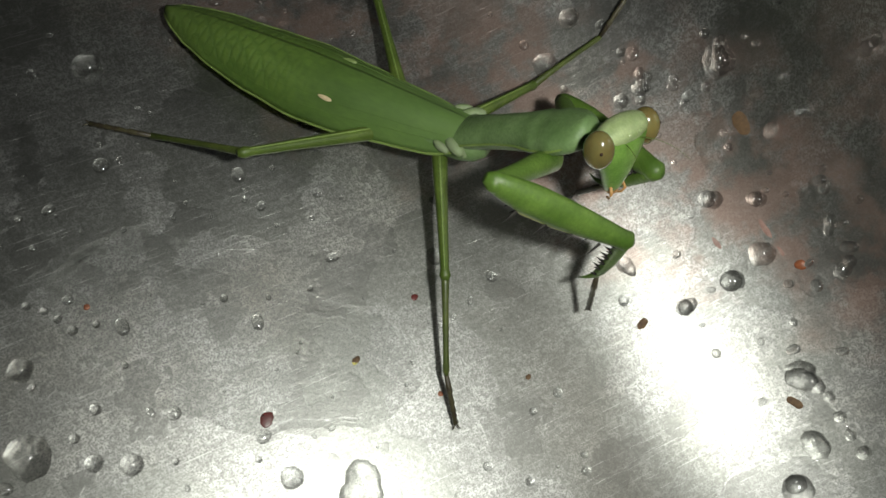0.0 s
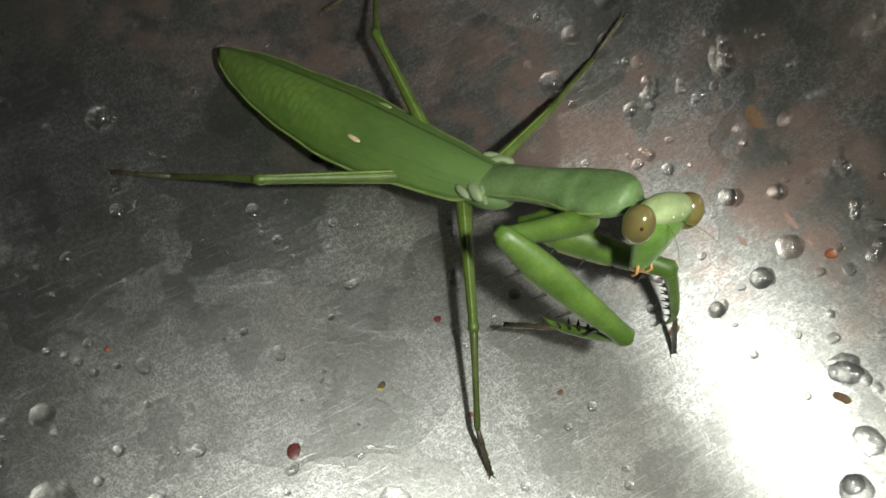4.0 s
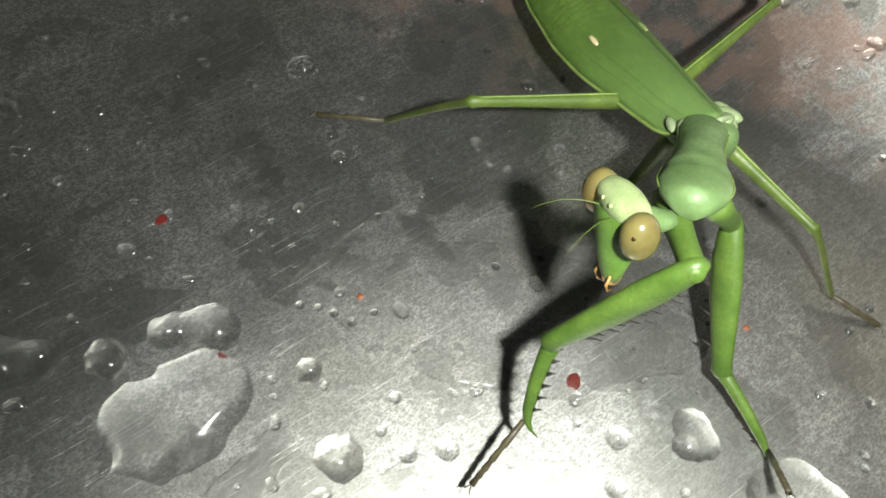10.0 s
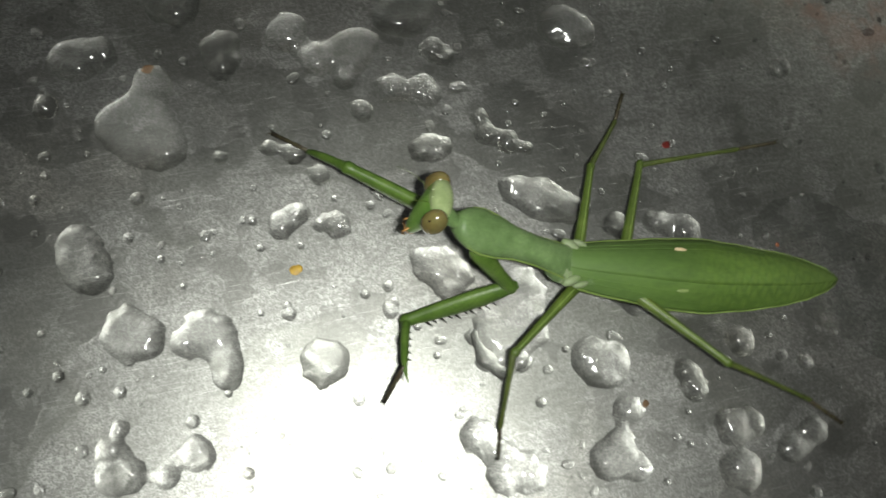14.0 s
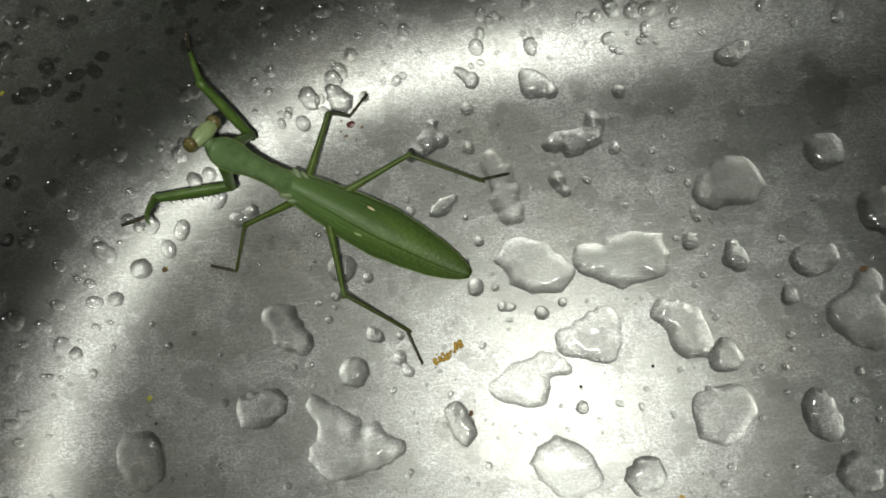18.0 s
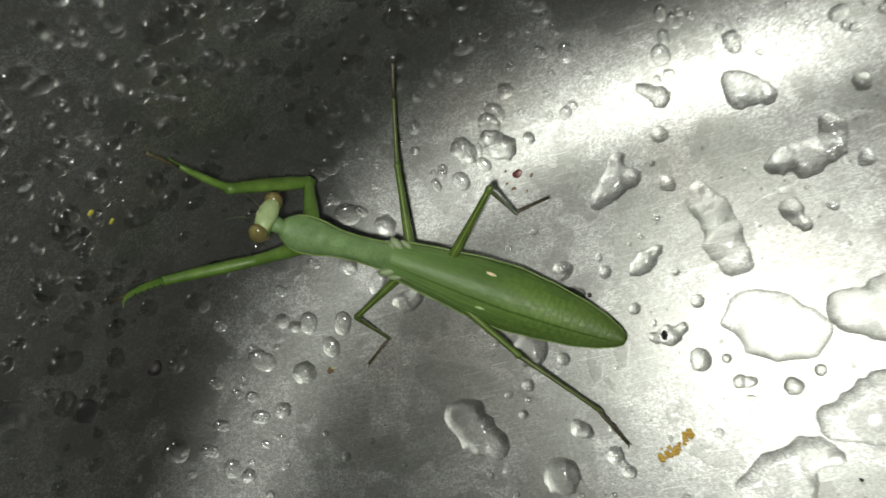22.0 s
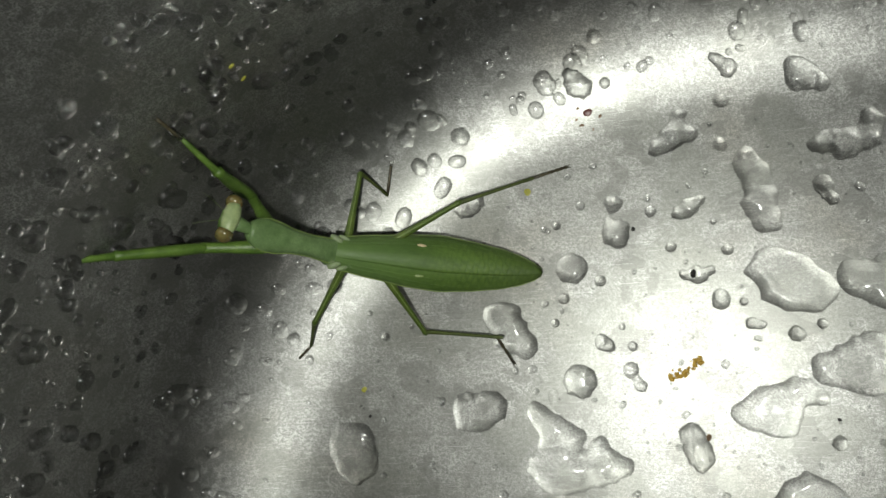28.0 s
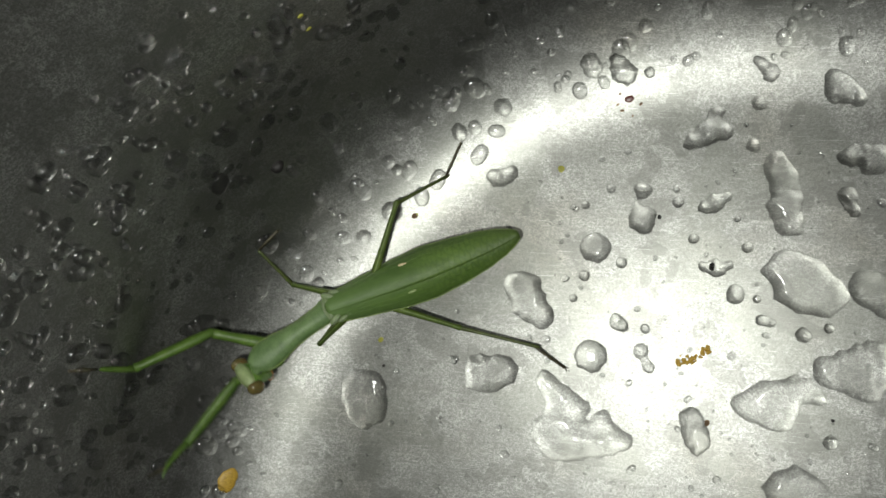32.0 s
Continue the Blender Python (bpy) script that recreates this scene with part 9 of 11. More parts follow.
    walk(FORE_L[1], [
        (0, pose(0.01045, 0.00903, 0.00147, -43.9, -18.4, -28.8)),
        (0.5, pose(0.00972, 0.00755, 0.00216, -42.1, -7.2, -27.2)),
        (1, pose(0.00895, 0.00612, 0.00283, -37.9, 3.6, -25.8)),
        (1.5, pose(0.00914, 0.00625, 0.00143, -36.7, 8.3, -24.2)),
        (2, pose(0.00931, 0.00638, 0.00002, -36.3, 12.9, -22.6)),
        (2.5, pose(0.00899, 0.00611, -0.00036, -34.4, 13.8, -22.1)),
        (3, pose(0.00869, 0.00582, -0.00072, -33.0, 14.9, -21.6)),
        (3.5, pose(0.00723, 0.00197, -0.00214, -24.4, 8.9, -3.3)),
        (4, pose(0.00738, -0.00216, -0.00199, -24.0, 7.8, 14.8)),
        (4.5, pose(0.00746, -0.00206, -0.00207, -24.0, 7.6, 13.6)),
        (5, pose(0.00760, -0.00190, -0.00217, -23.5, 7.5, 11.9)),
        (5.5, pose(0.00779, -0.00172, -0.00224, -23.2, 7.5, 9.9)),
        (6, pose(0.00801, -0.00153, -0.00228, -22.6, 7.6, 7.8)),
        (6.5, pose(0.00821, -0.00138, -0.00228, -22.0, 7.7, 5.9)),
        (7, pose(0.00835, -0.00128, -0.00226, -21.5, 7.9, 4.7)),
        (7.5, pose(0.00751, -0.00178, -0.00205, -19.8, 19.2, 11.0)),
        (8, pose(0.00674, -0.00228, -0.00177, -17.2, 30.1, 17.9)),
        (8.5, pose(0.00736, -0.00200, -0.00284, -20.1, 51.7, 25.2)),
        (9, pose(0.00819, -0.00175, -0.00371, -5.7, 72.3, 47.3)),
        (9.5, pose(0.00904, -0.00188, -0.00452, -33.4, 70.8, 4.2)),
        (10, pose(0.00995, -0.00205, -0.00525, -29.6, 62.5, -22.1)),
        (10.5, pose(0.01004, -0.00157, -0.00490, -5.4, 47.7, -26.1)),
        (11, pose(0.01018, -0.00117, -0.00442, 9.5, 33.8, -28.0)),
        (11.5, pose(0.01384, -0.00194, -0.00630, 17.8, 26.3, -25.2)),
        (12, pose(0.01749, -0.00357, -0.00729, 21.1, 21.4, -19.9)),
        (12.5, pose(0.01304, 0.00111, -0.00419, 25.3, 20.0, 10.5)),
        (13, pose(0.01832, 0.00292, -0.00531, 14.2, 1.1, -28.6)),
        (13.5, pose(0.01333, 0.00380, -0.00570, 18.9, 8.4, -7.2)),
        (14, pose(0.00893, 0.00345, -0.00419, 24.6, 19.9, 18.2)),
        (14.5, pose(0.00778, 0.00434, -0.00382, 26.8, 17.3, 21.3)),
        (15, pose(0.00685, 0.00518, -0.00345, 27.2, 14.7, 24.9)),
        (15.25, pose(0.01413, 0.01101, -0.00534, 26.3, 4.7, 19.9)),
        (15.5, pose(0.02367, 0.00919, -0.00576, 26.3, -5.4, 15.1)),
        (16, pose(0.02310, 0.00893, -0.00687, 25.7, -8.6, 15.6)),
        (16.5, pose(0.02201, 0.00821, -0.00825, 24.2, -12.3, 17.3)),
        (17, pose(0.02072, 0.00728, -0.00914, 21.5, -14.4, 19.3)),
        (17.5, pose(0.01981, 0.00669, -0.00944, 18.7, -14.9, 20.5)),
        (18, pose(0.01325, 0.00669, -0.00384, 16.8, -2.7, 37.1)),
        (18.5, pose(0.01793, 0.00422, -0.00378, 17.0, -28.7, 19.4)),
        (19, pose(0.02214, 0.00153, -0.00200, 22.2, -46.7, -9.0)),
        (19.5, pose(0.02238, 0.00072, -0.00102, 13.3, -53.6, -3.5)),
        (20, pose(0.02258, -0.00008, 0.00001, 4.5, -60.0, 4.0)),
        (20.5, pose(0.02295, 0.00037, -0.00056, 1.3, -57.0, 5.5)),
        (21, pose(0.02331, 0.00082, -0.00112, -1.4, -54.0, 6.8)),
        (21.5, pose(0.02489, 0.00523, -0.00044, -7.6, -36.2, 22.8)),
        (22, pose(0.02544, 0.00933, 0.00117, -4.7, -12.0, 32.0)),
        (22.5, pose(0.02207, 0.01315, -0.00373, -0.1, -14.4, 40.6)),
        (23, pose(0.01784, 0.01602, -0.00755, -0.7, -12.0, 49.4)),
        (23.5, pose(0.01688, 0.01228, -0.00581, 1.4, -13.6, 38.6)),
        (24, pose(0.01579, 0.00823, -0.00339, 2.2, -12.5, 28.8)),
        (24.5, pose(0.01623, 0.00765, -0.00618, 0.8, -23.7, 30.2)),
        (25, pose(0.01668, 0.00708, -0.00904, -0.6, -34.5, 31.9)),
        (25.5, pose(0.01935, 0.00680, -0.00906, 1.5, -41.3, 24.8)),
        (26, pose(0.02418, 0.00653, -0.00750, 7.1, -49.2, 11.6)),
        (26.5, pose(0.02839, 0.00572, -0.00325, 17.5, -48.2, -6.7)),
        (27, pose(0.02963, 0.00429, 0.00028, 20.0, -40.2, -17.1)),
        (27.5, pose(0.02968, 0.00317, 0.00177, 16.9, -35.9, -20.6)),
        (28, pose(0.02810, 0.00254, 0.00852, -1.3, -24.3, 13.6)),
        (28.5, pose(0.02717, 0.00199, 0.00590, -0.5, -52.3, 15.7)),
        (29, pose(0.02501, 0.00130, 0.00336, -5.9, -79.4, 23.4)),
        (29.25, pose(0.02476, 0.00312, 0.00051, -17.6, -70.1, 38.8)),
        (29.5, pose(0.02434, 0.00490, -0.00222, -20.6, -60.4, 45.5)),
        (30, pose(0.02281, 0.00851, -0.00725, -14.5, -38.5, 47.9)),
        (30.5, pose(0.02768, 0.00737, -0.00589, -4.6, -43.8, 36.8)),
        (31, pose(0.02891, 0.00477, -0.00368, 4.2, -37.5, 22.6)),
        (31.25, pose(0.02776, -0.00066, 0.00473, 3.7, 9.5, 22.3)),
        (31.5, pose(0.01853, -0.00041, 0.01133, 2.3, 56.5, 21.0)),
        (31.75, pose(0.02711, 0.00034, 0.00536, 4.9, 24.9, 28.0)),
        (32, pose(0.02835, 0.00765, -0.00296, 3.5, -6.7, 33.1)),
    ])
    walk(FORE_L[2], [
        (0, pose(0.02527, 0.00088, 0.00710, -153.9, 56.7, 170.8)),
        (0.5, pose(0.02545, -0.00054, 0.00440, -160.8, 53.4, 165.1)),
        (1, pose(0.02496, -0.00163, 0.00171, -167.4, 52.8, 160.8)),
        (1.5, pose(0.02522, -0.00099, -0.00114, -171.2, 57.0, 165.2)),
        (2, pose(0.02535, -0.00029, -0.00394, -172.7, 61.9, 171.1)),
        (2.5, pose(0.02503, -0.00040, -0.00462, 179.1, 62.2, 165.3)),
        (3, pose(0.02471, -0.00051, -0.00531, 170.9, 62.2, 159.4)),
        (3.5, pose(0.02482, 0.00097, -0.00488, 142.4, 78.6, 146.8)),
        (4, pose(0.02446, 0.00234, -0.00440, -4.8, 80.2, 17.6)),
        (4.5, pose(0.02463, 0.00210, -0.00444, -1.0, 80.9, 22.9)),
        (5, pose(0.02490, 0.00174, -0.00450, 9.8, 81.9, 32.9)),
        (5.5, pose(0.02521, 0.00131, -0.00456, 26.5, 82.6, 48.2)),
        (6, pose(0.02552, 0.00086, -0.00462, 45.5, 82.7, 65.7)),
        (6.5, pose(0.02578, 0.00045, -0.00468, 60.9, 82.0, 79.8)),
        (7, pose(0.02595, 0.00016, -0.00472, 70.8, 81.3, 87.7)),
        (7.5, pose(0.02404, 0.00142, -0.00791, 77.8, 78.5, 98.5)),
        (8, pose(0.02142, 0.00246, -0.01069, 64.2, 75.1, 89.5)),
        (8.5, pose(0.01736, 0.00270, -0.01683, 21.5, 69.9, 56.3)),
        (9, pose(0.01186, 0.00222, -0.02069, -3.1, 57.5, 33.3)),
        (9.5, pose(0.01488, -0.00145, -0.02136, -4.4, 46.5, 22.3)),
        (10, pose(0.01756, -0.00515, -0.02107, 3.7, 37.2, 14.3)),
        (10.5, pose(0.02082, -0.00684, -0.01807, 18.5, 16.1, 16.7)),
        (11, pose(0.02326, -0.00812, -0.01433, 28.1, -1.8, 15.3)),
        (11.5, pose(0.02830, -0.00875, -0.01419, 33.7, -11.1, 17.3)),
        (12, pose(0.03310, -0.00923, -0.01378, 37.0, -19.1, 18.2)),
        (12.5, pose(0.02951, 0.00416, -0.01030, 34.3, -28.7, 45.8)),
        (13, pose(0.03397, -0.00560, -0.00566, 38.1, -18.4, 10.4)),
        (13.5, pose(0.03082, 0.00158, -0.00829, 37.4, -39.0, 48.3)),
        (14, pose(0.02486, 0.00869, -0.01025, 36.9, -39.0, 80.5)),
        (14.5, pose(0.02364, 0.01052, -0.00913, 38.8, -40.6, 103.5)),
        (15, pose(0.02249, 0.01243, -0.00798, 34.9, -37.6, 127.2)),
        (15.25, pose(0.03084, 0.01706, -0.00679, 40.6, -40.9, 114.4)),
        (15.5, pose(0.04080, 0.01382, -0.00408, 47.4, -43.1, 100.7)),
        (16, pose(0.04007, 0.01369, -0.00421, 47.4, -48.1, 100.1)),
        (16.5, pose(0.03864, 0.01338, -0.00445, 52.4, -55.3, 95.5)),
        (17, pose(0.03702, 0.01299, -0.00471, 62.3, -61.7, 86.9)),
        (17.5, pose(0.03594, 0.01273, -0.00486, 72.1, -65.4, 79.7)),
        (18, pose(0.02745, 0.01744, -0.00300, 53.5, -62.0, 114.1)),
        (18.5, pose(0.03269, 0.00942, 0.00477, 58.5, -75.2, 111.7)),
        (19, pose(0.03422, -0.00038, 0.01096, 118.9, -65.5, 19.2)),
        (19.5, pose(0.03293, 0.00008, 0.01333, 105.8, -67.1, 12.0)),
        (20, pose(0.03148, 0.00055, 0.01545, 92.3, -68.0, 3.8)),
        (20.5, pose(0.03261, 0.00130, 0.01439, 96.3, -74.8, -2.6)),
        (21, pose(0.03372, 0.00205, 0.01330, 130.2, -81.2, -18.4)),
        (21.5, pose(0.03815, 0.01080, 0.01009, 92.6, -81.2, 45.6)),
        (22, pose(0.04022, 0.01858, 0.00488, 96.7, -65.4, 51.3)),
        (22.25, pose(0.03770, 0.02149, 0.00279, 66.4, -41.3, 58.6)),
        (22.5, pose(0.03517, 0.02439, 0.00069, 45.8, -17.6, 51.2)),
        (23, pose(0.02917, 0.02927, -0.00385, 17.7, 29.6, 50.3)),
        (23.5, pose(0.03042, 0.02308, -0.00162, 6.9, 39.5, 43.7)),
        (24, pose(0.03104, 0.01660, 0.00047, 2.2, 45.8, 34.3)),
        (24.5, pose(0.03033, 0.01587, 0.00099, 0.2, 43.4, 31.0)),
        (25, pose(0.02916, 0.01484, 0.00105, -1.6, 37.3, 28.1)),
        (25.5, pose(0.03151, 0.01242, 0.00270, -0.9, 25.5, 25.5)),
        (26, pose(0.03558, 0.00887, 0.00600, 1.6, 5.2, 22.4)),
        (26.5, pose(0.04018, 0.00432, 0.01005, 8.4, -25.9, 23.4)),
        (27, pose(0.04265, 0.00028, 0.01177, 21.8, -52.7, 17.4)),
        (27.5, pose(0.04319, -0.00192, 0.01223, 35.5, -59.0, 7.2)),
        (28, pose(0.04389, 0.00636, 0.01584, 17.0, -36.8, 17.0)),
        (28.5, pose(0.03766, 0.00493, 0.02001, 8.6, -44.4, 18.5)),
        (29, pose(0.02801, 0.00259, 0.02088, 3.3, -52.6, 18.7)),
        (29.25, pose(0.02949, 0.00692, 0.01727, -1.4, -53.4, 22.5)),
        (29.5, pose(0.03051, 0.01119, 0.01328, -6.3, -54.0, 26.5)),
        (30, pose(0.03216, 0.01886, 0.00385, -15.6, -55.1, 38.2)),
        (30.5, pose(0.03799, 0.01508, 0.00644, -7.2, -43.3, 33.1)),
        (31, pose(0.04197, 0.01020, 0.00717, 0.4, -31.8, 29.5)),
        (31.25, pose(0.04440, 0.00614, 0.00171, 3.7, -21.7, 11.7)),
        (31.5, pose(0.02813, 0.00326, -0.00421, 3.6, -11.2, -4.6)),
        (31.75, pose(0.04170, 0.00810, -0.00233, 15.7, -34.8, 20.6)),
        (32, pose(0.04318, 0.01732, -0.00090, 13.8, -60.8, 52.1)),
    ])
    walk(FORE_L[3], [
        (0, pose(0.01935, 0.00184, -0.00203, -0.0, 62.9, 148.8)),
        (0.5, pose(0.01915, 0.00114, -0.00437, -4.5, 51.7, 138.7)),
        (1, pose(0.01872, 0.00055, -0.00698, -4.4, 39.1, 131.6)),
        (1.5, pose(0.01947, 0.00053, -0.01030, 0.6, 48.4, 140.5)),
        (2, pose(0.02027, 0.00050, -0.01358, 5.4, 56.8, 153.4)),
        (2.5, pose(0.02010, 0.00090, -0.01429, 3.7, 53.1, 155.8)),
        (3, pose(0.01994, 0.00129, -0.01497, 2.6, 49.4, 158.0)),
        (3.5, pose(0.02301, 0.00215, -0.01559, -1.5, 69.9, 151.7)),
        (4, pose(0.02624, 0.00291, -0.01517, -99.1, 85.6, 44.8)),
        (4.5, pose(0.02622, 0.00277, -0.01523, -93.4, 85.7, 43.2)),
        (5, pose(0.02619, 0.00258, -0.01531, -89.2, 85.8, 40.4)),
        (5.5, pose(0.02614, 0.00235, -0.01539, -86.4, 85.9, 36.5)),
        (6, pose(0.02609, 0.00213, -0.01546, -84.3, 86.0, 31.9)),
        (6.5, pose(0.02605, 0.00194, -0.01550, -81.9, 86.0, 27.7)),
        (7, pose(0.02601, 0.00181, -0.01552, -78.4, 86.0, 24.7)),
        (7.5, pose(0.02372, 0.00359, -0.01862, -31.6, 81.8, 64.6)),
        (8, pose(0.02144, 0.00527, -0.02125, -13.9, 76.4, 77.1)),
        (8.5, pose(0.01944, 0.00582, -0.02709, -36.6, 59.3, 20.4)),
        (9, pose(0.01677, 0.00544, -0.02991, -19.8, 41.2, 10.9)),
        (9.5, pose(0.02183, 0.00140, -0.02929, -13.1, 0.8, -11.9)),
        (10, pose(0.02599, -0.00300, -0.02767, -5.6, -31.8, -27.7)),
        (10.5, pose(0.03088, -0.00383, -0.02110, -6.4, 6.3, -6.9)),
        (11, pose(0.03379, -0.00523, -0.01399, -1.2, 41.9, 22.0)),
        (11.5, pose(0.03854, -0.00556, -0.01210, -0.0, 42.0, 23.8)),
        (12, pose(0.04291, -0.00600, -0.01022, 0.4, 40.4, 25.2)),
        (12.5, pose(0.03619, 0.01102, -0.00505, 8.4, 33.9, 56.7)),
        (13, pose(0.04417, -0.00373, -0.00222, -13.1, 83.4, 22.3)),
        (13.5, pose(0.03648, 0.00792, -0.00142, 40.8, 82.0, 85.4)),
        (14, pose(0.02626, 0.01707, -0.00338, 13.6, 56.1, 69.2)),
        (14.5, pose(0.02171, 0.01858, -0.00201, 12.8, 63.0, 79.8)),
        (15, pose(0.01725, 0.01933, -0.00131, 15.1, 62.5, 95.4)),
        (15.25, pose(0.02742, 0.02458, 0.00036, -10.2, 54.0, 53.8)),
        (15.5, pose(0.03931, 0.02165, 0.00339, -19.4, 39.6, 27.2)),
        (16, pose(0.03879, 0.02087, 0.00392, -8.6, 36.8, 26.0)),
        (16.5, pose(0.03805, 0.01958, 0.00453, -3.7, 31.8, 25.5)),
        (17, pose(0.03730, 0.01817, 0.00491, -1.4, 25.3, 25.7)),
        (17.5, pose(0.03675, 0.01720, 0.00507, -0.5, 20.4, 25.8)),
        (18, pose(0.02535, 0.02213, 0.00664, 1.9, 43.7, 38.8)),
        (18.5, pose(0.03165, 0.01202, 0.01533, -4.5, 62.8, 25.0)),
        (19, pose(0.03850, 0.00111, 0.02090, -11.1, 72.2, 11.3)),
        (19.5, pose(0.03710, 0.00097, 0.02339, -6.5, 65.2, 11.4)),
        (20, pose(0.03557, 0.00081, 0.02557, -3.4, 56.4, 11.4)),
        (20.5, pose(0.03547, 0.00117, 0.02494, -2.7, 58.7, 9.4)),
        (21, pose(0.03531, 0.00152, 0.02409, -2.5, 59.9, 7.1)),
        (21.5, pose(0.03932, 0.01199, 0.02088, 5.4, 60.5, 21.5)),
        (22, pose(0.04306, 0.02213, 0.01481, 8.2, 48.1, 35.1)),
        (22.5, pose(0.04169, 0.03251, 0.00399, 15.2, 63.3, 59.3)),
        (23, pose(0.03524, 0.03657, -0.00924, 9.8, 17.8, 68.0)),
        (23.5, pose(0.03651, 0.02890, -0.00857, 2.0, 26.0, 53.0)),
        (24, pose(0.03734, 0.02090, -0.00736, -2.3, 33.4, 36.1)),
        (24.5, pose(0.03714, 0.01996, -0.00652, -2.5, 40.0, 29.7)),
        (25, pose(0.03682, 0.01894, -0.00558, -2.7, 44.3, 24.4)),
        (25.5, pose(0.04041, 0.01666, -0.00201, -1.7, 40.2, 22.7)),
        (26, pose(0.04564, 0.01302, 0.00500, -1.7, 36.6, 19.1)),
        (26.5, pose(0.04919, 0.00823, 0.01483, -5.2, 20.5, -0.3)),
        (26.75, pose(0.04908, 0.00525, 0.01765, -1.5, -15.1, 5.3)),
        (27, pose(0.04896, 0.00226, 0.02047, -1.0, -50.8, 10.4)),
        (27.5, pose(0.04877, -0.00121, 0.02159, 1.5, -64.8, 6.0)),
        (28, pose(0.05226, 0.00892, 0.02239, -8.9, -56.8, 26.3)),
        (28.5, pose(0.04507, 0.00741, 0.02765, -5.8, -66.3, 27.1)),
        (29, pose(0.03429, 0.00472, 0.02956, 0.9, -63.6, 19.2)),
        (29.25, pose(0.03550, 0.00941, 0.02604, -2.3, -17.0, 23.0)),
        (29.5, pose(0.03626, 0.01405, 0.02212, -2.7, 29.6, 24.4)),
        (30, pose(0.03706, 0.02272, 0.01282, 1.9, 73.3, 34.6)),
        (30.5, pose(0.04466, 0.01943, 0.01393, -8.6, 71.0, 18.6)),
        (31, pose(0.05005, 0.01477, 0.01293, -4.8, 48.4, 17.5)),
        (31.25, pose(0.05480, 0.00829, 0.00595, -17.3, -6.7, -2.9)),
        (31.5, pose(0.03982, 0.00232, -0.00188, -7.8, -62.4, -24.3)),
        (31.75, pose(0.05049, 0.01141, 0.00420, -12.5, -8.9, -11.2)),
        (32, pose(0.04645, 0.02152, 0.00864, -4.4, 44.3, 1.5)),
    ])
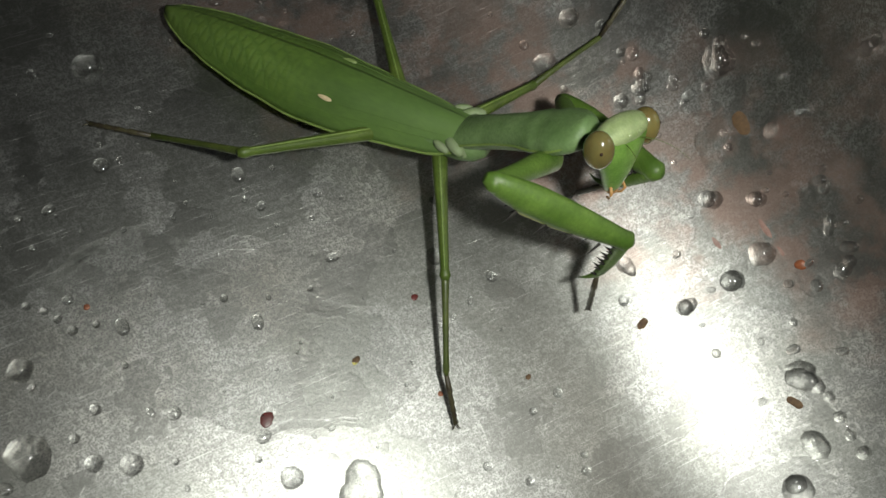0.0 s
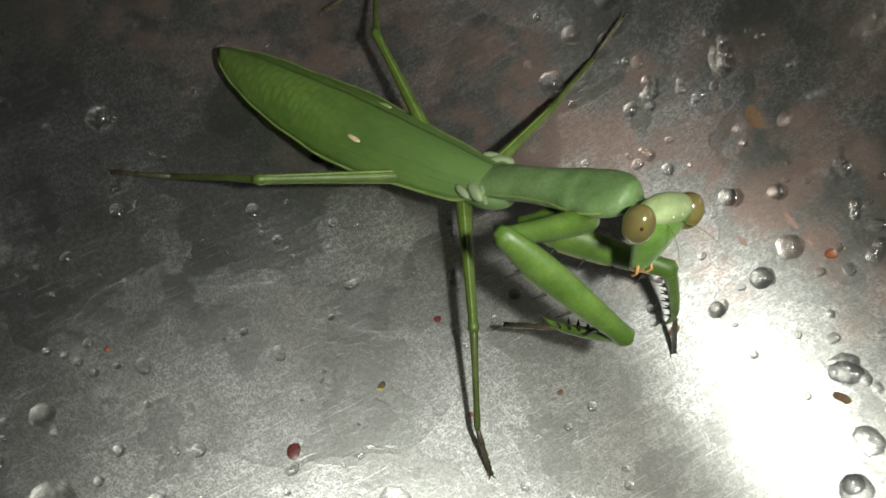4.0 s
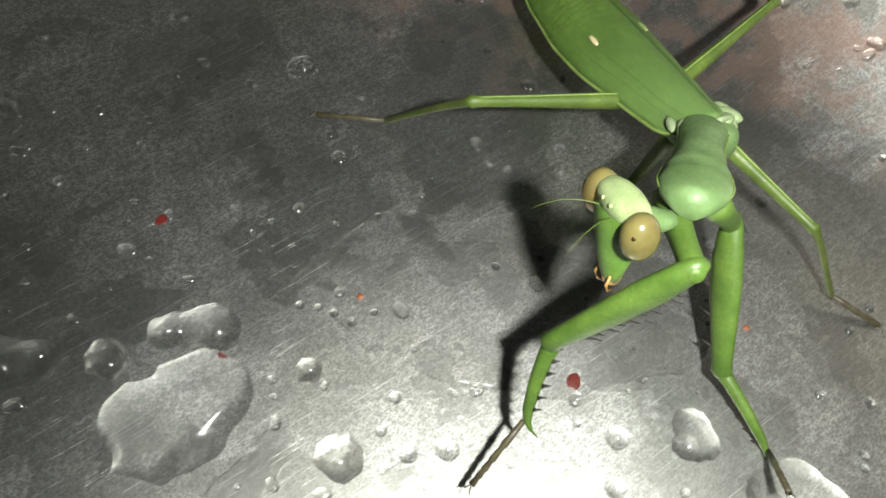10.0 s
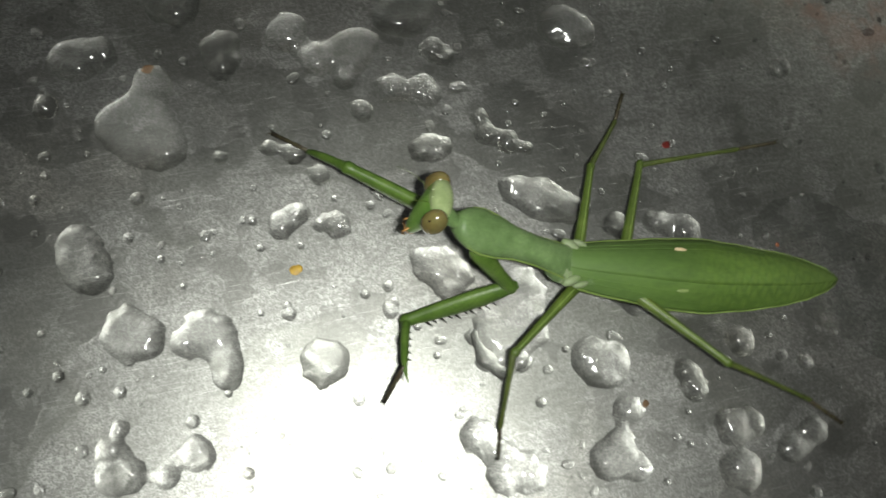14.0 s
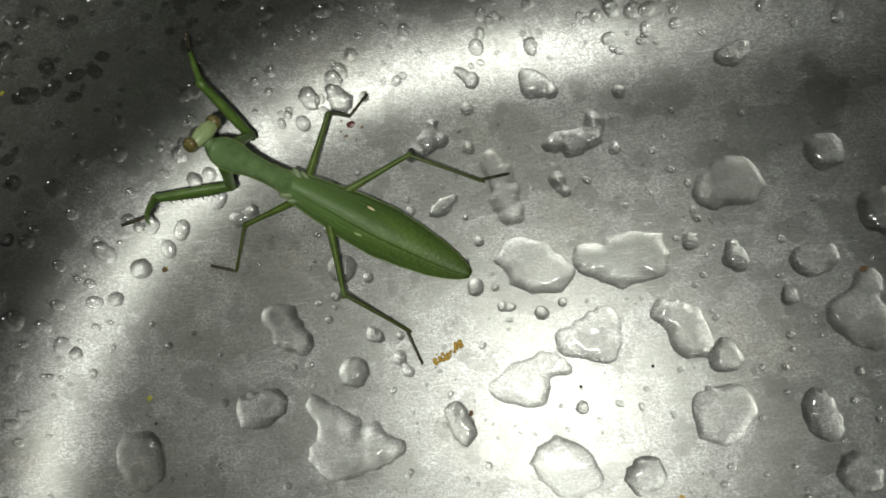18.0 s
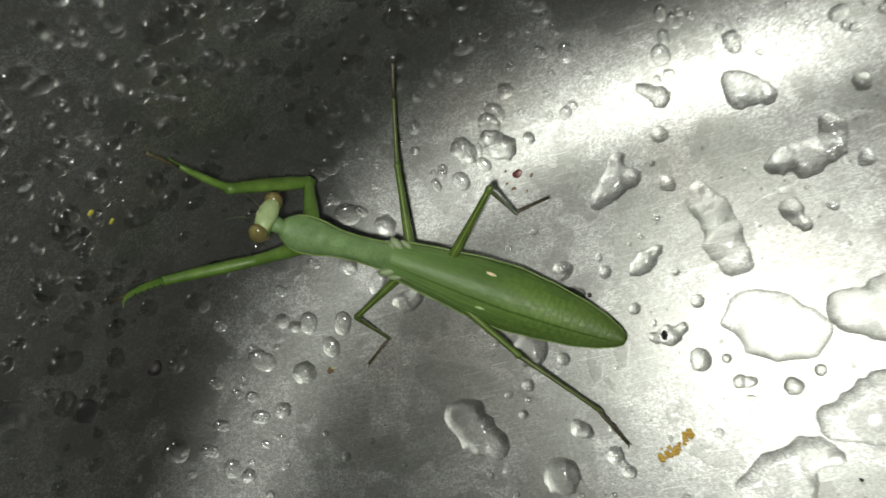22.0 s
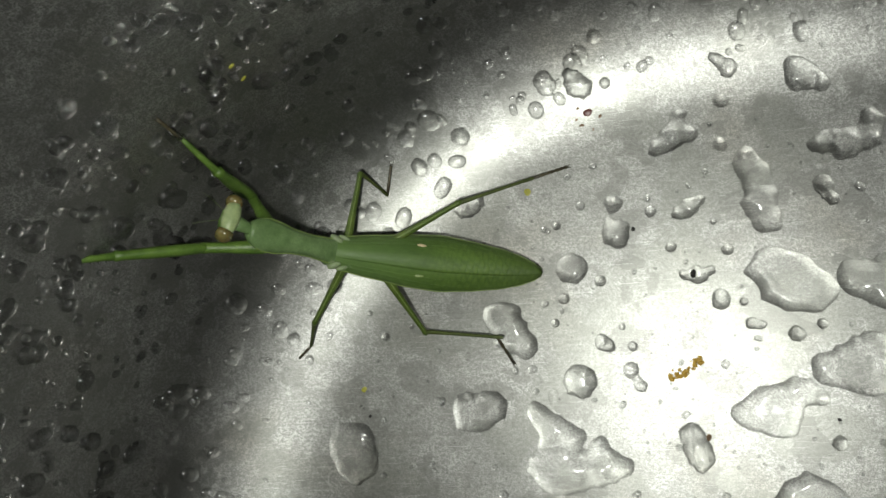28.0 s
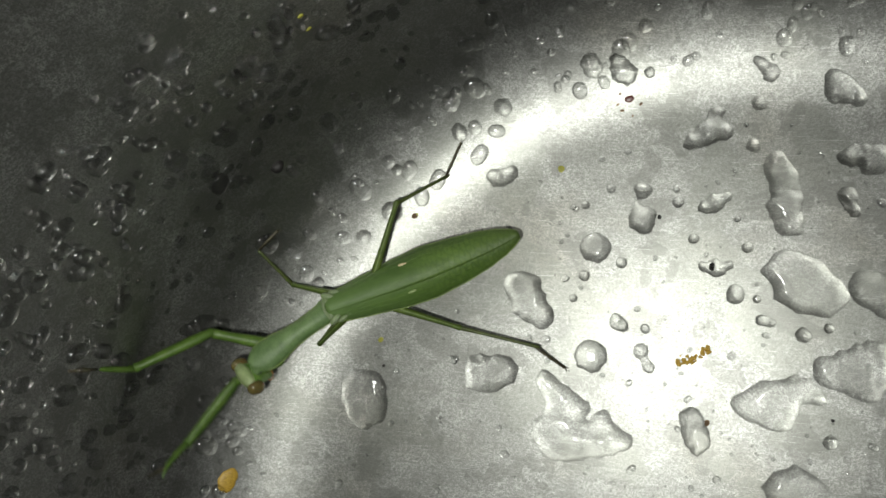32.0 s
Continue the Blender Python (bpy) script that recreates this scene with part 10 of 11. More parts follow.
    walk(MID_L[0], [
        (0, pose(-0.00230, 0.00253, -0.00287, 0.0, 22.0, 71.3)),
        (0.5, pose(-0.00230, 0.00253, -0.00287, 0.0, 17.7, 75.5)),
        (1, pose(-0.00230, 0.00253, -0.00287, 0.0, 13.4, 79.4)),
        (1.5, pose(-0.00230, 0.00253, -0.00287, 0.0, 12.1, 83.2)),
        (2, pose(-0.00230, 0.00253, -0.00287, 0.0, 10.9, 87.1)),
        (2.5, pose(-0.00230, 0.00253, -0.00287, 0.0, 9.3, 85.6)),
        (3, pose(-0.00230, 0.00253, -0.00287, 0.0, 7.0, 84.3)),
        (3.5, pose(-0.00230, 0.00253, -0.00287, 0.0, 8.5, 87.5)),
        (4, pose(-0.00230, 0.00253, -0.00287, 0.0, 9.8, 90.3)),
        (4.5, pose(-0.00230, 0.00253, -0.00287, 0.0, 9.2, 90.2)),
        (5, pose(-0.00230, 0.00253, -0.00287, -0.0, 12.1, 88.2)),
        (5.5, pose(-0.00230, 0.00253, -0.00287, -0.0, 10.0, 87.9)),
        (6, pose(-0.00230, 0.00253, -0.00287, -0.0, 7.8, 87.5)),
        (6.5, pose(-0.00230, 0.00253, -0.00287, -0.0, 5.9, 87.2)),
        (7, pose(-0.00230, 0.00253, -0.00287, -0.0, 4.7, 87.0)),
        (7.5, pose(-0.00230, 0.00253, -0.00287, 0.2, 7.2, 92.4)),
        (8, pose(-0.00230, 0.00253, -0.00287, 0.3, 9.6, 97.6)),
        (8.5, pose(-0.00230, 0.00253, -0.00287, -0.1, 23.8, 93.9)),
        (9, pose(-0.00230, 0.00253, -0.00287, 0.0, 38.9, 89.5)),
        (9.5, pose(-0.00230, 0.00253, -0.00287, 0.0, 40.5, 27.9)),
        (10, pose(-0.00230, 0.00253, -0.00287, 0.0, 28.3, 30.1)),
        (10.5, pose(-0.00230, 0.00253, -0.00287, 0.0, 20.1, 51.4)),
        (11, pose(-0.00230, 0.00253, -0.00287, 0.0, 16.2, 75.8)),
        (11.5, pose(-0.00230, 0.00253, -0.00287, 1.8, 8.1, 78.8)),
        (12, pose(-0.00230, 0.00253, -0.00287, 0.9, 0.7, 83.0)),
        (12.25, pose(-0.00230, 0.00253, -0.00287, -3.2, -13.3, 55.6)),
        (12.5, pose(-0.00230, 0.00253, -0.00287, -0.0, -27.6, 26.7)),
        (13, pose(-0.00230, 0.00253, -0.00287, -5.2, -11.3, 56.9)),
        (13.5, pose(-0.00230, 0.00253, -0.00287, -1.6, -9.3, 51.7)),
        (14, pose(-0.00230, 0.00253, -0.00287, -0.3, -7.1, 46.2)),
        (14.5, pose(-0.00230, 0.00253, -0.00287, -0.3, -4.2, 50.3)),
        (15, pose(-0.00230, 0.00253, -0.00287, -0.2, -1.2, 54.6)),
        (15.25, pose(-0.00230, 0.00253, -0.00287, -1.4, 2.7, 86.8)),
        (15.5, pose(-0.00230, 0.00253, -0.00287, -0.4, 6.5, 119.1)),
        (16, pose(-0.00230, 0.00253, -0.00287, -0.1, 5.2, 120.9)),
        (16.5, pose(-0.00230, 0.00253, -0.00287, 0.1, 3.1, 123.6)),
        (17, pose(-0.00230, 0.00253, -0.00287, 0.1, 0.9, 126.5)),
        (17.5, pose(-0.00230, 0.00253, -0.00287, 0.0, -0.7, 128.6)),
        (17.75, pose(-0.00230, 0.00253, -0.00287, 6.3, 15.7, 90.8)),
        (18, pose(-0.00230, 0.00253, -0.00287, 0.3, 32.3, 49.6)),
        (18.5, pose(-0.00230, 0.00253, -0.00287, 2.5, 30.7, 60.5)),
        (19, pose(-0.00230, 0.00253, -0.00287, 3.2, 28.3, 71.0)),
        (19.5, pose(-0.00230, 0.00253, -0.00287, 1.5, 28.8, 72.0)),
        (20, pose(-0.00230, 0.00253, -0.00287, 0.8, 29.2, 73.0)),
        (20.5, pose(-0.00230, 0.00253, -0.00287, 0.1, 29.9, 71.9)),
        (21, pose(-0.00230, 0.00253, -0.00287, -0.2, 30.6, 70.8)),
        (21.5, pose(-0.00230, 0.00253, -0.00287, -1.1, 31.5, 65.9)),
        (22, pose(-0.00230, 0.00253, -0.00287, -1.5, 32.2, 60.9)),
        (22.5, pose(-0.00230, 0.00253, -0.00287, -4.1, 35.5, 45.5)),
        (23, pose(-0.00230, 0.00253, -0.00287, -5.4, 36.6, 30.4)),
        (23.5, pose(-0.00230, 0.00253, -0.00287, -4.5, 39.0, 22.0)),
        (24, pose(-0.00230, 0.00253, -0.00287, -4.5, 40.7, 13.0)),
        (24.5, pose(-0.00230, 0.00253, -0.00287, -1.0, 40.2, 16.4)),
        (25, pose(-0.00230, 0.00253, -0.00287, 0.6, 39.6, 19.9)),
        (25.5, pose(-0.00230, 0.00253, -0.00287, 1.9, 37.9, 26.0)),
        (26, pose(-0.00230, 0.00253, -0.00287, 3.0, 34.9, 34.6)),
        (26.5, pose(-0.00230, 0.00253, -0.00287, 3.2, 30.9, 43.0)),
        (26.75, pose(-0.00230, 0.00253, -0.00287, 3.0, 29.0, 46.3)),
        (27, pose(-0.00230, 0.00253, -0.00287, 2.7, 27.2, 49.6)),
        (27.5, pose(-0.00230, 0.00253, -0.00287, 1.8, 24.7, 53.6)),
        (28, pose(-0.00230, 0.00253, -0.00287, 3.3, 31.1, 68.8)),
        (28.5, pose(-0.00230, 0.00253, -0.00287, 4.0, 41.2, 80.0)),
        (29, pose(-0.00230, 0.00253, -0.00287, 6.5, 49.5, 94.4)),
        (29.5, pose(-0.00230, 0.00253, -0.00287, -1.4, 50.5, 82.1)),
        (30, pose(-0.00230, 0.00253, -0.00287, -5.7, 50.0, 68.5)),
        (30.5, pose(-0.00230, 0.00253, -0.00287, -5.3, 43.2, 60.7)),
        (31, pose(-0.00230, 0.00253, -0.00287, -4.1, 35.9, 54.4)),
        (31.5, pose(-0.00230, 0.00253, -0.00287, -6.5, 41.0, 35.7)),
        (31.75, pose(-0.00230, 0.00253, -0.00287, -6.9, 45.2, 24.0)),
        (32, pose(-0.00230, 0.00253, -0.00287, -8.6, 49.3, 11.2)),
    ])
    walk(HIND_L[0], [
        (0, pose(-0.01035, 0.00253, -0.00287, -0.0, 2.1, 130.2)),
        (0.5, pose(-0.01035, 0.00253, -0.00287, -0.0, -1.3, 128.8)),
        (1, pose(-0.01035, 0.00253, -0.00287, 0.0, -4.6, 127.4)),
        (1.5, pose(-0.01035, 0.00253, -0.00287, 0.0, -6.1, 126.6)),
        (2, pose(-0.01035, 0.00253, -0.00287, 0.0, -7.6, 125.9)),
        (2.5, pose(-0.01035, 0.00253, -0.00287, 0.0, -8.2, 125.4)),
        (3, pose(-0.01035, 0.00253, -0.00287, 0.0, -8.7, 124.9)),
        (3.5, pose(-0.01035, 0.00253, -0.00287, -0.7, -12.9, 137.0)),
        (4, pose(-0.01035, 0.00253, -0.00287, -1.3, -16.5, 149.8)),
        (4.5, pose(-0.01035, 0.00253, -0.00287, -0.6, -16.4, 150.1)),
        (5, pose(-0.01035, 0.00253, -0.00287, -0.3, -16.2, 150.6)),
        (5.5, pose(-0.01035, 0.00253, -0.00287, -0.2, -15.9, 151.2)),
        (6, pose(-0.01035, 0.00253, -0.00287, -0.1, -15.7, 151.7)),
        (6.5, pose(-0.01035, 0.00253, -0.00287, -0.1, -15.5, 152.2)),
        (7, pose(-0.01035, 0.00253, -0.00287, -0.1, -15.4, 152.5)),
        (7.5, pose(-0.01035, 0.00253, -0.00287, 2.8, -5.4, 123.4)),
        (8, pose(-0.01035, 0.00253, -0.00287, 2.0, 7.1, 92.2)),
        (8.5, pose(-0.01035, 0.00253, -0.00287, 0.9, 2.8, 95.5)),
        (9, pose(-0.01035, 0.00253, -0.00287, 0.0, 2.9, 104.3)),
        (9.5, pose(-0.01035, 0.00253, -0.00287, 0.0, -18.8, 124.8)),
        (10, pose(-0.01035, 0.00253, -0.00287, 0.0, -9.1, 108.5)),
        (10.5, pose(-0.01035, 0.00253, -0.00287, 0.0, -0.6, 133.4)),
        (11, pose(-0.01035, 0.00253, -0.00287, 0.0, -8.8, 151.9)),
        (11.5, pose(-0.01035, 0.00253, -0.00287, 0.0, -5.9, 175.6)),
        (12, pose(-0.01035, 0.00253, -0.00287, 0.0, -1.0, 148.5)),
        (12.5, pose(-0.01035, 0.00253, -0.00287, 0.3, -36.8, 100.4)),
        (13, pose(-0.01035, 0.00253, -0.00287, -10.4, -28.0, 147.6)),
        (13.5, pose(-0.01035, 0.00253, -0.00287, -3.4, -20.0, 143.8)),
        (14, pose(-0.01035, 0.00253, -0.00287, -0.9, -12.4, 140.6)),
        (14.5, pose(-0.01035, 0.00253, -0.00287, -0.4, -12.3, 141.9)),
        (15, pose(-0.01035, 0.00253, -0.00287, -0.3, -12.3, 143.1)),
        (15.25, pose(-0.01035, 0.00253, -0.00287, -3.4, -30.9, 115.9)),
        (15.5, pose(-0.01035, 0.00253, -0.00287, 5.7, -48.4, 81.5)),
        (16, pose(-0.01035, 0.00253, -0.00287, 0.7, -47.3, 87.2)),
        (16.5, pose(-0.01035, 0.00253, -0.00287, -2.4, -45.1, 95.2)),
        (17, pose(-0.01035, 0.00253, -0.00287, -3.4, -42.5, 102.4)),
        (17.5, pose(-0.01035, 0.00253, -0.00287, -2.8, -40.5, 106.9)),
        (18, pose(-0.01035, 0.00253, -0.00287, -6.6, -15.3, 128.7)),
        (18.5, pose(-0.01035, 0.00253, -0.00287, -3.9, -11.0, 144.1)),
        (19, pose(-0.01035, 0.00253, -0.00287, -2.4, -6.5, 157.2)),
        (19.5, pose(-0.01035, 0.00253, -0.00287, -0.9, -6.3, 158.3)),
        (20, pose(-0.01035, 0.00253, -0.00287, -0.4, -6.0, 159.4)),
        (20.5, pose(-0.01035, 0.00253, -0.00287, -0.1, -6.8, 158.9)),
        (21, pose(-0.01035, 0.00253, -0.00287, -0.0, -7.5, 158.4)),
        (21.5, pose(-0.01035, 0.00253, -0.00287, -0.0, -5.9, 158.7)),
        (22, pose(-0.01035, 0.00253, -0.00287, -0.0, -4.3, 159.0)),
        (22.5, pose(-0.01035, 0.00253, -0.00287, 0.1, -0.5, 156.6)),
        (23, pose(-0.01035, 0.00253, -0.00287, 0.0, 3.1, 154.3)),
        (23.5, pose(-0.01035, 0.00253, -0.00287, -0.0, 5.0, 152.0)),
        (24, pose(-0.01035, 0.00253, -0.00287, -0.1, 7.0, 149.7)),
        (24.5, pose(-0.01035, 0.00253, -0.00287, -0.1, 10.7, 147.5)),
        (25, pose(-0.01035, 0.00253, -0.00287, -0.2, 14.2, 145.3)),
        (25.5, pose(-0.01035, 0.00253, -0.00287, -0.4, 16.8, 141.8)),
        (26, pose(-0.01035, 0.00253, -0.00287, -0.8, 20.7, 136.0)),
        (26.5, pose(-0.01035, 0.00253, -0.00287, -1.3, 25.0, 128.7)),
        (27, pose(-0.01035, 0.00253, -0.00287, -1.8, 28.8, 121.4)),
        (27.5, pose(-0.01035, 0.00253, -0.00287, -1.8, 31.1, 116.1)),
        (28, pose(-0.01035, 0.00253, -0.00287, 2.9, 23.2, 133.7)),
        (28.5, pose(-0.01035, 0.00253, -0.00287, 2.1, 11.3, 140.7)),
        (29, pose(-0.01035, 0.00253, -0.00287, 1.3, -0.5, 147.0)),
        (29.5, pose(-0.01035, 0.00253, -0.00287, 0.5, -2.2, 147.2)),
        (30, pose(-0.01035, 0.00253, -0.00287, 0.2, -4.0, 147.4)),
        (30.5, pose(-0.01035, 0.00253, -0.00287, 0.1, -3.1, 147.7)),
        (31, pose(-0.01035, 0.00253, -0.00287, 0.0, -2.2, 147.9)),
        (31.5, pose(-0.01035, 0.00253, -0.00287, 0.0, 2.8, 145.0)),
        (32, pose(-0.01035, 0.00253, -0.00287, -0.0, 7.9, 142.1)),
    ])
    walk(MID_L[1], [
        (0, pose(0.00283, 0.01768, -0.00932, 0.0, -5.8, 63.8)),
        (0.5, pose(0.00182, 0.01844, -0.00812, 0.0, -2.5, 70.0)),
        (1, pose(0.00077, 0.01903, -0.00686, 0.0, 0.6, 76.2)),
        (1.5, pose(-0.00031, 0.01928, -0.00649, 0.0, 3.7, 81.6)),
        (2, pose(-0.00143, 0.01945, -0.00613, 0.0, 6.0, 87.1)),
        (2.5, pose(-0.00101, 0.01950, -0.00565, 0.0, 8.2, 91.3)),
        (3, pose(-0.00061, 0.01957, -0.00496, 0.0, 10.7, 95.2)),
        (3.5, pose(-0.00156, 0.01957, -0.00543, 0.0, 9.0, 94.4)),
        (4, pose(-0.00239, 0.01953, -0.00581, 0.0, 7.4, 93.9)),
        (4.5, pose(-0.00235, 0.01956, -0.00563, 0.0, 7.6, 94.7)),
        (5, pose(-0.00178, 0.01939, -0.00649, -0.0, -2.1, 113.0)),
        (5.5, pose(-0.00167, 0.01951, -0.00586, -0.0, 0.6, 113.4)),
        (6, pose(-0.00157, 0.01960, -0.00522, -0.0, 3.3, 113.7)),
        (6.5, pose(-0.00147, 0.01967, -0.00466, 0.0, 5.6, 113.9)),
        (7, pose(-0.00141, 0.01970, -0.00428, 0.0, 7.2, 114.1)),
        (7.5, pose(-0.00301, 0.01963, -0.00504, -0.2, 8.3, 109.7)),
        (8, pose(-0.00455, 0.01939, -0.00575, -0.3, 9.3, 105.6)),
        (8.5, pose(-0.00338, 0.01827, -0.00985, -0.6, 20.0, 98.0)),
        (9, pose(-0.00217, 0.01596, -0.01370, 0.0, 56.0, 79.8)),
        (9.5, pose(0.00930, 0.00868, -0.01406, 0.0, 70.1, 43.2)),
        (10, pose(0.01084, 0.01014, -0.01105, 0.0, 67.5, 65.1)),
        (10.5, pose(0.00782, 0.01519, -0.00879, 0.0, 53.2, 88.7)),
        (11, pose(0.00177, 0.01859, -0.00768, 0.0, 34.7, 96.0)),
        (11.5, pose(0.00103, 0.01928, -0.00531, 4.0, 40.0, 109.6)),
        (12, pose(-0.00021, 0.01965, -0.00308, 2.8, 39.9, 113.1)),
        (12.5, pose(0.01136, 0.00940, 0.00512, 8.7, 49.2, 137.5)),
        (13, pose(0.00693, 0.01670, 0.00050, -6.6, 34.6, 105.7)),
        (13.5, pose(0.00825, 0.01589, -0.00009, -4.8, 33.7, 96.8)),
        (14, pose(0.00954, 0.01489, -0.00074, -3.9, 31.5, 88.3)),
        (14.5, pose(0.00869, 0.01576, -0.00160, -1.3, 40.4, 90.0)),
        (15, pose(0.00769, 0.01659, -0.00253, -0.2, 49.2, 91.3)),
        (15.5, pose(-0.01063, 0.01751, -0.00483, 13.5, 18.8, 140.1)),
        (16, pose(-0.01112, 0.01727, -0.00443, 5.7, 17.4, 144.5)),
        (16.5, pose(-0.01184, 0.01687, -0.00380, 2.9, 15.3, 150.8)),
        (17, pose(-0.01256, 0.01639, -0.00314, 1.7, 13.2, 156.6)),
        (17.5, pose(-0.01305, 0.01602, -0.00266, 0.9, 11.7, 160.1)),
        (17.75, pose(-0.00251, 0.01914, -0.00752, 0.2, 18.2, 132.8)),
        (18, pose(0.00715, 0.01364, -0.01208, -3.7, 23.7, 104.2)),
        (18.5, pose(0.00500, 0.01544, -0.01169, 1.0, 39.4, 118.8)),
        (19, pose(0.00265, 0.01689, -0.01105, 6.8, 53.1, 138.7)),
        (19.5, pose(0.00237, 0.01691, -0.01118, 4.4, 56.2, 140.9)),
        (20, pose(0.00210, 0.01693, -0.01130, 3.5, 59.2, 143.3)),
        (20.5, pose(0.00234, 0.01674, -0.01148, -0.4, 58.2, 138.4)),
        (21, pose(0.00259, 0.01655, -0.01166, -2.3, 57.1, 133.7)),
        (21.5, pose(0.00370, 0.01596, -0.01189, 3.8, 54.9, 145.4)),
        (22, pose(0.00480, 0.01529, -0.01207, 5.8, 51.7, 155.1)),
        (22.5, pose(0.00755, 0.01255, -0.01288, 4.2, 22.6, 160.7)),
        (23, pose(0.00964, 0.00954, -0.01317, 1.9, -7.1, 162.0)),
        (23.5, pose(0.01014, 0.00755, -0.01372, 0.1, -15.0, 173.8)),
        (24, pose(0.01045, 0.00546, -0.01412, -1.1, -21.4, -174.8)),
        (24.5, pose(0.01034, 0.00624, -0.01401, -1.1, -9.7, -169.6)),
        (25, pose(0.01019, 0.00704, -0.01388, -0.7, 0.7, -165.3)),
        (25.5, pose(0.00992, 0.00850, -0.01348, -0.3, 9.4, -169.6)),
        (26, pose(0.00935, 0.01057, -0.01273, -1.1, 33.2, 176.6)),
        (26.5, pose(0.00851, 0.01263, -0.01175, -17.6, 62.6, 122.9)),
        (26.75, pose(0.00810, 0.01344, -0.01126, -26.4, 61.0, 95.2)),
        (27, pose(0.00764, 0.01421, -0.01077, -32.4, 57.8, 70.1)),
        (27.5, pose(0.00701, 0.01513, -0.01010, -20.8, 51.6, 57.9)),
        (28, pose(0.00303, 0.01630, -0.01180, 3.3, 63.3, 90.8)),
        (28.5, pose(-0.00005, 0.01532, -0.01423, 12.4, 65.5, 110.6)),
        (29, pose(-0.00316, 0.01370, -0.01599, 15.9, 64.3, 127.2)),
        (29.5, pose(-0.00078, 0.01341, -0.01618, 22.7, 68.2, 150.3)),
        (30, pose(0.00176, 0.01285, -0.01609, 30.3, 67.3, 179.4)),
        (30.5, pose(0.00386, 0.01349, -0.01468, 14.9, 62.7, 175.0)),
        (31, pose(0.00584, 0.01389, -0.01299, 5.3, 59.0, 169.2)),
        (31.5, pose(0.00827, 0.01014, -0.01419, -6.7, 39.0, 145.5)),
        (31.75, pose(0.00880, 0.00747, -0.01511, -3.6, 31.3, -176.2)),
        (32, pose(0.00874, 0.00472, -0.01594, -6.5, 23.6, -141.0)),
    ])
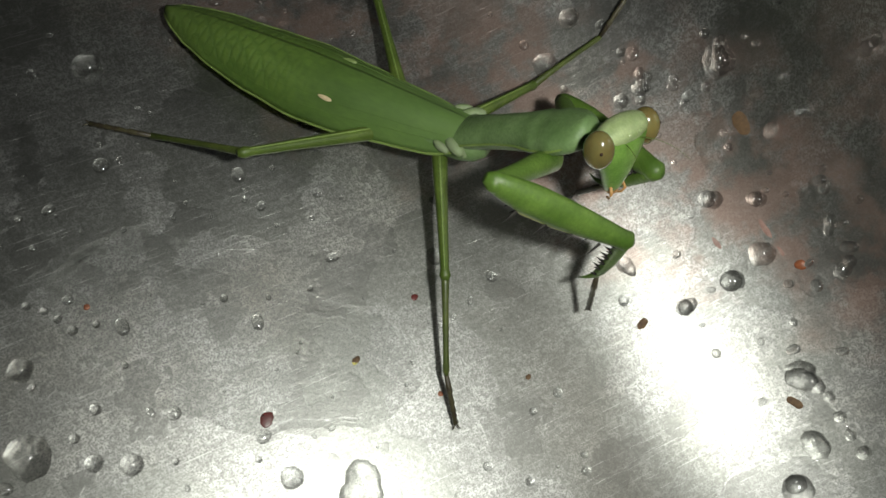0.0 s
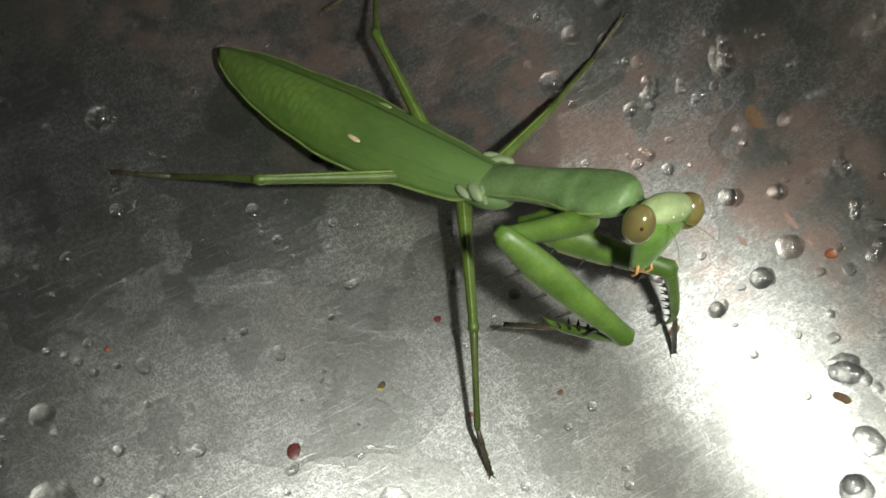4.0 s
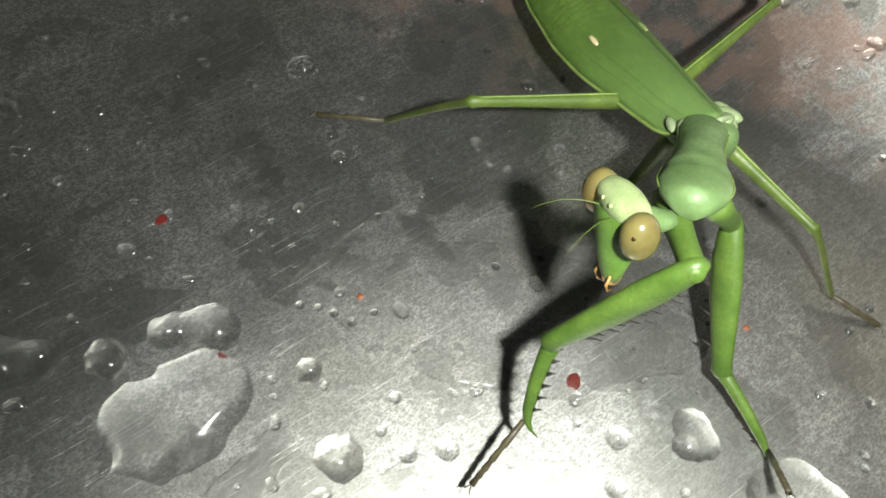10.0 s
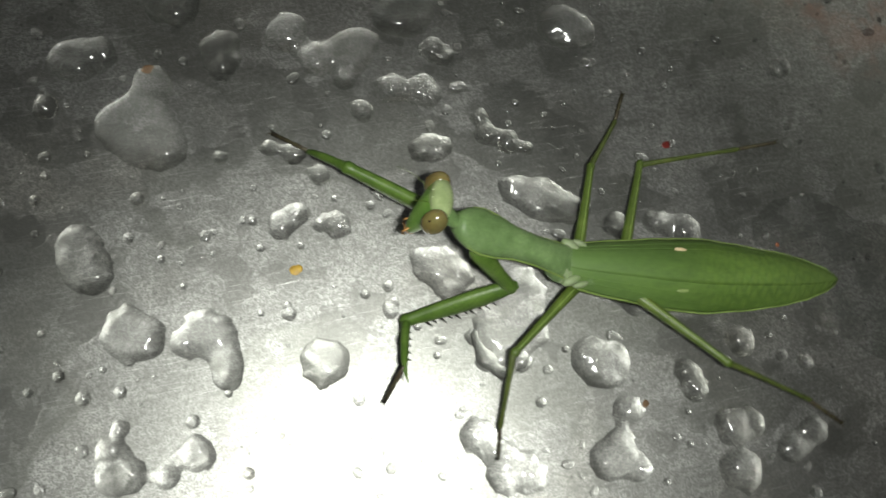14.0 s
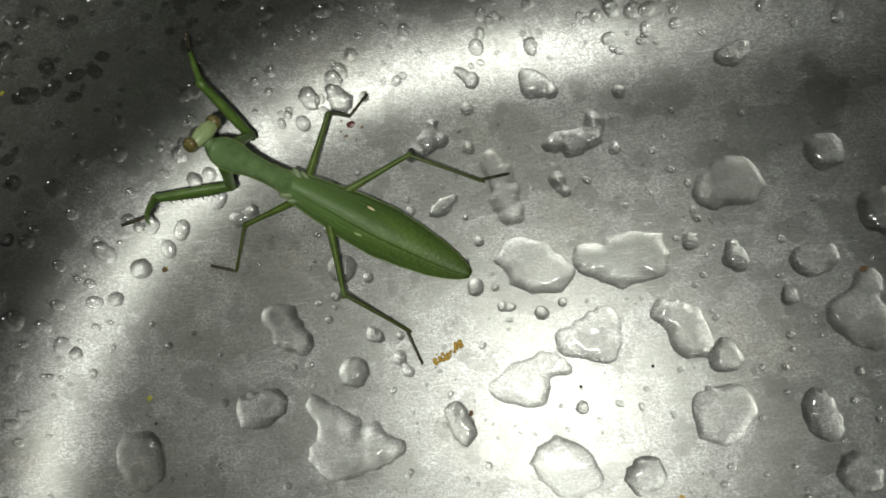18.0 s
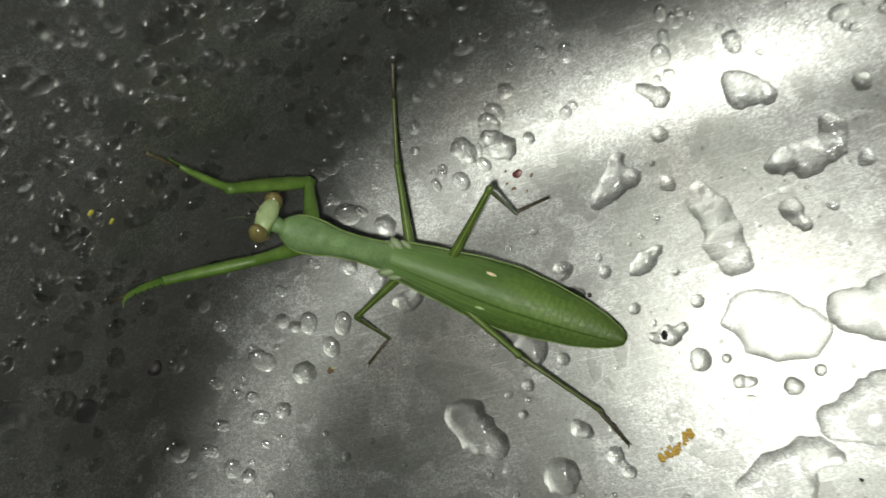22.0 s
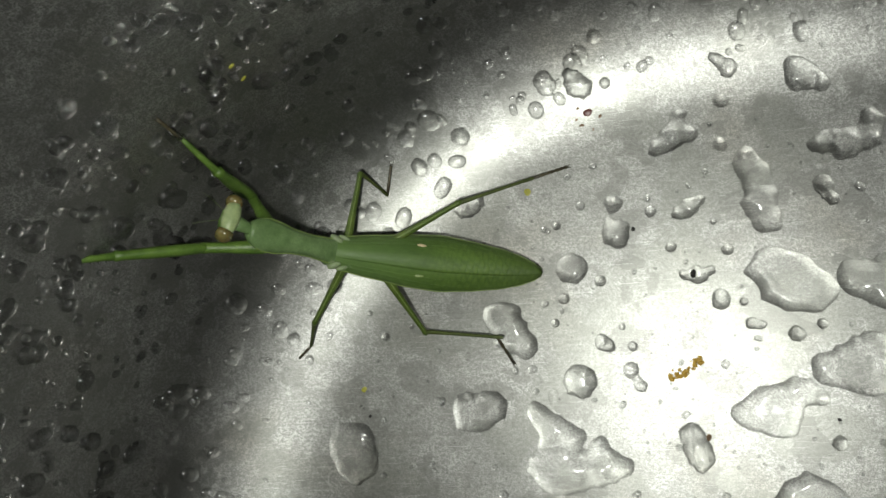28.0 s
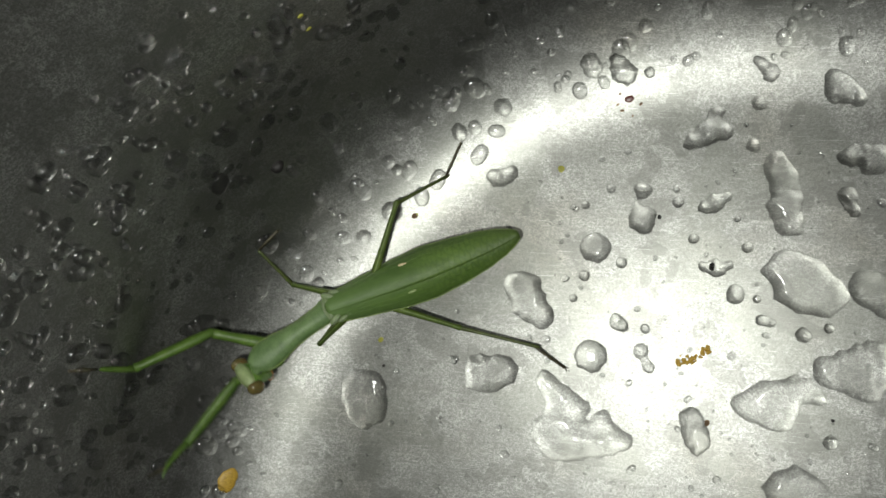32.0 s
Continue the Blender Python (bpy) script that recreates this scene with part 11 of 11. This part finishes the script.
    walk(HIND_L[1], [
        (0, pose(-0.02333, 0.01790, -0.00361, 0.0, -8.4, 126.9)),
        (0.5, pose(-0.02296, 0.01821, -0.00243, -0.2, -7.8, 130.2)),
        (1, pose(-0.02254, 0.01846, -0.00126, -0.2, -7.3, 133.4)),
        (1.5, pose(-0.02229, 0.01859, -0.00074, -0.2, -6.8, 134.7)),
        (2, pose(-0.02203, 0.01870, -0.00021, -0.1, -6.3, 136.0)),
        (2.5, pose(-0.02188, 0.01878, -0.00002, -0.1, -5.8, 136.7)),
        (3, pose(-0.02173, 0.01885, 0.00017, -0.0, -5.4, 137.3)),
        (3.5, pose(-0.02471, 0.01590, 0.00161, 0.1, 4.4, 134.3)),
        (4, pose(-0.02702, 0.01224, 0.00284, -0.1, 13.4, 131.2)),
        (4.5, pose(-0.02709, 0.01215, 0.00279, 0.2, 13.1, 133.5)),
        (5, pose(-0.02719, 0.01202, 0.00273, 0.4, 12.6, 136.9)),
        (5.5, pose(-0.02730, 0.01186, 0.00265, 0.5, 12.0, 140.8)),
        (6, pose(-0.02741, 0.01170, 0.00258, 0.5, 11.3, 144.7)),
        (6.5, pose(-0.02751, 0.01157, 0.00251, 0.4, 10.6, 148.0)),
        (7, pose(-0.02757, 0.01148, 0.00247, 0.3, 10.2, 150.2)),
        (7.5, pose(-0.02139, 0.01925, -0.00098, -0.1, 13.6, 147.1)),
        (8, pose(-0.01113, 0.02249, -0.00536, -0.9, 8.9, 137.5)),
        (8.5, pose(-0.01226, 0.02254, -0.00386, 0.3, 16.3, 148.6)),
        (9, pose(-0.01545, 0.02256, -0.00391, 0.0, 21.2, 154.1)),
        (9.5, pose(-0.02154, 0.01862, 0.00379, 0.0, 37.9, 143.8)),
        (10, pose(-0.01684, 0.02191, 0.00042, 0.0, 19.8, 171.1)),
        (10.5, pose(-0.02458, 0.01756, -0.00267, 0.0, 10.0, 177.4)),
        (11, pose(-0.02840, 0.01216, 0.00028, 0.0, 15.8, -172.6)),
        (11.5, pose(-0.03088, 0.00410, -0.00075, 0.0, 17.1, 175.9)),
        (12, pose(-0.02800, 0.01334, -0.00251, 0.0, 10.1, -156.2)),
        (12.5, pose(-0.01326, 0.01837, 0.00919, -0.3, 47.2, 157.4)),
        (13, pose(-0.02535, 0.01205, 0.00657, 1.5, 26.0, 162.7)),
        (13.5, pose(-0.02561, 0.01370, 0.00401, 0.8, 21.1, 163.9)),
        (14, pose(-0.02554, 0.01501, 0.00144, 0.4, 16.2, 164.3)),
        (14.5, pose(-0.02582, 0.01467, 0.00142, 0.4, 22.2, 166.6)),
        (15, pose(-0.02609, 0.01433, 0.00140, 0.6, 28.4, 169.3)),
        (15.5, pose(-0.00838, 0.01575, 0.01217, -0.0, 54.1, 168.1)),
        (16, pose(-0.00969, 0.01617, 0.01191, 0.7, 51.4, 169.8)),
        (16.5, pose(-0.01163, 0.01667, 0.01139, 0.9, 47.0, 171.5)),
        (17, pose(-0.01354, 0.01701, 0.01073, 0.7, 42.1, 172.4)),
        (17.5, pose(-0.01480, 0.01716, 0.01021, 0.4, 38.5, 172.6)),
        (18, pose(-0.02249, 0.01767, 0.00245, 1.2, 18.6, 176.8)),
        (18.5, pose(-0.02635, 0.01412, 0.00096, -0.2, 6.3, 171.5)),
        (19, pose(-0.02878, 0.01029, -0.00059, -0.3, -4.5, 167.1)),
        (19.5, pose(-0.02893, 0.00994, -0.00067, -0.1, -2.5, 166.7)),
        (20, pose(-0.02908, 0.00958, -0.00076, -0.0, -0.4, 166.3)),
        (20.5, pose(-0.02899, 0.00974, -0.00049, -0.0, -0.5, 165.8)),
        (21, pose(-0.02890, 0.00988, -0.00023, -0.0, -0.6, 165.3)),
        (21.5, pose(-0.02900, 0.00980, -0.00081, -0.0, -0.8, 165.3)),
        (22, pose(-0.02909, 0.00972, -0.00138, 0.0, -1.0, 165.2)),
        (22.5, pose(-0.02882, 0.01052, -0.00270, 0.0, 0.5, 161.9)),
        (23, pose(-0.02845, 0.01125, -0.00397, -0.0, 2.0, 158.6)),
        (23.5, pose(-0.02805, 0.01194, -0.00464, -0.0, 3.6, 155.9)),
        (24, pose(-0.02759, 0.01262, -0.00533, -0.1, 5.2, 153.1)),
        (24.5, pose(-0.02703, 0.01316, -0.00660, -0.1, 1.6, 151.8)),
        (25, pose(-0.02639, 0.01363, -0.00782, -0.0, -1.7, 150.5)),
        (25.5, pose(-0.02549, 0.01445, -0.00868, -0.0, -5.4, 153.3)),
        (26, pose(-0.02390, 0.01561, -0.00997, -0.2, -12.4, 158.9)),
        (26.5, pose(-0.02175, 0.01676, -0.01139, -0.8, -21.7, 167.4)),
        (27, pose(-0.01953, 0.01759, -0.01256, -1.8, -30.5, 177.1)),
        (27.5, pose(-0.01792, 0.01801, -0.01327, -2.3, -35.8, -175.6)),
        (28, pose(-0.02312, 0.01591, -0.01080, -0.1, -32.6, -179.2)),
        (28.5, pose(-0.02561, 0.01503, -0.00684, 2.1, -18.9, 170.7)),
        (29, pose(-0.02724, 0.01348, -0.00271, 1.8, -5.5, 162.1)),
        (29.5, pose(-0.02726, 0.01342, -0.00209, 0.8, -6.8, 157.9)),
        (30, pose(-0.02726, 0.01335, -0.00148, 0.5, -7.9, 154.0)),
        (30.5, pose(-0.02733, 0.01328, -0.00180, 0.3, -7.2, 151.7)),
        (31, pose(-0.02739, 0.01321, -0.00212, 0.2, -6.5, 149.6)),
        (31.5, pose(-0.02682, 0.01406, -0.00387, 0.2, -2.2, 147.3)),
        (32, pose(-0.02607, 0.01479, -0.00563, 0.1, 2.2, 145.0)),
    ])
    walk(MID_L[2], [
        (0, pose(0.00838, 0.02898, -0.00805, 0.0, -54.5, 63.4)),
        (0.5, pose(0.00614, 0.03031, -0.00756, 0.0, -52.4, 63.6)),
        (1, pose(0.00380, 0.03131, -0.00699, 0.0, -48.6, 65.8)),
        (1.5, pose(0.00152, 0.03177, -0.00730, 0.0, -44.0, 68.3)),
        (2, pose(-0.00080, 0.03201, -0.00745, 0.0, -38.9, 72.0)),
        (2.5, pose(-0.00128, 0.03202, -0.00745, 0.0, -33.5, 75.8)),
        (3, pose(-0.00174, 0.03195, -0.00732, 0.0, -27.9, 79.9)),
        (3.5, pose(-0.00252, 0.03203, -0.00740, 0.0, -31.8, 77.7)),
        (4, pose(-0.00326, 0.03204, -0.00744, 0.0, -35.3, 75.7)),
        (4.5, pose(-0.00338, 0.03205, -0.00731, 0.0, -34.8, 76.6)),
        (5, pose(-0.00673, 0.03102, -0.00603, 0.2, -15.0, 52.3)),
        (5.5, pose(-0.00669, 0.03112, -0.00599, -0.3, -17.2, 56.0)),
        (6, pose(-0.00664, 0.03117, -0.00594, -0.6, -19.2, 60.2)),
        (6.5, pose(-0.00658, 0.03117, -0.00590, -0.7, -20.7, 64.2)),
        (7, pose(-0.00653, 0.03116, -0.00586, -0.7, -21.6, 67.0)),
        (7.5, pose(-0.00723, 0.03141, -0.00686, -3.4, -16.1, 89.9)),
        (8, pose(-0.00792, 0.03141, -0.00780, -3.0, -9.4, 106.7)),
        (8.25, pose(-0.00648, 0.03072, -0.01099, 7.1, 17.7, 81.1)),
        (8.5, pose(-0.00504, 0.03004, -0.01418, 3.3, 46.4, 52.8)),
        (9, pose(-0.00093, 0.02292, -0.02419, 0.0, 42.4, 32.9)),
        (9.5, pose(0.01243, 0.01162, -0.02596, 0.0, 38.6, 27.5)),
        (10, pose(0.01288, 0.01454, -0.02273, 0.0, 27.7, 46.9)),
        (10.5, pose(0.00799, 0.02277, -0.01891, 0.0, 23.5, 71.3)),
        (11, pose(0.00069, 0.02893, -0.01488, 0.0, 14.7, 94.6)),
        (11.5, pose(-0.00222, 0.02842, -0.01343, 2.1, 8.7, 104.1)),
        (12, pose(-0.00401, 0.02857, -0.01120, 2.2, 10.7, 130.6)),
        (12.5, pose(0.00527, 0.01499, -0.00446, 2.6, 38.1, 150.9)),
        (13, pose(0.00412, 0.02673, -0.00668, -9.8, 10.2, 102.5)),
        (13.5, pose(0.00699, 0.02634, -0.00710, -4.1, 32.7, 104.1)),
        (14, pose(0.00986, 0.02567, -0.00735, -1.8, 50.2, 105.0)),
        (14.5, pose(0.00868, 0.02540, -0.00980, -2.5, 46.8, 100.3)),
        (15, pose(0.00750, 0.02485, -0.01211, -2.7, 42.5, 95.7)),
        (15.5, pose(-0.01981, 0.02519, -0.00891, 9.3, 12.9, 136.5)),
        (16, pose(-0.02095, 0.02428, -0.00822, 3.5, 11.7, 135.6)),
        (16.5, pose(-0.02249, 0.02283, -0.00714, 1.2, 10.2, 134.5)),
        (17, pose(-0.02386, 0.02129, -0.00602, 0.4, 9.2, 133.9)),
        (17.5, pose(-0.02470, 0.02022, -0.00523, 0.2, 8.6, 133.9)),
        (17.75, pose(-0.01068, 0.02795, -0.01149, 3.3, 17.3, 75.8)),
        (18, pose(0.00431, 0.02487, -0.01717, -3.1, 24.3, 14.8)),
        (18.5, pose(0.00029, 0.02401, -0.01972, 2.3, 23.0, 36.5)),
        (19, pose(-0.00306, 0.02191, -0.02116, 7.2, 21.4, 84.0)),
        (19.5, pose(-0.00309, 0.02136, -0.02168, 2.7, 18.1, 83.6)),
        (20, pose(-0.00310, 0.02080, -0.02216, 1.0, 15.3, 83.5)),
        (20.5, pose(-0.00264, 0.02116, -0.02224, 0.7, 13.0, 86.2)),
        (21, pose(-0.00216, 0.02152, -0.02228, 0.5, 10.8, 88.9)),
        (21.5, pose(-0.00228, 0.02009, -0.02224, -0.5, 7.2, 79.1)),
        (22, pose(-0.00231, 0.01858, -0.02200, -0.6, 4.9, 70.1)),
        (22.5, pose(-0.00348, 0.01641, -0.01774, -1.1, 21.1, 44.9)),
        (23, pose(-0.00230, 0.01341, -0.01159, -1.2, 45.1, 40.9)),
        (23.5, pose(-0.00201, 0.00886, -0.01045, -10.6, 56.1, 13.6)),
        (24, pose(-0.00128, 0.00439, -0.00950, -23.2, 59.4, -26.8)),
        (24.5, pose(-0.00193, 0.00399, -0.01188, -27.1, 48.8, -71.0)),
        (25, pose(-0.00204, 0.00383, -0.01403, -18.9, 20.0, -105.8)),
        (25.5, pose(-0.00235, 0.00626, -0.01555, -1.8, 26.8, -70.8)),
        (26, pose(-0.00121, 0.01119, -0.01966, 6.0, 3.5, -30.2)),
        (26.5, pose(0.00536, 0.01751, -0.02298, 2.2, -9.7, -32.4)),
        (26.75, pose(0.00755, 0.01954, -0.02233, -8.6, 16.2, -3.0)),
        (27, pose(0.00993, 0.02056, -0.02147, -4.1, 43.9, 29.3)),
        (27.5, pose(0.01118, 0.02179, -0.02001, 3.6, 42.6, 46.6)),
        (28, pose(0.00295, 0.02198, -0.02310, 3.7, 43.2, 53.3)),
        (28.5, pose(-0.00190, 0.02023, -0.02574, 2.0, 42.9, 54.6)),
        (29, pose(-0.00648, 0.01807, -0.02739, 2.4, 46.0, 59.2)),
        (29.5, pose(-0.00486, 0.01574, -0.02792, 2.5, 54.1, 62.6)),
        (30, pose(-0.00312, 0.01290, -0.02776, 18.2, 71.0, 93.4)),
        (30.5, pose(-0.00192, 0.01400, -0.02593, -13.2, 63.1, 49.9)),
        (31, pose(-0.00056, 0.01510, -0.02384, -14.2, 52.5, 32.6)),
        (31.5, pose(0.00016, 0.01570, -0.02215, 9.3, 28.0, 78.4)),
        (31.75, pose(-0.00198, 0.00674, -0.02168, 8.6, -19.1, 77.3)),
        (32, pose(-0.00026, -0.00258, -0.02100, 8.8, -66.3, 76.1)),
    ])
    walk(HIND_L[2], [
        (0, pose(-0.03426, 0.03245, -0.00093, 0.0, -20.5, 145.8)),
        (0.5, pose(-0.03473, 0.03213, 0.00008, 0.5, -19.8, 142.3)),
        (1, pose(-0.03508, 0.03172, 0.00107, 0.6, -18.9, 139.2)),
        (1.5, pose(-0.03515, 0.03157, 0.00144, 0.2, -19.3, 139.7)),
        (2, pose(-0.03520, 0.03139, 0.00181, 0.0, -19.7, 140.2)),
        (2.5, pose(-0.03519, 0.03134, 0.00185, -0.1, -19.5, 140.6)),
        (3, pose(-0.03519, 0.03128, 0.00189, -0.1, -19.3, 141.1)),
        (3.5, pose(-0.03753, 0.02902, 0.00020, -5.7, -1.9, -166.6)),
        (4, pose(-0.03881, 0.02572, -0.00144, -2.2, 17.9, -126.4)),
        (4.5, pose(-0.03942, 0.02516, -0.00138, -1.4, 15.9, -131.3)),
        (5, pose(-0.04029, 0.02430, -0.00129, -1.4, 12.6, -139.3)),
        (5.5, pose(-0.04125, 0.02324, -0.00116, -1.4, 8.2, -149.7)),
        (6, pose(-0.04214, 0.02214, -0.00101, -1.1, 3.6, -160.5)),
        (6.5, pose(-0.04284, 0.02116, -0.00088, -0.6, -0.2, -169.5)),
        (7, pose(-0.04328, 0.02048, -0.00078, -0.2, -2.5, -175.1)),
        (7.25, pose(-0.03985, 0.02472, -0.00304, 1.6, -34.9, -170.8)),
        (7.5, pose(-0.03641, 0.02896, -0.00530, -0.6, -67.4, -164.2)),
        (7.75, pose(-0.03047, 0.03186, -0.00675, 31.1, -71.3, 135.9)),
        (8, pose(-0.02453, 0.03476, -0.00821, 55.6, -64.0, 82.9)),
        (8.5, pose(-0.02734, 0.03174, -0.00902, 30.1, -58.8, 82.8)),
        (9, pose(-0.03185, 0.03051, -0.01099, 0.0, -10.4, 118.0)),
        (9.5, pose(-0.03400, 0.02773, -0.00822, 0.0, -1.1, 130.3)),
        (10, pose(-0.03502, 0.02475, -0.00619, 0.0, 4.0, 145.3)),
        (10.5, pose(-0.04382, 0.01843, -0.00605, 0.0, 1.2, 156.7)),
        (11, pose(-0.04705, 0.00975, -0.00504, 0.0, 6.7, 175.6)),
        (11.5, pose(-0.04952, 0.00545, -0.00650, 0.0, 5.1, 175.7)),
        (12, pose(-0.04562, 0.00558, -0.00593, 0.0, 9.1, -167.8)),
        (12.5, pose(-0.02481, 0.02317, -0.00430, -0.3, 21.4, 172.3)),
        (13, pose(-0.04115, 0.01696, -0.00148, 1.3, 7.6, -177.7)),
        (13.5, pose(-0.04211, 0.01845, -0.00262, -0.2, 13.7, 168.8)),
        (14, pose(-0.04255, 0.01979, -0.00369, -1.2, 18.0, 156.4)),
        (14.5, pose(-0.04239, 0.01860, -0.00554, -0.4, 20.8, 156.6)),
        (15, pose(-0.04199, 0.01733, -0.00735, -0.1, 24.2, 157.2)),
        (15.5, pose(-0.01893, 0.01798, -0.00274, -2.4, 51.1, 146.2)),
        (16, pose(-0.02100, 0.01820, -0.00246, -1.7, 47.9, 144.5)),
        (16.5, pose(-0.02404, 0.01852, -0.00206, -1.6, 43.0, 142.1)),
        (17, pose(-0.02707, 0.01882, -0.00161, -1.3, 37.9, 140.0)),
        (17.5, pose(-0.02909, 0.01901, -0.00124, -0.9, 34.4, 138.9)),
        (18, pose(-0.03990, 0.01863, -0.00343, 0.5, 7.6, 142.4)),
        (18.5, pose(-0.04444, 0.01682, -0.00107, 0.4, 5.4, 146.8)),
        (19, pose(-0.04666, 0.01439, 0.00087, 0.4, 1.2, 152.7)),
        (19.5, pose(-0.04682, 0.01417, 0.00012, 0.1, 0.0, 152.7)),
        (20, pose(-0.04696, 0.01394, -0.00065, 0.1, -1.1, 152.7)),
        (20.5, pose(-0.04683, 0.01425, -0.00034, 0.0, 2.2, 154.2)),
        (21, pose(-0.04670, 0.01454, -0.00004, 0.0, 5.5, 155.6)),
        (21.5, pose(-0.04679, 0.01448, -0.00055, -0.1, 7.8, 153.0)),
        (22, pose(-0.04688, 0.01442, -0.00106, -0.2, 9.8, 150.7)),
        (22.5, pose(-0.04631, 0.01625, -0.00286, -0.2, 9.2, 147.8)),
        (23, pose(-0.04558, 0.01795, -0.00461, -0.3, 8.7, 145.1)),
        (23.5, pose(-0.04482, 0.01943, -0.00579, -0.2, 9.8, 143.0)),
        (24, pose(-0.04392, 0.02092, -0.00700, -0.2, 10.7, 141.0)),
        (24.5, pose(-0.04323, 0.02186, -0.00711, -0.0, 9.4, 141.5)),
        (25, pose(-0.04240, 0.02268, -0.00728, 0.0, 7.8, 142.0)),
        (25.5, pose(-0.04186, 0.02268, -0.00694, -0.1, 10.6, 140.6)),
        (26, pose(-0.04066, 0.02209, -0.00603, -0.3, 18.6, 136.1)),
        (26.5, pose(-0.03843, 0.02050, -0.00457, -1.4, 31.7, 126.9)),
        (27, pose(-0.03537, 0.01841, -0.00324, -2.4, 40.3, 119.3)),
        (27.5, pose(-0.03281, 0.01686, -0.00251, -1.7, 43.2, 117.0)),
        (28, pose(-0.03861, 0.01570, -0.00087, 4.4, 31.2, 135.1)),
        (28.5, pose(-0.04280, 0.01783, -0.00089, 1.1, 18.6, 131.9)),
        (29, pose(-0.04466, 0.01911, -0.00095, 1.0, 1.8, 136.5)),
        (29.5, pose(-0.04419, 0.02029, 0.00007, 0.3, 8.3, 134.2)),
        (30, pose(-0.04364, 0.02135, 0.00105, 0.0, 13.1, 132.0)),
        (30.5, pose(-0.04341, 0.02192, 0.00051, 0.2, 10.9, 134.7)),
        (31, pose(-0.04315, 0.02247, -0.00002, 0.3, 8.7, 137.1)),
        (31.5, pose(-0.04229, 0.02399, -0.00317, -0.3, 14.6, 130.9)),
        (32, pose(-0.04113, 0.02533, -0.00633, -0.7, 20.1, 124.7)),
    ])


motions()
